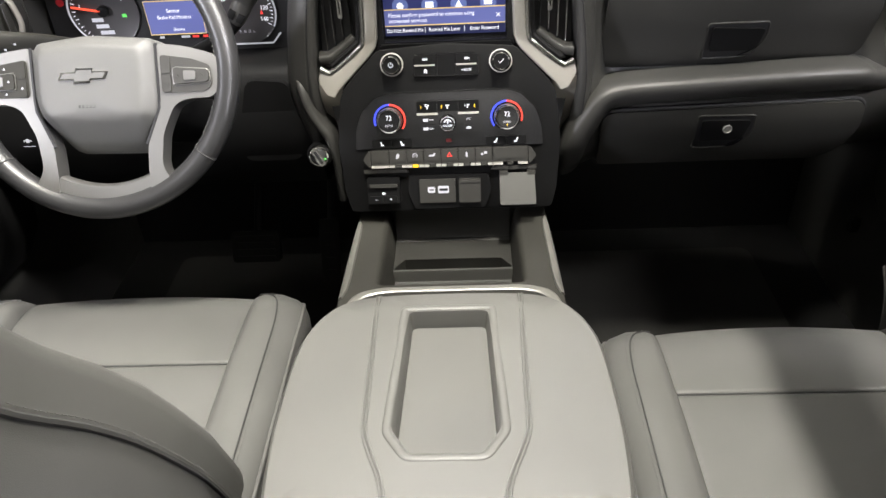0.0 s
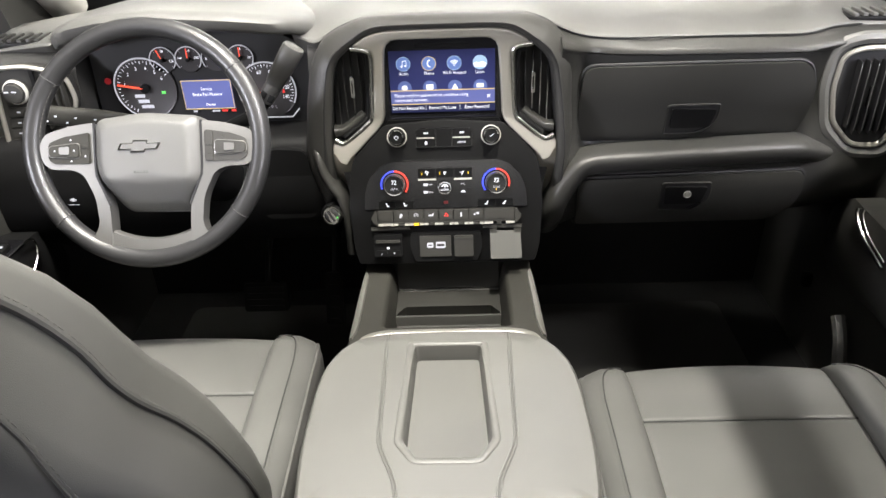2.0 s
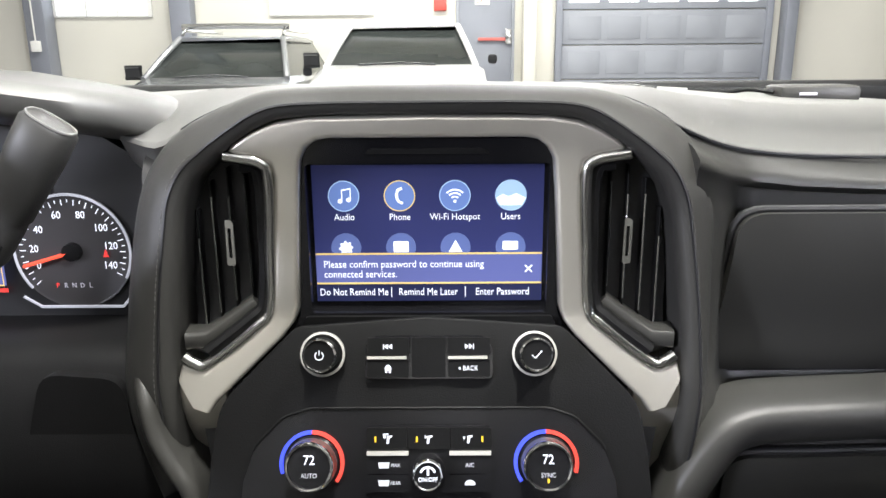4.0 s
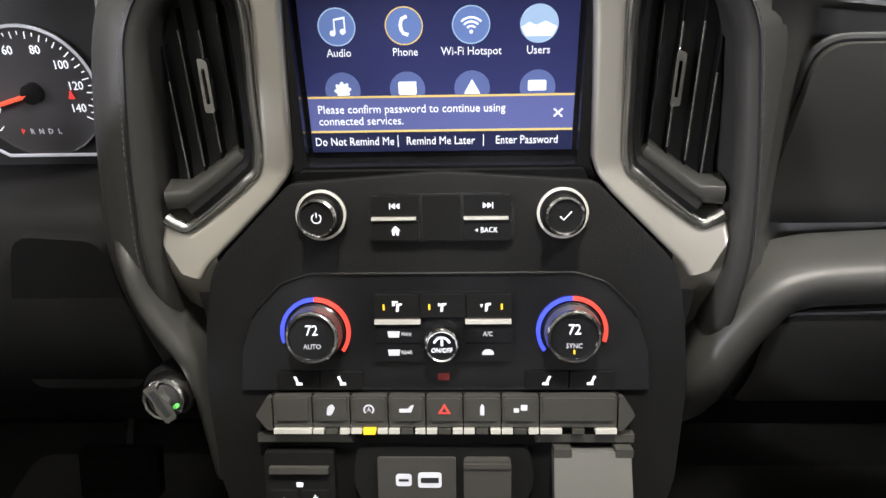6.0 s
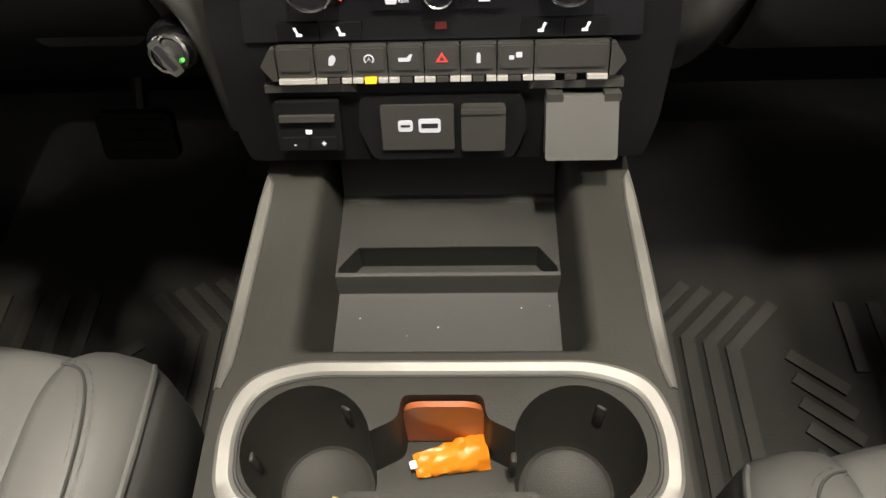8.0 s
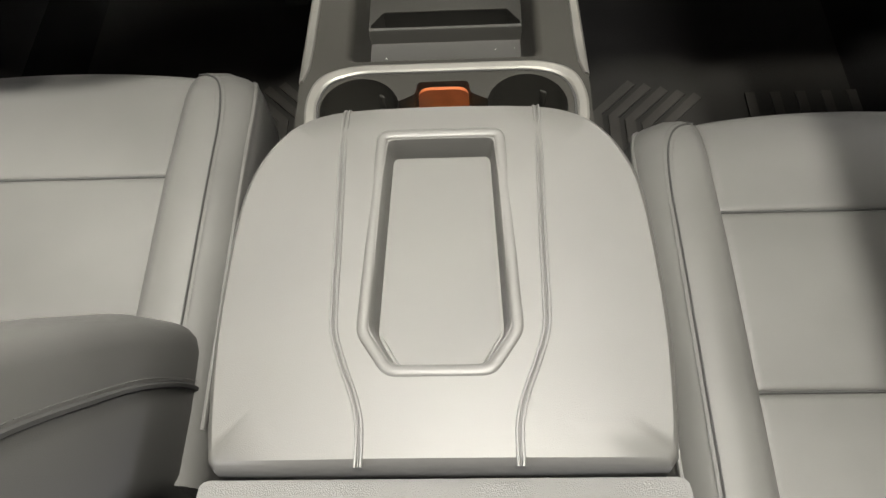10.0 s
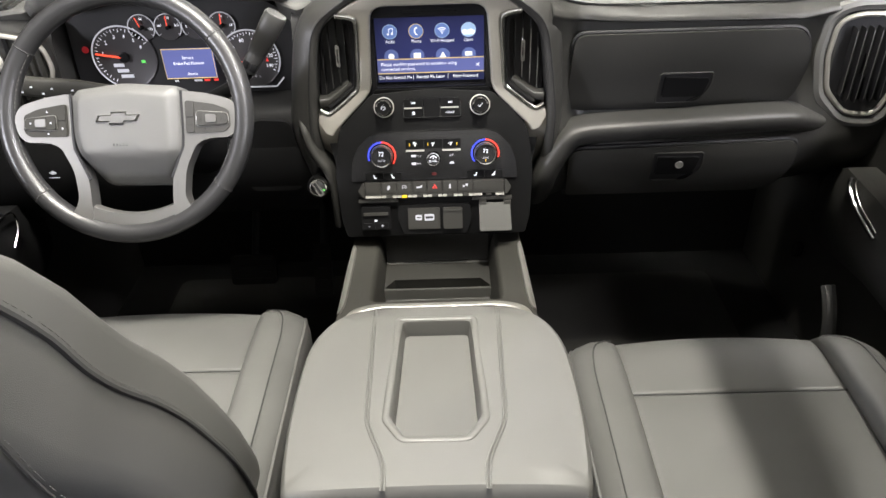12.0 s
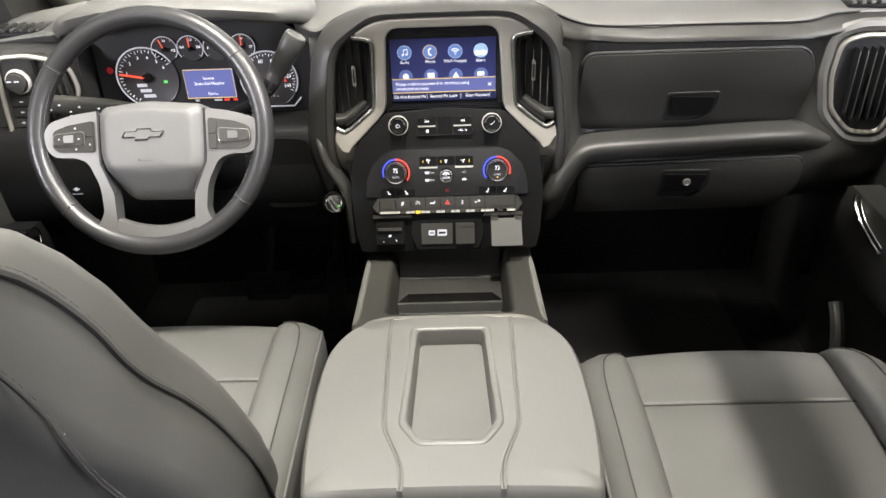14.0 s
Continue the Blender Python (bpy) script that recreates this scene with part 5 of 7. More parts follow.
def bucket_seat(label, cx, dy, dz, panel, back_dy, back_dz, hw=0.163, shift=0.0):
    """A bucket seat built about its own middle line; dy and dz shift it from the driver's seat."""
    seat = thing("bucket_seat", label, "seat", (cx, 0.6 + dy, 0.5), "front seats")
    y1, z = 0.905 + dy, 0.868 + dz
    back_cx, cx = cx, cx + shift

    def top(x, y):
        fr = max(0, (y - (y1 - 0.10)) / 0.10)
        return z + 0.008 - 0.02 * max(0, (y1 - 0.2 - y)) / 0.3 - 0.035 * fr ** 2.5

    cush = part("cushion_base", rbox(cx - 0.20, 0.40 + dy, z - 0.20, cx + 0.20, y1 - 0.05, z - 0.03, 0.03), LEATHER_DARK, seat)
    cushion_grid(cx - hw, cx + hw, y1 - panel, y1, top, 0.07, "front_panel", seat, SEAT, "grey leather front cushion panel", 0.007, 0.030)
    cushion_grid(cx - hw, cx + hw, y1 - 0.335, y1 - panel - 0.0005, top, 0.07, "middle_panel", seat, SEAT, "grey leather cushion panel", 0.004, 0.004)
    cushion_grid(cx - hw, cx + hw, 0.40 + dy, y1 - 0.3355, top, 0.07, "rear_panel", seat, SEAT, "grey leather cushion panel", 0.004, 0.004)
    for yy in (y1 - panel - 0.00025, y1 - 0.33525):
        part("cross_seam", tube([(cx + a, yy, top(cx, yy) - 0.0012) for a in np.linspace(0.001 - hw, hw - 0.001, 9)], 0.0016, 6, out=(0, 0, 1)), SEAM, cush)
    for s in (1, -1):
        # side bolster with a rounded nose
        def section(t):
            y = 0.42 + dy + t * (y1 - 0.022 - 0.42 - dy)
            f = max(0, (t - 0.80) / 0.20)
            k = math.sqrt(max(0.0, 1 - f ** 2.6)) if f < 1 else 0.0
            w = 0.078 * (0.45 + 0.55 * k)
            return y, w, top(cx, min(y, y1 - 0.03)) + (0.020 + 0.022 * (1 - t)) * k - 0.02 * (1 - k), cx + s * (hw + 0.0005)

        def spot(t, f):
            """A place on the bolster's upper face: f runs across it from the cushion outwards."""
            y, w, zt, x0 = section(t)
            return Vector((x0 + s * w * f, y, zt - (0.012 * max(0.0, f - 0.55) / 0.3) + 0.0003))

        rings = []
        for t in [*np.linspace(0, 0.8, 10), *np.linspace(0.82, 1, 14)]:
            y, w, zt, x0 = section(t)
            rings.append([(x0, y, zt - 0.09), (x0, y, zt - 0.014), (x0 + s * 0.004, y, zt - 0.004), (x0 + s * 0.014, y, zt), (x0 + s * w * 0.55, y, zt - 0.001), (x0 + s * w * 0.85, y, zt - 0.012), (x0 + s * w * 0.96, y, zt - 0.022), (x0 + s * w, y, zt - 0.04), (x0 + s * w, y, zt - 0.10), (x0 + s * w * 0.8, y, z - 0.19), (x0, y, z - 0.19)])
        b = part("side_bolster", loft(rings), SEAT, seat, "grey leather side bolster", 60)
        path = smooth_path([spot(t, f) for t, f in ((0.1, 0.60), (0.3, 0.60), (0.5, 0.60), (0.65, 0.60), (0.76, 0.59), (0.84, 0.55), (0.89, 0.47), (0.92, 0.36), (0.935, 0.22), (0.94, 0.10))], 4)
        part("bolster_seam", tube(path, 0.0011, 5, out=(0, 0, 1)), SEAM, b)
        for o in (-0.0045, 0.0045):
            part("stitching", stitches([p + Vector((s * o, o * 0.5, 0.0)) for p in path], 0.004, 0.002, 0.0004, (0, 0, 1)), THREAD, b)
        piping = smooth_path([spot(t, 0.94) + Vector((0, 0, -0.004)) for t in (0.1, 0.4, 0.7, 0.8, 0.86, 0.90, 0.94, 0.97)], 4)
        part("piping", tube(piping, 0.0024, 6, out=(0, 0, 1)), SEAT, b)
    # backrest: rings climb along the leaning back
    dy, dz, cx = back_dy, back_dz, back_cx
    lean = [(0.85, 0.562), (0.92, 0.552), (1.00, 0.524), (1.07, 0.490), (1.13, 0.458), (1.19, 0.420), (1.245, 0.380), (1.285, 0.356), (1.325, 0.334), (1.37, 0.302), (1.405, 0.270), (1.428, 0.234), (1.440, 0.170)]
    rings, brings = [], []
    for i, (zz, yf) in enumerate(lean):
        t = i / (len(lean) - 1)
        hw = 0.228 - 0.015 * t ** 2 - (0.05 if i == len(lean) - 1 else 0)
        th = 0.19 - 0.03 * t - (0.05 if i == len(lean) - 1 else 0)
        ring = []
        for k in range(36):
            a = 2 * math.pi * k / 36
            c, s = math.cos(a), math.sin(a)
            ux = math.copysign(abs(c) ** 0.36, c)
            uy = math.copysign(abs(s) ** 0.34, s)
            yb = yf - th / 2 + uy * th / 2
            if uy > 0:
                yb -= 0.038 * (1 - ux * ux) ** 1.0
            ring.append((cx + hw * ux, yb + dy, zz + dz + 0.02 * (1 - abs(ux)) * t))
        rings.append(ring)
    back = part("backrest", loft(rings), SEAT, seat, "grey leather backrest", 70)
    for s in (1, -1):
        p = smooth_path([(r[0 if s > 0 else 18][0] + s * 0.0002, q[1] + dy - 0.062 - 0.014 * min(1.0, max(0.0, (1.40 - q[0]) / 0.12)), r[0][2]) for r, q in zip(rings[:-1], lean)], 3)
        part("back_seam", tube(p, 0.0026, 6, out=(s, 0, 0)), SEAM, back)
        q = [v + Vector((s * 0.0005, 0.006, 0)) for v in p]
        part("stitching", stitches(q, 0.005, 0.0025, 0.0004, (s, 0, 0)), THREAD, back)
        p2 = smooth_path([(r[0 if s > 0 else 18][0] + s * 0.0006, q[1] + dy - 0.112 - 0.33 * (1.41 - q[0]), r[0][2]) for r, q in zip(rings[:-1], lean)], 3)
        part("back_seam", tube([v + Vector((0, -0.004, 0)) for v in p2], 0.0012, 6, out=(s, 0, 0)), SEAM, back)
        part("stitching", stitches(p2, 0.005, 0.0025, 0.0004, (s, 0, 0)), THREAD, back)
    return seat


bucket_seat("grey leather driver's bucket seat behind the steering wheel", -0.436, -0.020, 0.022, 0.178, 0.0, 0.008)
bucket_seat("grey leather passenger bucket seat set further back", 0.437, -0.085, -0.004, 0.155, -0.178, -0.004, 0.150, -0.020)

# ---- steering wheel ----
WF = frame_at(-0.4205, 0.8855, 1.2145, 27.8)
wheel = thing("steering_wheel", "grey leather steering wheel with three satin spokes", "steering wheel", (-0.4205, 0.8855, 1.2145))
rimpath = [WF @ Vector((0.1640 * math.sin(a), 0.1640 * math.cos(a), 0)) for a in np.linspace(0, 2 * math.pi, 97)[:-1]]
wn = WF.to_3x3() @ Vector((0, 0, 1))
rim = part("rim", sweep(rimpath, [(0.0140 * math.cos(a), 0.0150 * math.sin(a)) for a in np.linspace(0, 2 * math.pi, 15)[:-1]], out=wn, closed=True), WHEELSKIN, wheel, "grey leather rim", 60)
for a in (-55.5, 51.5, 128, -131.5):
    a = radians(a)
    c = Vector((0.164 * math.sin(a), 0.164 * math.cos(a), 0))
    r = Vector((math.sin(a), math.cos(a), 0))
    part("rim_joint", tube([WF @ (c + r * 0.0142 * math.cos(b) + Vector((0, 0, 0.0152 * math.sin(b)))) for b in np.linspace(0, 2 * math.pi, 17)[:-1]], 0.0009, 5, closed=True, out=WF.to_3x3() @ Vector((r.y, -r.x, 0.01))), SEAM, rim)
for a0, a1 in ((98, 127), (-131, -98), (-90, -56), (52, 84)):
    p = [WF @ Vector((0.1512 * math.sin(a), 0.1512 * math.cos(a), 0.0068)) for a in np.linspace(radians(a0), radians(a1), 12)]
    part("rim_stitching", stitches(p, 0.004, 0.0022, 0.0006, wn), THREAD, rim)
# airbag cover: an upper face, then a lower facet that falls away to the column
levels = [(1.0, -0.03), (1.0, 0.004), (0.988, 0.009), (0.965, 0.0125), (0.925, 0.0150), (0.845, 0.0205), (0.80, 0.0226), (0.74, 0.0236), (0.66, 0.0240), (0.58, 0.0243), (0.50, 0.0246), (0.40, 0.0248), (0.25, 0.0252)]
hub = rounded([(-0.041, -0.097, 0.010), (0.063, -0.099, 0.010), (0.0815, -0.046, 0.02), (0.0815, 0.028, 0.012), (0.076, 0.037, 0.008), (0.0, 0.043), (-0.062, 0.0355, 0.008), (-0.0696, 0.026, 0.012), (-0.0705, -0.040, 0.02)], 0.012, 5)
fine = []
for p, q in zip(hub, hub[1:] + hub[:1]):
    n = max(1, round(math.hypot(q[0] - p[0], q[1] - p[1]) / 0.005))
    fine += [(p[0] + (q[0] - p[0]) * j / n, p[1] + (q[1] - p[1]) * j / n) for j in range(n)]
rings = []
for k, h in levels:
    ring = []
    for u, v in fine:
        a, b = 0.005 + (u - 0.005) * k, -0.024 + (v + 0.024) * k
        fold = max(0.0, -0.049 - b)
        ring.append(WF @ Vector((a, b, h - (0.85 * fold * fold / (fold + 0.008) if h > 0 else 0))))
    rings.append(ring)
airbag = part("airbag_cover", loft(rings), HUBSKIN, wheel, "grey grained airbag cover", 28)
# maker's badge as a plain cross-shaped plate
cross = [(-0.030, -0.0048), (-0.011, -0.0048), (-0.012, -0.0090), (0.008, -0.0090), (0.009, -0.0048), (0.026, -0.0048), (0.031, 0.0042), (0.012, 0.0042), (0.013, 0.0085), (-0.008, 0.0085), (-0.009, 0.0042), (-0.026, 0.0042)]
bd = part("badge", prism(cross, 0.023, 0.0266, 0.0008, at(WF, -0.001, -0.006)), CHROME, airbag, "bright cross-shaped badge")
part("badge_face", prism([(a * 0.90, b * 0.72) for a, b in cross], 0.0262, 0.0272, 0.0003, at(WF, -0.001, -0.006)), HUBSKIN, bd)
for k in range(5):
    part("embossed_mark", prism(box_poly(-0.010 + k * 0.0044, -0.0435, -0.0075 + k * 0.0044, -0.0400), 0.0236, 0.0252, 0, WF), SEAM, airbag)
# side spokes: a satin frame round the key pad, then an arm that drops to the rim
for s in (1, -1):
    o = 0.005

    def across(pts):
        return [(s * p[0] + o, *p[1:]) for p in pts][::s]

    fr = rounded(across([(0.078, 0.030, 0.004), (0.110, 0.026), (0.146, 0.016), (0.156, 0.000), (0.152, -0.024, 0.012), (0.140, -0.035, 0.012), (0.112, -0.035), (0.094, -0.042, 0.012), (0.078, -0.076), (0.0735, -0.115), (0.086, -0.136, 0.006), (0.080, -0.150, 0.006), (0.058, -0.153, 0.004), (0.0565, -0.122), (0.0585, -0.086), (0.078, -0.042), (0.078, -0.020)]), 0.010, 4)
    sp = part("spoke", prism(fr, -0.016, 0.010, 0.0058, WF, 4), SPOKE, wheel, "satin silver spoke", 50)
    pad = rounded(across([(0.0815, 0.0165), (0.120, 0.0105), (0.141, 0.0025), (0.1425, -0.020), (0.134, -0.0275), (0.0815, -0.0285)]), 0.005, 4)
    pd = part("key_pad", prism(pad, 0.008, 0.0118, 0.0012, WF), CONSOLE if s < 0 else KEYCAP, sp, "dark key pad")
    part("rocker", prism(rounded(across([(0.097, 0.001), (0.139, -0.0025), (0.140, -0.0165), (0.097, -0.0185)]), 0.005, 4), 0.0112, 0.0145, 0.0012, WF), CONSOLE if s < 0 else KEYCAP, pd)
    part("rocker_rim", tube([WF @ Vector((u, v, 0.0122)) for u, v in rounded(across([(0.0962, 0.0018), (0.140, -0.0018), (0.141, -0.0172), (0.0962, -0.0193)]), 0.005, 4)], 0.0006, 5, closed=True, out=wn), SPOKE, pd)
    part("centre_key", prism(rounded(across([(0.110, -0.0030), (0.1245, -0.0040), (0.1245, -0.0138), (0.110, -0.0142)]), 0.002, 3), 0.0138, 0.0162, 0.001, WF), SPOKE, pd, "satin centre key")
    for poly in ([(0.083, 0.0150), (0.0935, 0.0138), (0.0935, -0.0055), (0.083, -0.0055)], [(0.083, -0.0075), (0.0935, -0.0075), (0.0935, -0.0270), (0.083, -0.0270)]):
        part("key", prism(rounded(across(poly), 0.002, 3), 0.0112, 0.0132, 0.001, WF), CONSOLE if s < 0 else KEYCAP, pd)
    for u, v in ((0.108, 0.0060), (0.108, -0.0235), (0.131, -0.009), (0.103, -0.009), (0.088, -0.017)):
        glyph([[(-0.0016, -0.001), (0.0016, -0.001), (0.0, 0.0018)]], at(WF, s * u + o, v, 0.0150 if abs(v + 0.009) < 0.001 else 0.0134), SOFTWHITE if s < 0 else KEYCAP, pd)
    # dark gap that parts the spoke from the cover
    part("spoke_gap", tube([WF @ Vector((u, v, 0.009)) for u, v in across([(0.0762, 0.030), (0.0762, -0.030), (0.0755, -0.045), (0.057, -0.088)])], 0.0022, 6, out=wn), DEEP, sp)
bow = [WF @ Vector((0.005 + 0.1465 * math.sin(a), -0.1465 * math.cos(a), -0.001)) for a in np.linspace(radians(-24), radians(24), 15)]
part("lower_bow", sweep(bow, [(-0.012, -0.008), (0.012, -0.008), (0.012, 0.004), (0.009, 0.008), (-0.009, 0.008), (-0.012, 0.004)], out=wn), SPOKE, wheel, "satin silver lower bow", 50)
part("hub_back", lathe([(0.040, -0.075), (0.050, -0.03), (0.050, -0.012), (0, -0.012)], at(WF, 0, -0.015)), DEEP, wheel)

# column shroud, stalks and column shift lever
column = thing("steering_column", "black steering column shroud with stalks", "steering column", (-0.42, 1.0, 1.1))
ax = WF.to_3x3() @ Vector((0, 0, -1))
rings = []
for t, w_, h_ in ((0.045, 0.045, 0.036), (0.09, 0.058, 0.044), (0.16, 0.066, 0.052), (0.26, 0.072, 0.060)):
    c = Vector((-0.4205, 0.8855, 1.188)) + ax * t
    rings.append([c + Vector((a, 0, 0)) + (WF.to_3x3() @ Vector((0, b, 0))) for a, b in superring(0, 0, w_, h_, 24, 3)])
part("shroud", loft(rings), BLACK, column, "black plastic shroud", 50)
lev = [(-0.345, 1.005, 1.185), (-0.300, 0.992, 1.208), (-0.268, 0.985, 1.238)]
part("lever_stem", tube(lev, 0.011, 12), BLACK, column)
rings = []
for t, r1, r2 in ((0, 0.010, 0.009), (0.05, 0.0120, 0.011), (0.3, 0.0130, 0.012), (0.34, 0.0125, 0.0115), (0.36, 0.0140, 0.0125), (0.8, 0.0165, 0.0135), (0.97, 0.0165, 0.0130), (1.0, 0.0140, 0.0105)):
    c = Vector((-0.269, 0.986, 1.236)).lerp(Vector((-0.212, 0.978, 1.320)), t)
    d = Vector((0.055, -0.008, 0.084)).normalized()
    sx = d.cross(Vector((0, -1, 0))).normalized()
    rings.append([c + sx * a + Vector((0, 1, 0)) * b for a, b in superring(0, 0, r1, r2, 20, 2.6)])
lever = part("shift_lever", loft(rings), DASH_MID, column, "grey column shift lever", 45)
part("lever_cap", tube([rings[-1][k] for k in range(0, 20)], 0.0010, 6, closed=True, out=(0.5, -0.1, 0.8)), DASH, lever)
for k, o in enumerate((0.006, -0.006)):
    c = Vector((-0.262, 0.974, 1.247)) + Vector((o * 0.85, 0, -o * 0.55))
    part("lever_button", rbox(-0.0045, -0.002, -0.006, 0.0045, 0.002, 0.006, 0.001, Matrix.Translation(c) @ Matrix.Rotation(radians(33), 4, "Y")), BLACK, lever)
stalk = smooth_path([(-0.485, 1.0, 1.200), (-0.53, 0.99, 1.214), (-0.565, 0.98, 1.222), (-0.612, 0.972, 1.231)], 4)
sk = part("wiper_stalk", sweep(stalk, superring(0, 0, 0.0150, 0.010, 16, 2.5)), CONSOLE, column, "black wiper stalk with white signs", 50)
for k in range(7):
    c = Vector(stalk[3]).lerp(Vector(stalk[-1]), k / 7)
    part("sign", rbox(-0.0017, -0.0006, -0.0012, 0.0017, 0.0006, 0.0012, 0.0003, Matrix.Translation(c + Vector((0, -0.0122, 0.004 if k % 2 else -0.005)))), SOFTWHITE, sk)

# ---- instrument cluster ----
cluster = thing("instrument_cluster", "black instrument cluster with lit round gauges", "instrument cluster", (-0.42, 1.17, 1.15))
GAUGE_PIVOT = Vector((0.017, -0.10, 1.615))
CL = Matrix.Translation(GAUGE_PIVOT) @ Matrix.Scale(0.988, 4) @ Matrix.Translation(-GAUGE_PIVOT) @ frame_at(0, 1.188, 0)
part("cluster_backing", prism(rounded([(-0.625, 1.10), (-0.242, 1.10), (-0.236, 1.26), (-0.30, 1.30), (-0.56, 1.30), (-0.62, 1.27)], 0.01), -0.02, 0, 0, CL), DEEP, cluster)


def ring_tube(u, v, r, a0, a1, t, mat, name, parent, w=0.004, n=40):
    pts = [CL @ Vector((u + r * math.sin(a), v + r * math.cos(a), w)) for a in np.linspace(radians(a0), radians(a1), n)]
    return part(name, tube(pts, t, 6), mat, parent)


def gauge(u, v, r, a0, a1, ticks, marks, needle, size):
    g = part("gauge", lathe([(r * 1.0, -0.002), (r * 1.0, 0.003), (r * 0.96, 0.002), (0, 0.002)], at(CL, u, v)), GLAREFACE, cluster, "round gauge with a red needle")
    ring_tube(u, v, r * 0.985, a0, a1, max(0.0008, r * 0.025), SOFTWHITE, "bright_ring", g)
    bm = bmesh.new()
    for k in range(ticks + 1):
        a = radians(a0 + (a1 - a0) * k / ticks)
        l = 0.10 if k % 2 == 0 else 0.05
        p, q = (CL @ Vector((u + f_ * r * math.sin(a), v + f_ * r * math.cos(a), 0.0028)) for f_ in (0.90, 0.90 - l))
        merge(bm, tube([p, (p + q) / 2, q], r * 0.009, 4))
    part("scale", bm, WHITE, g)
    for text, a in marks:
        a = radians(a)
        part("numeral", words(text, size, at(CL, u + 0.66 * r * math.sin(a), v + 0.66 * r * math.cos(a), 0.0028)), WHITE, g)
    a = radians(needle)
    p = [CL @ Vector((u + f_ * r * math.sin(a), v + f_ * r * math.cos(a), 0.007)) for f_ in (0.0, 0.4, 0.86)]
    part("needle", tube(p, r * 0.026 + 0.0003, 5), NEEDLE, g, "red needle")
    part("boss", lathe([(r * 0.16, 0.002), (r * 0.15, 0.008), (0, 0.009)], at(CL, u, v)), BLACK, g)
    return g


tach = gauge(-0.5335, 1.197, 0.0555, -150, 60, 28, [("1", -78), ("2", -45), ("3", -15), ("4", 12), ("5", 38), ("6", 62)], -80, 0.009)
for k in range(3):
    part("lower_mark", prism(box_poly(-0.556 + 0.004 * k, 1.180 - 0.010 * k, -0.538 + 0.006 * k, 1.186 - 0.010 * k), 0.0025, 0.003, 0, CL), SOFTWHITE, tach)
part("indicator", prism(box_poly(-0.506, 1.186, -0.499, 1.191), 0.0025, 0.0032, 0, CL), GREEN, tach)
SMALL_MARKS = {-20: [("0", -100), ("60", 5), ("125", 100)], 0: [("160", -80), ("210", 5), ("260", 80)], 25: [("E", -90), ("F", 90)], 1: [("8", -90), ("14", 0), ("18", 90)]}
for u, n in ((-0.4915, -20), (-0.446, 0), (-0.3995, 25), (-0.354, 1)):
    gauge(u, 1.247, 0.0228, -130, 130, 6, SMALL_MARKS[n], n, 0.0062)
speedo = gauge(-0.3155, 1.187, 0.0520, -130, 118, 36, [("0", -112), ("20", -86), ("40", -55), ("60", -18), ("80", 18), ("100", 52), ("120", 82), ("140", 112)], -106, 0.0095)
for k, c in enumerate("PRNDL"):
    part("gear_letter", words(c, 0.0062, at(CL, -0.3325 + k * 0.0073, 1.1560, 0.0035)), RED if k == 0 else SOFTWHITE, speedo)
part("warning_sign", prism([(-0.289, 1.182), (-0.284, 1.182), (-0.2865, 1.189)], 0.003, 0.0036, 0, CL), RED, speedo)
part("base_line", tube([CL @ Vector(p) for p in ((-0.364, 1.146, 0.004), (-0.349, 1.1365, 0.004), (-0.276, 1.1365, 0.004), (-0.262, 1.152, 0.004))], 0.0014, 6), SOFTWHITE, speedo)
dic = part("driver_display", prism(box_poly(-0.4670, 1.1570, -0.3780, 1.2100), 0.004, 0.007, 0.0004, CL), SCREEN_BAR, cluster, "lit blue driver display with a message")
bm = tube([CL @ Vector((u, v, 0.0072)) for u, v in box_poly(-0.4665, 1.1575, -0.3785, 1.2095)], 0.0008, 4, closed=True)
part("display_rim", bm, GOLD, dic)
part("message", words("Service", 0.0080, at(CL, -0.423, 1.194, 0.0073)), WHITE, dic)
part("message", words("Brake Pad Monitor", 0.0080, at(CL, -0.423, 1.184, 0.0073)), WHITE, dic)
part("message", words("Dismiss", 0.0065, at(CL, -0.420, 1.165, 0.0073)), WHITE, dic)
for u, w_, m_ in ((-0.452, 0.007, SOFTWHITE), (-0.414, 0.014, SOFTWHITE), (-0.398, 0.010, RED), (-0.382, 0.008, RED)):
    part("readout", prism(box_poly(u - w_ / 2, 1.150, u + w_ / 2, 1.1535), 0.003, 0.0036, 0, CL), m_, cluster)
part("red_tell_tale", prism(disc(-0.598, 1.212, 0.006), 0.002, 0.003, 0, CL), glow("dim_red_glow", (0.5, 0.02, 0.03), 0.18), cluster)
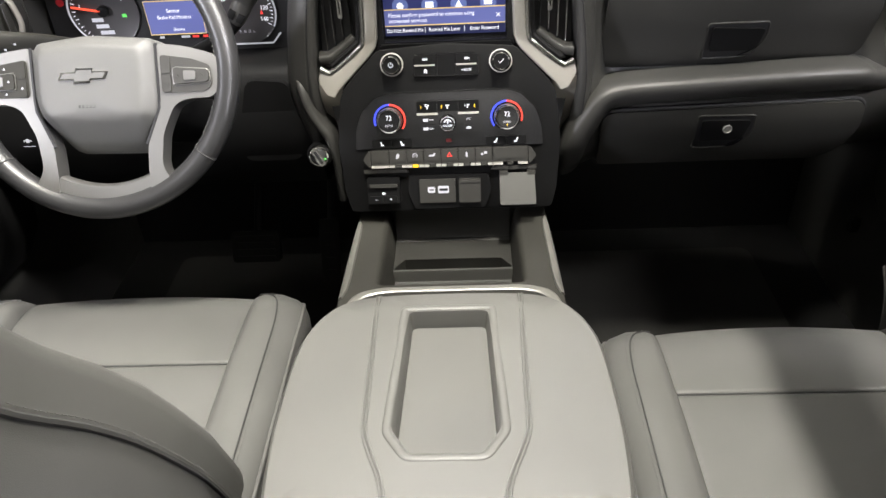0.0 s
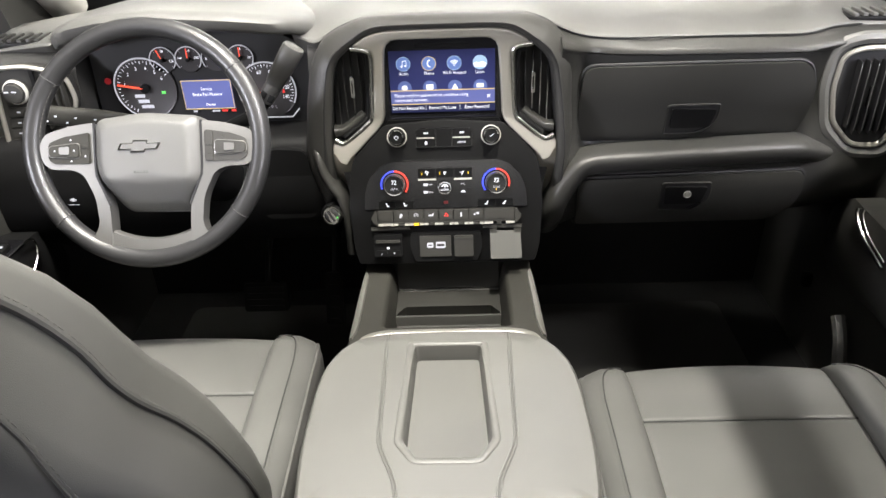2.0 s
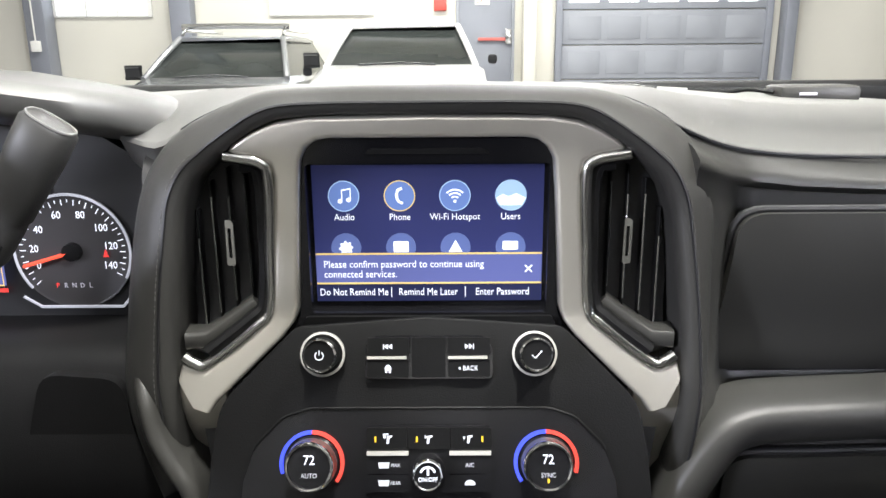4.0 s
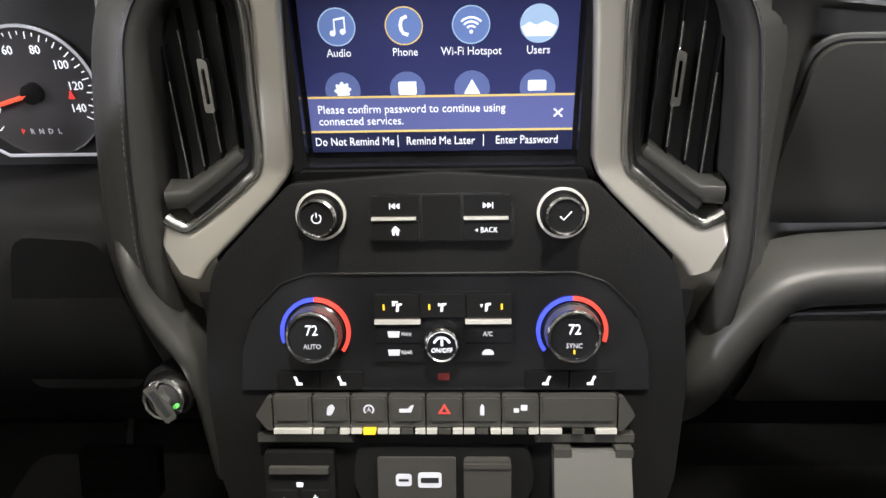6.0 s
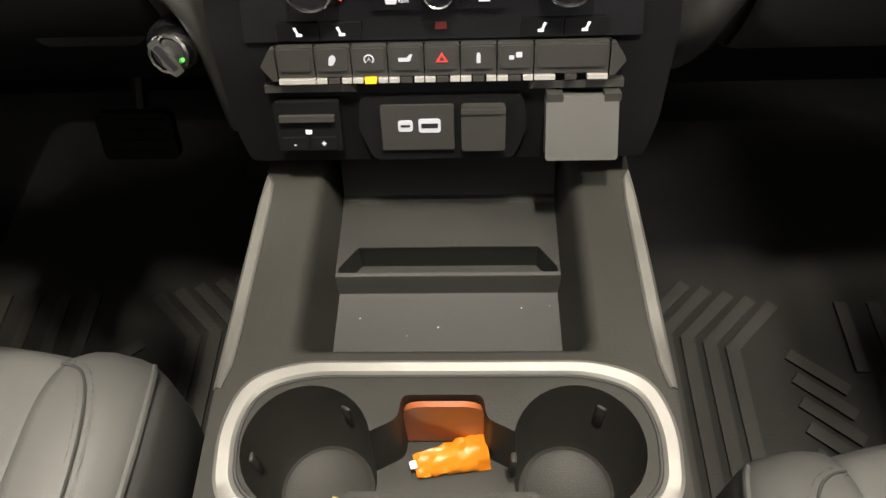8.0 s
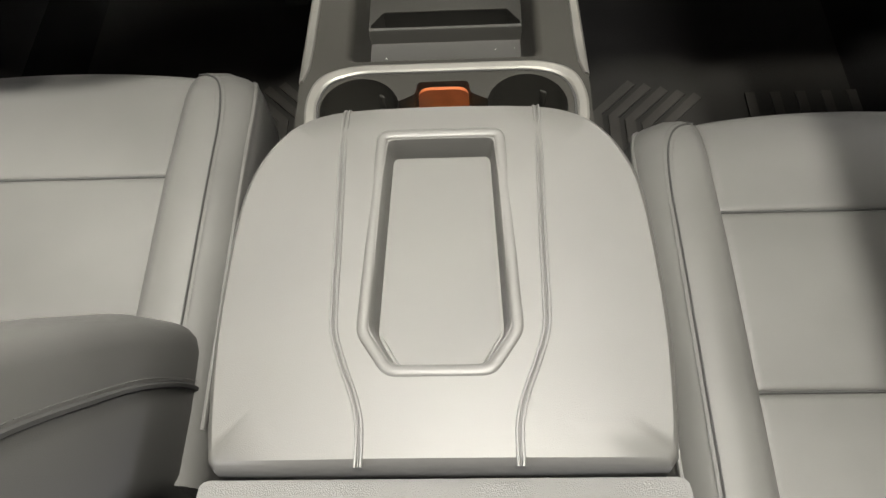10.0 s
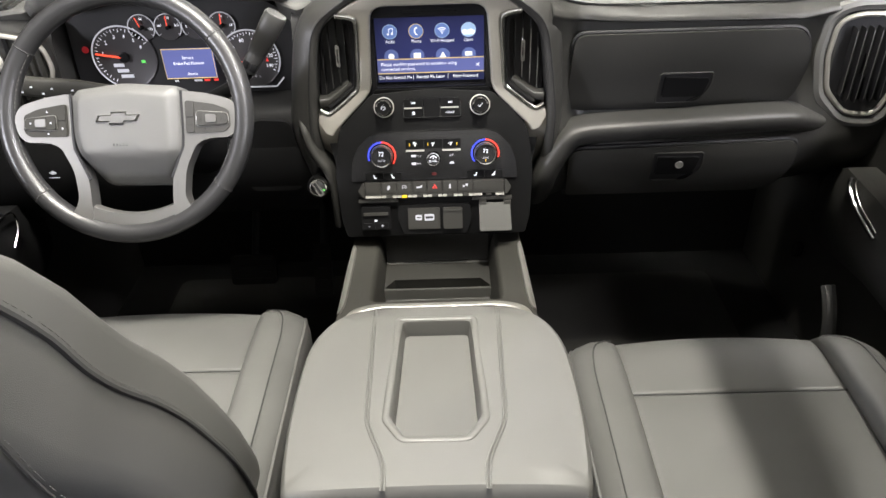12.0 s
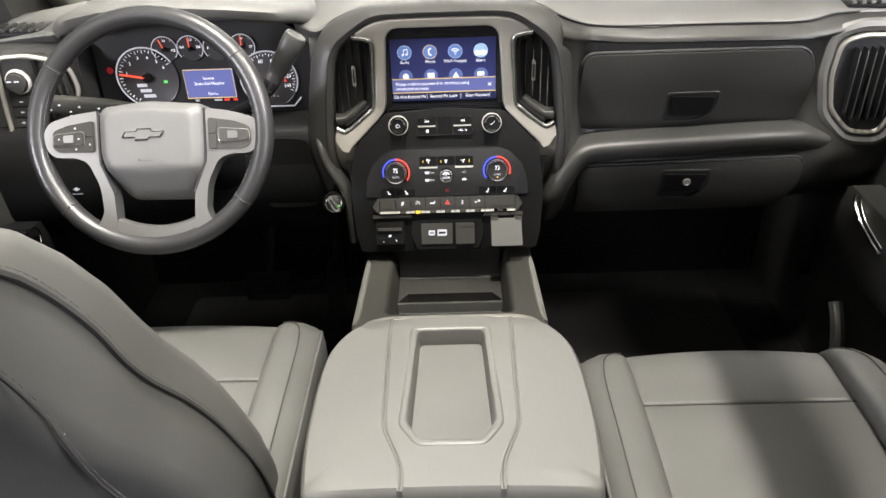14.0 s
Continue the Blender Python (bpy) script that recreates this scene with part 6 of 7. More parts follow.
# visor over the cluster and the cheek beside it
VISOR_Z = [(-0.665, 1.300), (-0.64, 1.316), (-0.60, 1.332), (-0.54, 1.345), (-0.45, 1.350), (-0.34, 1.343), (-0.28, 1.333), (-0.245, 1.326), (-0.225, 1.319), (-0.214, 1.311), (-0.208, 1.300), (-0.205, 1.290)]
VISOR_Y = [(-0.665, 1.16), (-0.62, 1.10), (-0.54, 1.075), (-0.34, 1.075), (-0.27, 1.095), (-0.235, 1.125), (-0.214, 1.148), (-0.205, 1.165)]
rings = []
for x in [-0.665, -0.655, -0.64, *np.linspace(-0.62, -0.26, 24), -0.25, -0.24, -0.232, -0.226, -0.220, -0.215, -0.211, -0.208, -0.205]:
    fy, zt = along(x, VISOR_Y), along(x, VISOR_Z)
    rings.append([(x, 1.42, zt - 0.045), (x, 1.30, zt - 0.012), (x, 1.20, zt + 0.001), (x, fy + 0.03, zt + 0.002), (x, fy + 0.008, zt), (x, fy, zt - 0.006), (x, fy + 0.002, zt - 0.018), (x, fy + 0.008, zt - 0.025), (x, fy + 0.05, zt - 0.036), (x, 1.20, zt - 0.046), (x, 1.42, zt - 0.10)])
part("visor", loft(rings), DASH, cluster, "grey padded visor over the gauges", 50)
cheek = prism(rounded([(1.08, 1.10), (1.19, 1.10), (1.19, 1.285), (1.14, 1.288), (1.12, 1.275), (1.10, 1.20)], 0.012, 4), -0.222, -0.206, 0.006, Matrix(((0, 0, 1, 0), (1, 0, 0, 0), (0, 1, 0, 0), (0, 0, 0, 1))))
part("cheek", cheek, DASH_DARK, cluster, "dark cheek beside the gauges")
knee = loft([[(x, y, z) for y, z in ((1.11, 1.135), (1.085, 1.12), (1.07, 1.05), (1.075, 0.98), (1.10, 0.93), (1.20, 0.90), (1.25, 1.0), (1.25, 1.13))] for x in np.linspace(-0.80, -0.205, 12)])
kp = part("knee_panel", knee, BLACK, cluster, "black knee panel", 50)
BRK = frame_at(-0.661, 1.0690, 1.034)
glyph([disc(0, 0.002, 0.0035, 14), box_poly(-0.0058, 0.0005, -0.0044, 0.0035), box_poly(0.0044, 0.0005, 0.0058, 0.0035)], BRK, SOFTWHITE, kp)
glyph([box_poly(-0.0095, -0.0078, 0.0095, -0.0070)], BRK, SOFTWHITE, kp)
part("column_cover", prism(rounded([(-0.325, 0.985), (-0.236, 0.985), (-0.226, 1.02), (-0.238, 1.115), (-0.300, 1.120), (-0.318, 1.06)], 0.015, 4), -0.03, 0.012, 0.018, frame_at(0, 1.086, 0), 5), BLACK, cluster, "black cover panel", 50)

# ignition lock with a key
ign = thing("ignition_lock", "satin metal ignition lock with a key in it", "ignition lock", (-0.195, 1.03, 1.02))
IG = frame_at(-0.197, 1.034, 1.012, 20)
part("lock_face", lathe([(0.0115, -0.02), (0.0115, 0.0085), (0.010, 0.0095), (0, 0.0095)], IG), DEEP, ign)
part("barrel", lathe([(0.0185, -0.02), (0.0185, 0.000), (0.0172, 0.006), (0.0150, 0.0095), (0.0128, 0.0100), (0.0118, 0.006)], IG, 12), SATINCHROME, ign, "bright faceted barrel ring")
K = IG @ Matrix.Rotation(radians(32), 4, "Z")
part("key_bow", prism(rounded([(-0.0045, -0.015), (0.0045, -0.015), (0.006, -0.004), (0.0035, 0.004), (0.005, 0.014), (-0.005, 0.014), (-0.0035, 0.004), (-0.006, -0.004)], 0.002, 3), 0.007, 0.016, 0.003, K), SATINCHROME, ign, "bright key bow")
part("key_inlay", prism(box_poly(-0.0022, -0.011, 0.0022, 0.010, 0.001), 0.0155, 0.0168, 0.0004, K), DEEP, ign)
part("lock_lamp", prism(disc(0.0095, -0.004, 0.0016, 10), 0.009, 0.011, 0, IG), GREEN, ign)
part("lock_collar", lathe([(0.021, -0.06), (0.021, -0.006), (0.018, -0.001), (0.0165, -0.001)], IG), BLACK, ign)

# ---- cab shell ----
YZ = Matrix(((0, 0, 1, 0), (1, 0, 0, 0), (0, 1, 0, 0), (0, 0, 0, 1)))   # u is y, v is z, w is x
cab = thing("truck_cab", "dark trimmed crew cab of a pickup truck", "vehicle cab", (0, 0.3, 0.45), kind="structure")
side = [(0.06, 0.45), (1.62, 0.45), (1.62, 1.25), (1.50, 1.32), (1.10, 1.75), (0.06, 1.75)]
for s in (1, -1):
    x0, x1 = (0.80, 0.87) if s > 0 else (-0.87, -0.80)
    # unseen right window starts further forward, to keep the added door light off the seat
    win = prism(rounded([(0.44 if s > 0 else 0.14, 1.235), (1.30, 1.245), (1.26, 1.36), (0.90, 1.68), (0.44 if s > 0 else 0.14, 1.68)], 0.03, 4), x0 - 0.05, x1 + 0.05, 0, YZ)
    bm = cut(prism(side, x0, x1, 0, YZ), win)
    for y0, z0, y1_, z1 in ((-1.05, 0.45, 0.06, 1.24), (-1.05, 1.68, 0.06, 1.75), (-1.05, 1.24, -0.90, 1.68), (0.02, 1.24, 0.06, 1.68)):
        merge(bm, rbox(x0, y0, z0, x1, y1_, z1, 0))
    part("side_wall", bm, DASH_DARK, cab, "dark door trim and window frames")
    # slanted pillar beside the windscreen
    pil = smooth_path([(s * 0.80, 1.50, 1.27), (s * 0.775, 1.27, 1.48), (s * 0.72, 0.98, 1.73)], 8)
    part("windscreen_pillar", sweep(pil, superring(0, 0, 0.045, 0.04, 16, 3), out=(0, -1, 0.5)), LINING, cab, "pale windscreen pillar trim")
# roof out of view; its notched opening is shaped to admit and bound the light
part("roof", cut(rbox(-0.87, -1.05, 1.70, 0.87, 1.065, 1.80, 0.01), prism([(-0.80, 0.20), (0.335, 0.20), (0.335, 0.87), (0.70, 0.87), (0.70, 1.045), (-0.80, 1.045)], 1.6, 1.9)), LINING, cab, "pale headliner, out of view, opened to let light in")
part("windscreen_header", rbox(-0.80, 1.055, 1.675, 0.80, 1.11, 1.79, 0.012), LINING, cab, "pale header trim")
bm = rbox(-0.87, -1.12, 0.45, 0.87, -1.05, 1.30, 0)
for x0, z0, x1, z1 in ((-0.87, 1.66, 0.87, 1.80), (-0.87, 1.30, -0.70, 1.66), (0.70, 1.30, 0.87, 1.66)):
    merge(bm, rbox(x0, -1.12, z0, x1, -1.05, z1, 0))
part("rear_wall", bm, DASH_DARK, cab)
part("firewall", rbox(-0.87, 1.56, 0.45, 0.87, 1.62, 1.26, 0.0), DEEP, cab)
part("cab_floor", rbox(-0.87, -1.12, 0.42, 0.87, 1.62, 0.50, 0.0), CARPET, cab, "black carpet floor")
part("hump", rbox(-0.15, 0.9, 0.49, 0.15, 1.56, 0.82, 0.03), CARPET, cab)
ws = loft([[(x, y + 0.10 * (1 - (x / 0.8) ** 2) * 0.6, z) for y, z in ((1.50, 1.285), (1.505, 1.285), (1.105, 1.70), (1.10, 1.70))] for x in np.linspace(-0.79, 0.79, 13)])
GLASS = bpy.data.materials.new("clear_glass")
GLASS.use_nodes = True
g_ = GLASS.node_tree.nodes["Principled BSDF"]
g_.inputs["Transmission Weight"].default_value, g_.inputs["Roughness"].default_value, g_.inputs["IOR"].default_value = 1.0, 0.0, 1.02
g_.inputs["Base Color"].default_value = (0.97, 0.98, 0.97, 1)
glass = part("windscreen", ws, GLASS, cab, "clear windscreen")
glass.visible_shadow = False

# cowl and wiper behind the dash
part("cowl", rbox(-0.82, 1.56, 1.20, 0.82, 1.66, 1.316, 0.02), BLACK, cab, "black plastic cowl")

# rear-view mirror
mirror = thing("rear_view_mirror", "dark grey rear-view mirror on the windscreen", "mirror", (0, 1.1, 1.5))
mm = frame_at(-0.008, 1.098, 1.540, -8)
part("housing", prism(rounded([(-0.122, -0.030, 0.02), (0.122, -0.030, 0.02), (0.128, 0.035, 0.02), (-0.128, 0.035, 0.02)], 0.02), -0.035, 0.0, 0.012, mm, 3), HUBSKIN, mirror, "dark grey housing", 50)
part("mirror_glass", prism(rounded([(-0.116, -0.024), (0.116, -0.024), (0.122, 0.029), (-0.122, 0.029)], 0.016), -0.001, 0.0015, 0, mm), CHROME, mirror)
part("mirror_foot", tube([(-0.008, 1.135, 1.535), (-0.008, 1.16, 1.54), (-0.008, 1.20, 1.545)], 0.012, 10, out=(1, 0, 0)), BLACK, mirror)
part("sensor_knob", rbox(-0.016, 1.115, 1.500, 0.008, 1.135, 1.516, 0.004), DEEP, mirror)

# passenger end vent
PV = frame_at(0, 1.125, 0)
pod = [(0.655, 1.245, 0.02), (0.650, 1.185), (0.664, 1.120, 0.015), (0.708, 1.074, 0.02), (0.768, 1.070, 0.02), (0.790, 1.12), (0.797, 1.255, 0.02), (0.69, 1.258, 0.02)]
ev = thing("end_air_vent", "black end air vent in a chrome ring", "air vent", (0.72, 1.13, 1.07), "end vents")
part("vent_box", prism(rounded(pod, 0.015), -0.01, 0.004, 0.002, PV), BLACK, ev)
part("vent_dark", prism([(0.722 + (x - 0.722) * 0.84, 1.165 + (z - 1.165) * 0.88) for x, z in rounded(pod, 0.015)], 0.003, 0.0048, 0, PV), DEEP, ev)
part("chrome_ring", tube([PV @ Vector((0.722 + (x - 0.722) * 0.9, 1.165 + (z - 1.165) * 0.93, 0.006)) for x, z in rounded(pod, 0.015)], 0.0048, 8, closed=True), SILVER, ev, "satin chrome ring")
part("leather_ring", tube([PV @ Vector((0.722 + (x - 0.722) * 1.12, 1.165 + (z - 1.165) * 1.10, 0.0)) for x, z in rounded(pod, 0.015)], 0.011, 8, closed=True), DASH, ev)
for k in range(6):
    part("slat", rbox(0.688 + k * 0.0135, 1.104, 1.105 + (0.012 if k == 0 else 0), 0.6897 + k * 0.0135, 1.124, 1.232, 0.0005), DEEP, ev)
    part("slat_nose", rbox(0.6883 + k * 0.0135, 1.1032, 1.112 + (0.012 if k == 0 else 0), 0.6894 + k * 0.0135, 1.1044, 1.228, 0.0003), SPOKE, ev)
part("vent_tab", prism(rounded([(-0.0035, -0.018), (0.0035, -0.018), (0.004, 0.018), (-0.003, 0.018)], 0.002), 0, 0.006, 0.002, frame_at(0.7165, 1.110, 1.172)), CHROME, ev, "chrome vent tab")

# speaker and demister slots on the dash ends
for s in (1, -1):
    gr = thing("demister_grille", "small black demister grille on the dash end", "grille", (s * 0.735, 1.215, 1.27))
    part("slot_plate", rbox(s * 0.735 - 0.052, 1.168, 1.278, s * 0.735 + 0.052, 1.225, 1.2885, 0.003), BLACK, gr)
    for k in range(6):
        part("fin", rbox(s * 0.735 - 0.044 + k * 0.016, 1.172, 1.286, s * 0.735 - 0.036 + k * 0.016, 1.220, 1.2935, 0.001), DASH if s > 0 else DASH_DARK, gr)
dv = thing("demister_vent", "long black demister vent behind the stack", "grille", (0, 1.30, 1.335))
part("slot", prism(rounded([(-0.22, 1.275), (0.22, 1.275), (0.19, 1.305), (-0.19, 1.305)], 0.01), 1.312, 1.3245, 0.002), DASH_DARK, dv)
for k in range(3):
    part("blade", tube([(-0.20, 1.281 + 0.008 * k, 1.3250), (0, 1.281 + 0.008 * k, 1.3255), (0.20, 1.281 + 0.008 * k, 1.3250)], 0.0014, 5, out=(0, 0, 1)), DASH_DARK, dv)

# driver's end: lamp switch and vent
LV = frame_at(0, 1.115, 0)
lc = thing("lamp_switch_panel", "black lamp switch panel in a satin rim", "switch panel", (-0.73, 1.11, 1.09))
pod = [(-0.632, 1.250, 0.02), (-0.624, 1.205), (-0.642, 1.162, 0.02), (-0.732, 1.086, 0.012), (-0.752, 1.078, 0.012), (-0.769, 1.092, 0.015), (-0.752, 1.262, 0.02), (-0.698, 1.265)]
part("panel", prism(rounded(pod, 0.012), -0.02, 0.002, 0.001, LV), DASH_DARK, lc)
part("satin_rim", tube([LV @ Vector((x, z, 0.004)) for x, z in rounded(pod, 0.012)], 0.0042, 8, closed=True), SILVER, lc, "satin rim")
part("lamp_knob", lathe([(0.0215, 0), (0.0205, 0.010), (0.018, 0.012), (0.0165, 0.011), (0.016, 0.018), (0, 0.019)], at(LV, -0.722, 1.222)), DASH_MID, lc, "round grey lamp switch")
for u in (-0.731, -0.718):
    glyph([box_poly(-0.004, -0.0012, 0.004, 0.0012)], at(LV, u, 1.226, 0.0192), SOFTWHITE, lc)
part("knob_ring", lathe([(0.0216, 0.006), (0.0205, 0.0105), (0.0185, 0.0118), (0.018, 0.009)], at(LV, -0.722, 1.222)), LIPMETAL, lc)
for k in range(5):
    kk = part("key", prism(box_poly(-0.746 - 0.003 * k, 1.178 - 0.019 * k, -0.708 - 0.006 * k, 1.194 - 0.019 * k, 0.002), 0.001, 0.005, 0.001, LV), KEYCAP, lc)
    glyph([box_poly(-0.003, -0.0012, 0.003, 0.0012)], at(LV, -0.730 - 0.004 * k, 1.186 - 0.019 * k, 0.005), SOFTWHITE, kk)
for k in range(4):
    part("slat", rbox(-0.677 + k * 0.0125, 1.098, 1.158 + 0.008 * k, -0.6752 + k * 0.0125, 1.115, 1.238, 0.0004), DASH_DARK, lc)
part("divider", prism([(-0.690, 1.125), (-0.684, 1.128), (-0.684, 1.262), (-0.690, 1.262)], 0.0, 0.007, 0.001, LV), BLACK, lc)

# floor mats with chevron ribs
def bar(line, half, z0, z1):
    """A flat bar that follows a bent line."""
    left, right = [], []
    for i, p in enumerate(line):
        a, c = Vector(line[max(0, i - 1)]), Vector(line[min(len(line) - 1, i + 1)])
        d = (c - a).normalized()
        n = Vector((-d.y, d.x)) * half * (1.08 if 0 < i < len(line) - 1 else 1)
        left.append((p[0] + n.x, p[1] + n.y))
        right.append((p[0] - n.x, p[1] - n.y))
    return prism((left + right[::-1])[::-1], z0, z1, 0.0015)


for cx, cy, lab in ((-0.42, 1.02, "black rubber mat with chevron ribs in the driver's footwell"), (0.42, 1.0, "black rubber mat with chevron ribs in the passenger footwell")):
    mat_ = thing("floor_mat", lab, "mat", (cx, cy, 0.50), "front mats")
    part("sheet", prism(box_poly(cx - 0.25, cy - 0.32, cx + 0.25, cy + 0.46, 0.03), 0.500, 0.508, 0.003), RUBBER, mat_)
    d = 1 if cx > 0 else -1
    x0 = cx - d * 0.180
    bars = []
    for k in range(5):
        x = x0 + d * 0.027 * k
        bars.append([(x, cy - 0.29), (x, cy + 0.085 - 0.008 * k), (x + d * 0.065, cy + 0.150 - 0.008 * k)])
        bars.append([(x0 + d * 0.175, cy + 0.045 - 0.032 * k), (x0 + d * 0.235, cy - 0.005 - 0.032 * k)])
        bars.append([(x0 + d * (0.26 + 0.042 * k), cy + 0.02), (x0 + d * (0.26 + 0.042 * k), cy + 0.12)])
    for q in bars:
        part("rib", bar(q, 0.008, 0.506, 0.512), WORN, mat_)
# pedals
for nm, x0, z0, x1, z1 in (("brake_pedal", -0.470, 0.635, -0.370, 0.700), ("accelerator_pedal", -0.285, 0.600, -0.245, 0.720)):
    p = thing(nm, "black rubber-faced pedal under the dash", "pedal", ((x0 + x1) / 2, 1.30, z0))
    pf = frame_at(0, 1.29, (z0 + z1) / 2, 22)
    part("pad", prism(box_poly(x0, (z0 - z1) / 2, x1, (z1 - z0) / 2, 0.008), -0.01, 0.006, 0.003, pf), RUBBER, p)
    for k in range(4):
        part("tread", prism(box_poly(x0 + 0.01, (z0 - z1) / 2 + 0.008 + k * (z1 - z0) * 0.22, x1 - 0.01, (z0 - z1) / 2 + 0.014 + k * (z1 - z0) * 0.22), 0.005, 0.009, 0.001, pf), RUBBER, p)
    part("arm", tube([((x0 + x1) / 2, 1.31, (z0 + z1) / 2), ((x0 + x1) / 2, 1.42, (z0 + z1) / 2 + 0.12), ((x0 + x1) / 2, 1.50, (z0 + z1) / 2 + 0.3)], 0.010, 8, out=(1, 0, 0)), DEEP, p)

# door armrests and pulls
dr = thing("door_armrest", "black door armrest with a satin pull", "armrest", (0.76, 0.95, 0.85), "door armrests")
rings = []
for y, w_, z0, z1 in ((1.26, 0.012, 0.78, 0.87), (1.20, 0.035, 0.76, 0.93), (1.12, 0.058, 0.78, 0.972), (1.0, 0.066, 0.80, 0.975), (0.7, 0.068, 0.80, 0.96), (0.35, 0.068, 0.80, 0.95)):
    rings.append([(0.80 - a, y, z0 + (z1 - z0) * b) for a, b in ((-0.02, 0), (w_ * 0.5, 0.0), (w_ * 0.95, 0.3), (w_, 0.85), (w_ * 0.9, 1.0), (-0.02, 1.0))])
part("pad", loft(rings), DASH_DARK, dr, "black padded rest", 50)
part("satin_pull", tube(smooth_path([(0.735, 1.078, 0.975), (0.733, 1.071, 0.960), (0.732, 1.032, 0.938), (0.731, 0.959, 0.922)], 5), 0.004, 8, out=(-1, 0, 0)), CHROME, dr, "bright curved edge")
part("satin_pull", tube(smooth_path([(0.735, 1.060, 0.981), (0.733, 1.055, 0.970), (0.732, 1.025, 0.950), (0.731, 0.959, 0.934)], 5), 0.002, 8, out=(-1, 0, 0)), CHROME, dr, "bright curved edge")
# door pocket's edge is coloured paler than the trim, as if lit
part("lit_pocket_edge", tube(smooth_path([(0.768, 1.10, 0.72), (0.766, 1.07, 0.69), (0.764, 1.045, 0.64), (0.764, 1.03, 0.56)], 5), 0.014, 8, out=(-1, 0, 0)), DASH, dr)
part("door_lever", rbox(0.768, 1.255, 0.682, 0.790, 1.275, 0.715, 0.006), BLACK, dr)
dl = thing("door_armrest", "black door armrest with window switches", "armrest", (-0.76, 0.95, 0.85), "door armrests")
rings = []
for y, w_, z0, z1 in ((1.20, 0.012, 0.80, 0.92), (1.12, 0.040, 0.78, 0.955), (1.03, 0.070, 0.80, 0.984), (0.8, 0.074, 0.82, 0.990), (0.35, 0.074, 0.82, 0.990)):
    rings.append([(-0.80 + a, y, z0 + (z1 - z0) * b) for a, b in ((-0.02, 0), (w_ * 0.5, 0.0), (w_ * 0.95, 0.3), (w_, 0.85), (w_ * 0.9, 1.0), (-0.02, 1.0))])
part("pad", loft(rings), BLACK, dl, "black padded rest", 50)
for k in range(4):
    part("window_switch", rbox(-0.788 + 0.026 * (k % 2), 0.915 + 0.040 * (k // 2), 0.990, -0.768 + 0.026 * (k % 2), 0.942 + 0.040 * (k // 2), 1.000, 0.003), BLACK, dl)
    part("switch_sign", rbox(-0.782 + 0.026 * (k % 2), 0.926 + 0.040 * (k // 2), 1.000, -0.774 + 0.026 * (k % 2), 0.931 + 0.040 * (k // 2), 1.0008, 0), SOFTWHITE, dl)
part("switch_plate", rbox(-0.796, 0.87, 0.984, -0.734, 1.010, 0.9925, 0.003), GLOSS, dl, "gloss black switch plate")
part("satin_edge", tube(smooth_path([(-0.728, 0.90, 0.994), (-0.727, 1.00, 0.993), (-0.726, 1.022, 0.980), (-0.725, 1.017, 0.956), (-0.725, 0.99, 0.935)], 5), 0.002, 8, out=(1, 0, 0)), CHROME, dl, "bright edge")

# small grey box on the dash top
gd = thing("toll_box", "small grey box with a cable on the dash top", "box", (0.40, 1.42, 1.30))
part("case", rbox(0.385, 1.39, 1.300, 0.475, 1.44, 1.319, 0.006), KEYCAP, gd)
part("case_label", rbox(0.405, 1.388, 1.3085, 0.424, 1.3895, 1.3115, 0), SOFTWHITE, gd)
part("cable", tube(smooth_path([(0.385, 1.41, 1.311), (0.36, 1.42, 1.314), (0.34, 1.43, 1.311), (0.30, 1.45, 1.312)], 5), 0.003, 6, out=(0, 0, 1)), BLACK, gd)

# ---- garage ----
WALLPAINT = material("cream_wall_paint", (0.62, 0.60, 0.53), 0.8, bump=0.2, scale=60, vary=0.08, spread=0.7)
WHITEWALL = material("white_wall_paint", (0.75, 0.74, 0.70), 0.8, bump=0.2, scale=60, vary=0.05, spread=0.7)
STEEL = material("painted_grey_steel", (0.20, 0.21, 0.24), 0.5, bump=0.05, scale=40, vary=0.08, spread=2)
DOORGREY = material("grey_sectional_door", (0.25, 0.26, 0.285), 0.55, bump=0.1, scale=40, vary=0.06, spread=2)
CONCRETE = material("garage_concrete", (0.30, 0.29, 0.27), 0.6, bump=0.4, scale=30, vary=0.2, spread=1.2)
PANE = glow("daylight_pane", (0.95, 0.98, 1.0), 2.2)
G0 = -0.10
single("ground", rbox(-12, -14, G0 - 0.1, 12, 14, G0, 0), CONCRETE, "grey concrete garage floor", "floor", kind="structure")
single("ceiling", rbox(-12, -14, 4.9, 12, 14, 5.1, 0), WHITEWALL, "white garage ceiling", "ceiling", kind="structure")
single("wall_west", rbox(-12.2, -14, G0, -12, 14, 5, 0), WHITEWALL, "white garage wall", "wall", kind="structure")
single("wall_east", rbox(12, -14, G0, 12.2, 14, 5, 0), WHITEWALL, "white garage wall", "wall", kind="structure")
single("wall_south", rbox(-12, -14.2, G0, 12, -14, 5, 0), WHITEWALL, "white garage wall", "wall", kind="structure")
WY = 12.5
K = (WY - 0.646) / (8 - 0.646)


def gx(x8):
    return 0.009 + (x8 - 0.009) * K


def gz(z8):
    return 1.344 + (z8 - 1.344) * K


bm = rbox(-12, WY, G0, 12, WY + 0.25, 5, 0)
single("wall_north", bm, WALLPAINT, "cream painted garage wall", "wall", kind="structure")


def boxpart(name, a, b, mat, parent, bev=0.01, label=""):
    return part(name, rbox(*a, *b, bev), mat, parent, label)


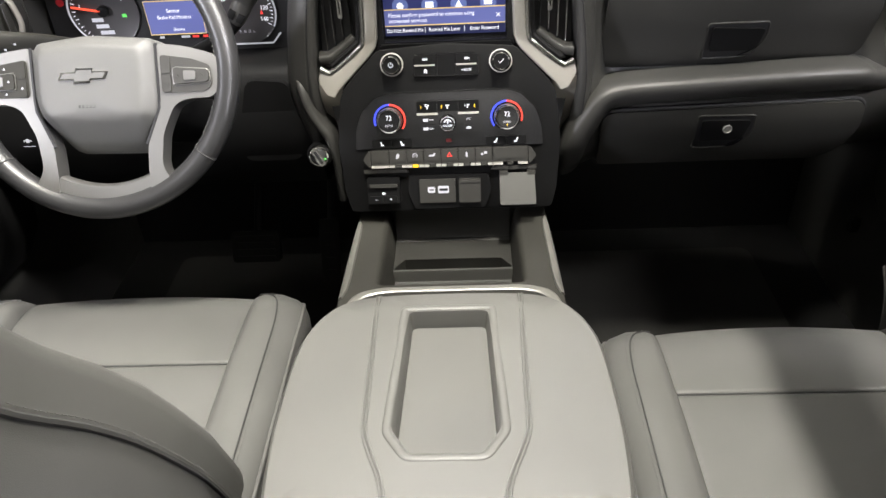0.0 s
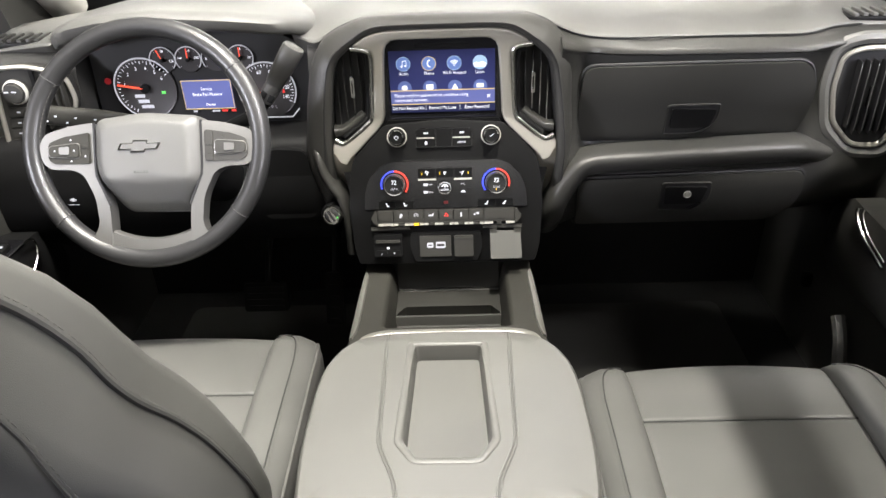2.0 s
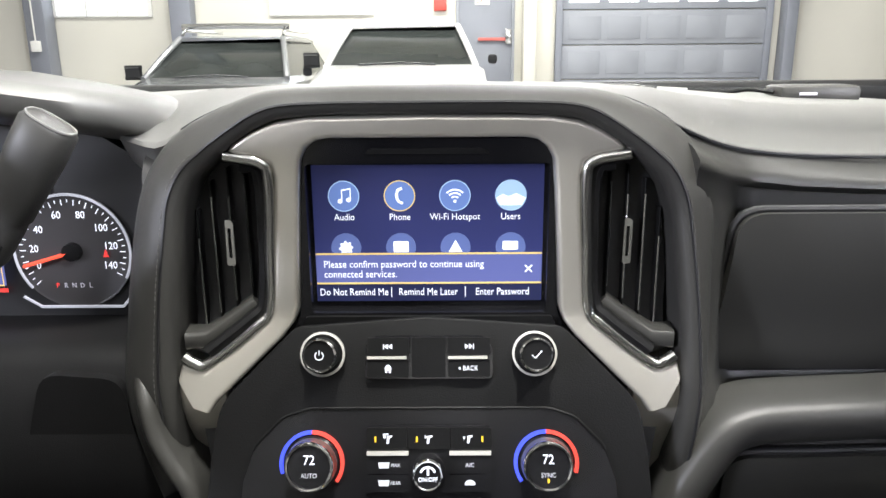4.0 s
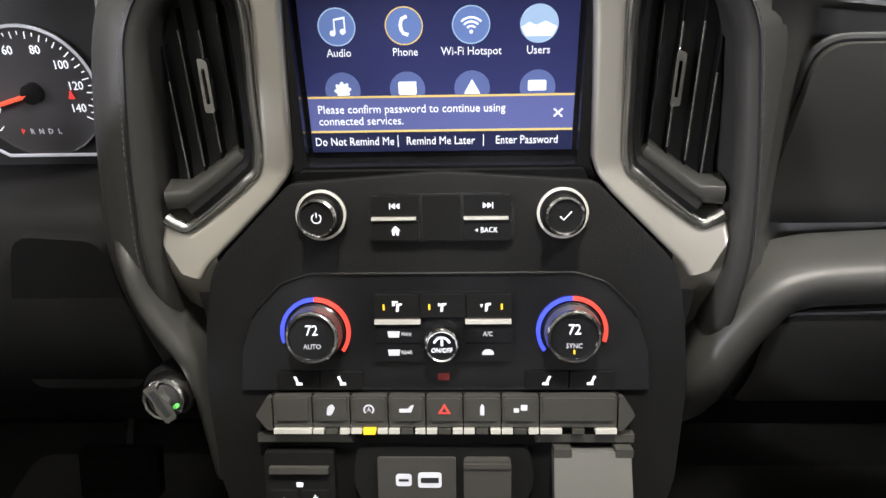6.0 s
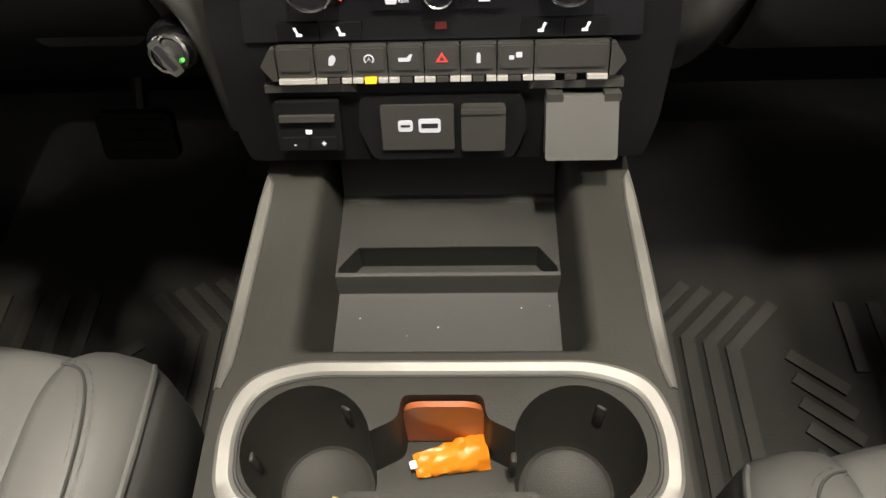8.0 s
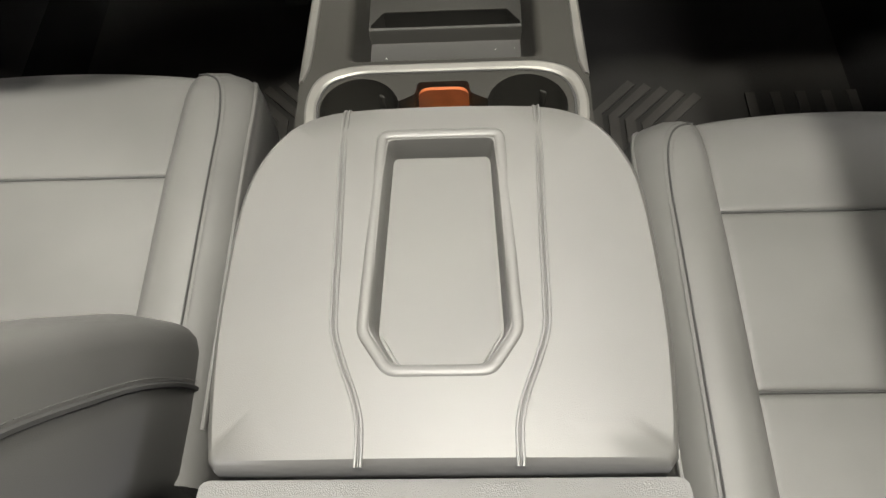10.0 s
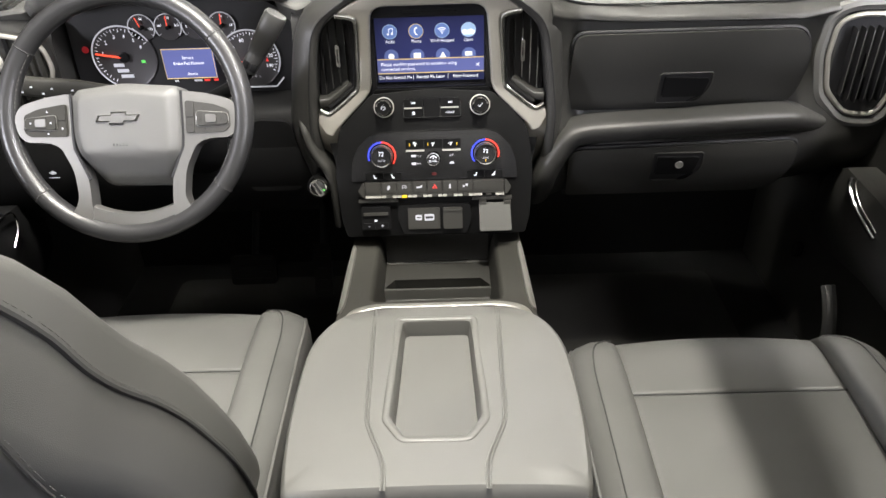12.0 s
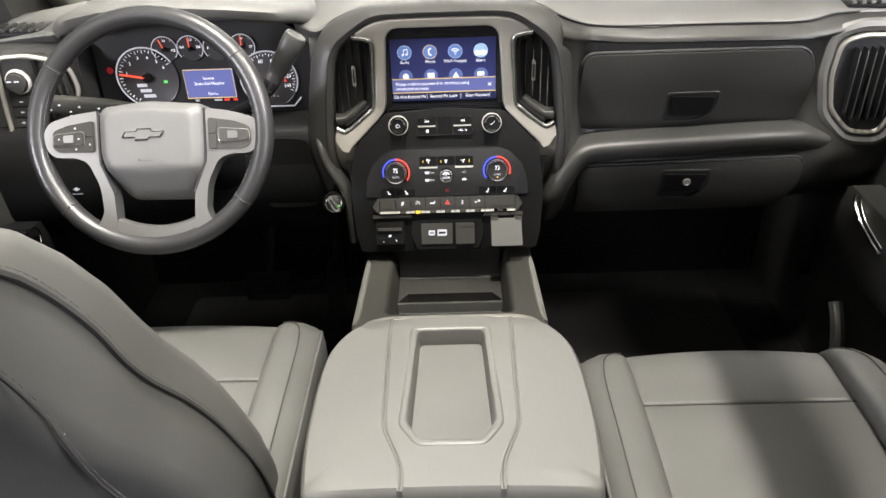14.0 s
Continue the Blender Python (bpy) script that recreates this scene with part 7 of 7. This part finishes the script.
for x0, x1, w_ in ((-3.95, -3.76, 0.0), (-2.60, -2.40, 0.06), (3.17, 3.28, 0.05), (0.72, 0.84, 0.02)):
    single("steel_column", rbox(gx(x0), WY - 0.35 + w_, G0, gx(x1), WY - 0.02, 4.9, 0.02), STEEL if x0 < 0.5 or x0 > 3 else WALLPAINT, "grey painted steel column against the wall", "column", "columns")
gd = thing("garage_door", "grey sectional garage door, closed", "garage door", (gx(2.05), WY, G0))
for k in range(6):
    z0 = G0 + 0.02 + k * 0.52
    dpan = boxpart("door_panel", (gx(1.10), WY - 0.07, z0), (gx(3.04), WY - 0.005, z0 + 0.505), DOORGREY, gd, 0.012)
    for j in range(5):
        xa = gx(1.10) + 0.10 + j * (gx(3.04) - gx(1.10) - 0.1) / 5
        if k == 4:
            part("pane", rbox(xa, WY - 0.076, z0 + 0.10, xa + 0.45, WY - 0.07, z0 + 0.42, 0.004), PANE, dpan)
        else:
            part("raised_field", rbox(xa, WY - 0.080, z0 + 0.08, xa + 0.50, WY - 0.07, z0 + 0.42, 0.008), DOORGREY, dpan)
for x in (1.07, 3.06):
    boxpart("door_track", (gx(x) - 0.05, WY - 0.13, G0), (gx(x) + 0.05, WY - 0.02, 3.2), STEEL, gd)
ed = thing("exit_door", "grey steel exit door with a red sign", "door", (gx(0.37), WY, G0))
boxpart("leaf", (gx(0.12), WY - 0.05, G0 + 0.01), (gx(0.62), WY - 0.005, 2.30), STEEL, ed)
for a, b in (((gx(0.09), WY - 0.07, G0), (gx(0.12), WY - 0.01, 2.36)), ((gx(0.62), WY - 0.07, G0), (gx(0.65), WY - 0.01, 2.36))):
    boxpart("door_jamb", a, b, DOORGREY, ed)
ex = boxpart("exit_sign", (gx(0.27), WY - 0.06, gz(1.80)), (gx(0.41), WY - 0.05, gz(1.87)), WHITEWALL, ed, 0.002, "white sign with red letters")
part("sign_word", words("EXIT", 0.10, frame_at(gx(0.34), WY - 0.061, gz(1.835))), material("sign_red", (0.65, 0.08, 0.06), 0.5), ex)
boxpart("push_bar", (gx(0.30), WY - 0.10, gz(1.47)), (gx(0.60), WY - 0.05, gz(1.50)), material("bar_red", (0.5, 0.12, 0.1), 0.5), ed)
boxpart("lock_case", (gx(0.56), WY - 0.11, gz(1.44)), (gx(0.62), WY - 0.05, gz(1.58)), CHROME, ed)
al = thing("alarm_box", "small red wall box beside the exit door", "alarm box", (gx(-0.06), WY, gz(1.8)))
boxpart("case", (gx(-0.12), WY - 0.08, gz(1.75)), (gx(0.0), WY - 0.01, gz(1.86)), material("alarm_red", (0.55, 0.07, 0.05), 0.4), al)
for x0, x1 in ((-3.74, -2.85), (-1.655, -0.735)):
    wd = thing("wall_window", "bright daylit window high in the wall", "window", (gx(x0), WY, gz(1.72)), "wall windows")
    boxpart("window_frame", (gx(x0) - 0.06, WY - 0.05, gz(1.715)), (gx(x1) + 0.06, WY - 0.002, gz(1.715) + 1.5), WHITEWALL, wd)
    n = 3
    for k in range(n):
        a = gx(x0) + k * (gx(x1) - gx(x0)) / n
        part("pane", rbox(a + 0.02, WY - 0.056, gz(1.735), a + (gx(x1) - gx(x0)) / n - 0.02, WY - 0.05, gz(1.735) + 1.4, 0.003), PANE, wd)
sw = thing("switch_box", "white switch box on the column", "switch box", (gx(-3.9), WY - 0.4, gz(1.4)))
boxpart("case", (gx(-3.90), WY - 0.42, gz(1.40)), (gx(-3.82), WY - 0.34, gz(1.50)), WHITEWALL, sw)
boxpart("conduit", (gx(-3.87), WY - 0.38, gz(1.50)), (gx(-3.86), WY - 0.35, 4.0), WHITEWALL, sw, 0.004)

# ---- parked cars, noses towards the truck ----
CARWHITE = material("white_car_paint", (0.72, 0.72, 0.70), 0.25, vary=0.03, coat=0.6)
CARGREY = material("grey_car_paint", (0.16, 0.165, 0.17), 0.25, vary=0.03, coat=0.6)
CARBLACK = material("black_car_paint", (0.02, 0.021, 0.024), 0.2, vary=0.05, coat=0.6)
CARGLASS = material("tinted_car_glass", (0.03, 0.034, 0.032), 0.08, vary=0.2, spread=3, spec=0.25)
TYRE = material("tyre_rubber", (0.02, 0.02, 0.02), 0.8, bump=0.3, scale=80)


def parked_car(label, cx, cy, half, roofz, paint, roof_rack):
    """A car seen from ahead: bonnet, leaning screen, roof, mirrors, lamps, grille and wheels."""
    car = thing("parked_car", label, "car", (cx, cy, G0), "parked cars")
    g = G0

    def ring(y, zb, zt, hw, top):
        return [(cx - hw, y, zb), (cx - hw, y, zb + (zt - zb) * 0.55), (cx - hw * 0.97, y, zt - 0.06), (cx - hw * top, y, zt), (cx + hw * top, y, zt), (cx + hw * 0.97, y, zt - 0.06), (cx + hw, y, zb + (zt - zb) * 0.55), (cx + hw, y, zb)]

    belt = roofz - 0.45
    part("body", loft([ring(cy - 0.02, g + 0.28, belt - 0.28, half * 0.86, 0.8), ring(cy + 0.12, g + 0.2, belt - 0.20, half * 0.96, 0.85), ring(cy + 0.6, g + 0.2, belt - 0.10, half, 0.85), ring(cy + 1.15, g + 0.2, belt, half, 0.88), ring(cy + 4.3, g + 0.2, belt, half, 0.9), ring(cy + 4.6, g + 0.3, belt - 0.1, half * 0.95, 0.9)]), paint, car, "painted body", 40)

    a, b = half * 0.86, half * 0.66
    bm = bmesh.new()
    pts = [[(cx - a, cy + 1.10, belt - 0.02), (cx + a, cy + 1.10, belt - 0.02), (cx + a, cy + 4.2, belt - 0.02), (cx - a, cy + 4.2, belt - 0.02)], [(cx - b, cy + 1.85, roofz - 0.05), (cx + b, cy + 1.85, roofz - 0.05), (cx + b, cy + 3.8, roofz - 0.05), (cx - b, cy + 3.8, roofz - 0.05)]]
    part("glasshouse", loft(pts), CARGLASS, car, "tinted glass")
    part("roof", loft([ring(cy + 1.80, roofz - 0.06, roofz - 0.02, b + 0.02, 0.9), ring(cy + 2.2, roofz - 0.06, roofz + 0.01, b + 0.04, 0.9), ring(cy + 3.7, roofz - 0.06, roofz, b + 0.03, 0.9)]), paint, car, "", 40)
    for s in (1, -1):
        part("screen_pillar", tube([(cx + s * (a + 0.01), cy + 1.08, belt - 0.02), (cx + s * (a + b) / 2 + s * 0.01, cy + 1.46, (belt + roofz) / 2 - 0.01), (cx + s * (b + 0.01), cy + 1.83, roofz - 0.03)], 0.035, 8), paint, car)
        part("door_mirror", rbox(cx + s * (half + 0.02) - 0.0, cy + 1.25, belt + 0.0, cx + s * (half + 0.12), cy + 1.33, belt + 0.10, 0.03), TYRE, car, "black door mirror")
        part("headlamp", rbox(min(cx + s * half * 0.55, cx + s * half * 0.9), cy - 0.03, belt - 0.42, max(cx + s * half * 0.55, cx + s * half * 0.9), cy + 0.10, belt - 0.30, 0.03), CHROME, car, "clear headlamp")
        wh = part("wheel", lathe([(0.20, -0.11), (0.34, -0.11), (0.35, 0), (0.34, 0.11), (0.20, 0.11)], Matrix.Translation((cx + s * (half - 0.08), cy + 0.85, g + 0.35)) @ Matrix.Rotation(radians(90), 4, "Y")), TYRE, car)
        part("rim", lathe([(0.21, -0.1), (0.21, 0.1), (0, 0.08)], Matrix.Translation((cx + s * (half - 0.08), cy + 0.85, g + 0.35)) @ Matrix.Rotation(radians(90 * s), 4, "Y")), CHROME, wh)
        if roof_rack:
            part("roof_rail", tube([(cx + s * b, cy + 1.9, roofz + 0.01), (cx + s * b, cy + 2.0, roofz + 0.07), (cx + s * b, cy + 3.5, roofz + 0.07)], 0.02, 8), CHROME, car)
    if roof_rack:
        part("cross_bar", tube([(cx - b - 0.05, cy + 2.05, roofz + 0.11), (cx, cy + 2.05, roofz + 0.12), (cx + b + 0.05, cy + 2.05, roofz + 0.11)], 0.035, 8), CHROME, car)
    gr = part("grille", rbox(cx - half * 0.5, cy - 0.05, belt - 0.55, cx + half * 0.5, cy + 0.05, belt - 0.36, 0.02), CARBLACK, car, "black grille")
    for k in range(4):
        part("grille_bar", rbox(cx - half * 0.48, cy - 0.058, belt - 0.53 + k * 0.045, cx + half * 0.48, cy - 0.048, belt - 0.515 + k * 0.045, 0.003), CHROME, gr)
    part("bumper", rbox(cx - half * 0.95, cy - 0.08, g + 0.25, cx + half * 0.95, cy + 0.2, belt - 0.62, 0.05), paint, car)
    part("screen_wiper", tube([(cx - half * 0.5, cy + 1.07, belt), (cx, cy + 1.08, belt + 0.02), (cx + half * 0.4, cy + 1.07, belt)], 0.012, 6), CARBLACK, car)
    return car


parked_car("white car with a tinted screen parked in the garage", -0.49, 7.6, 0.92, 1.70, CARWHITE, False)
parked_car("grey car with a roof rack parked in the garage", -2.52, 7.7, 0.90, 1.58, CARGREY, True)
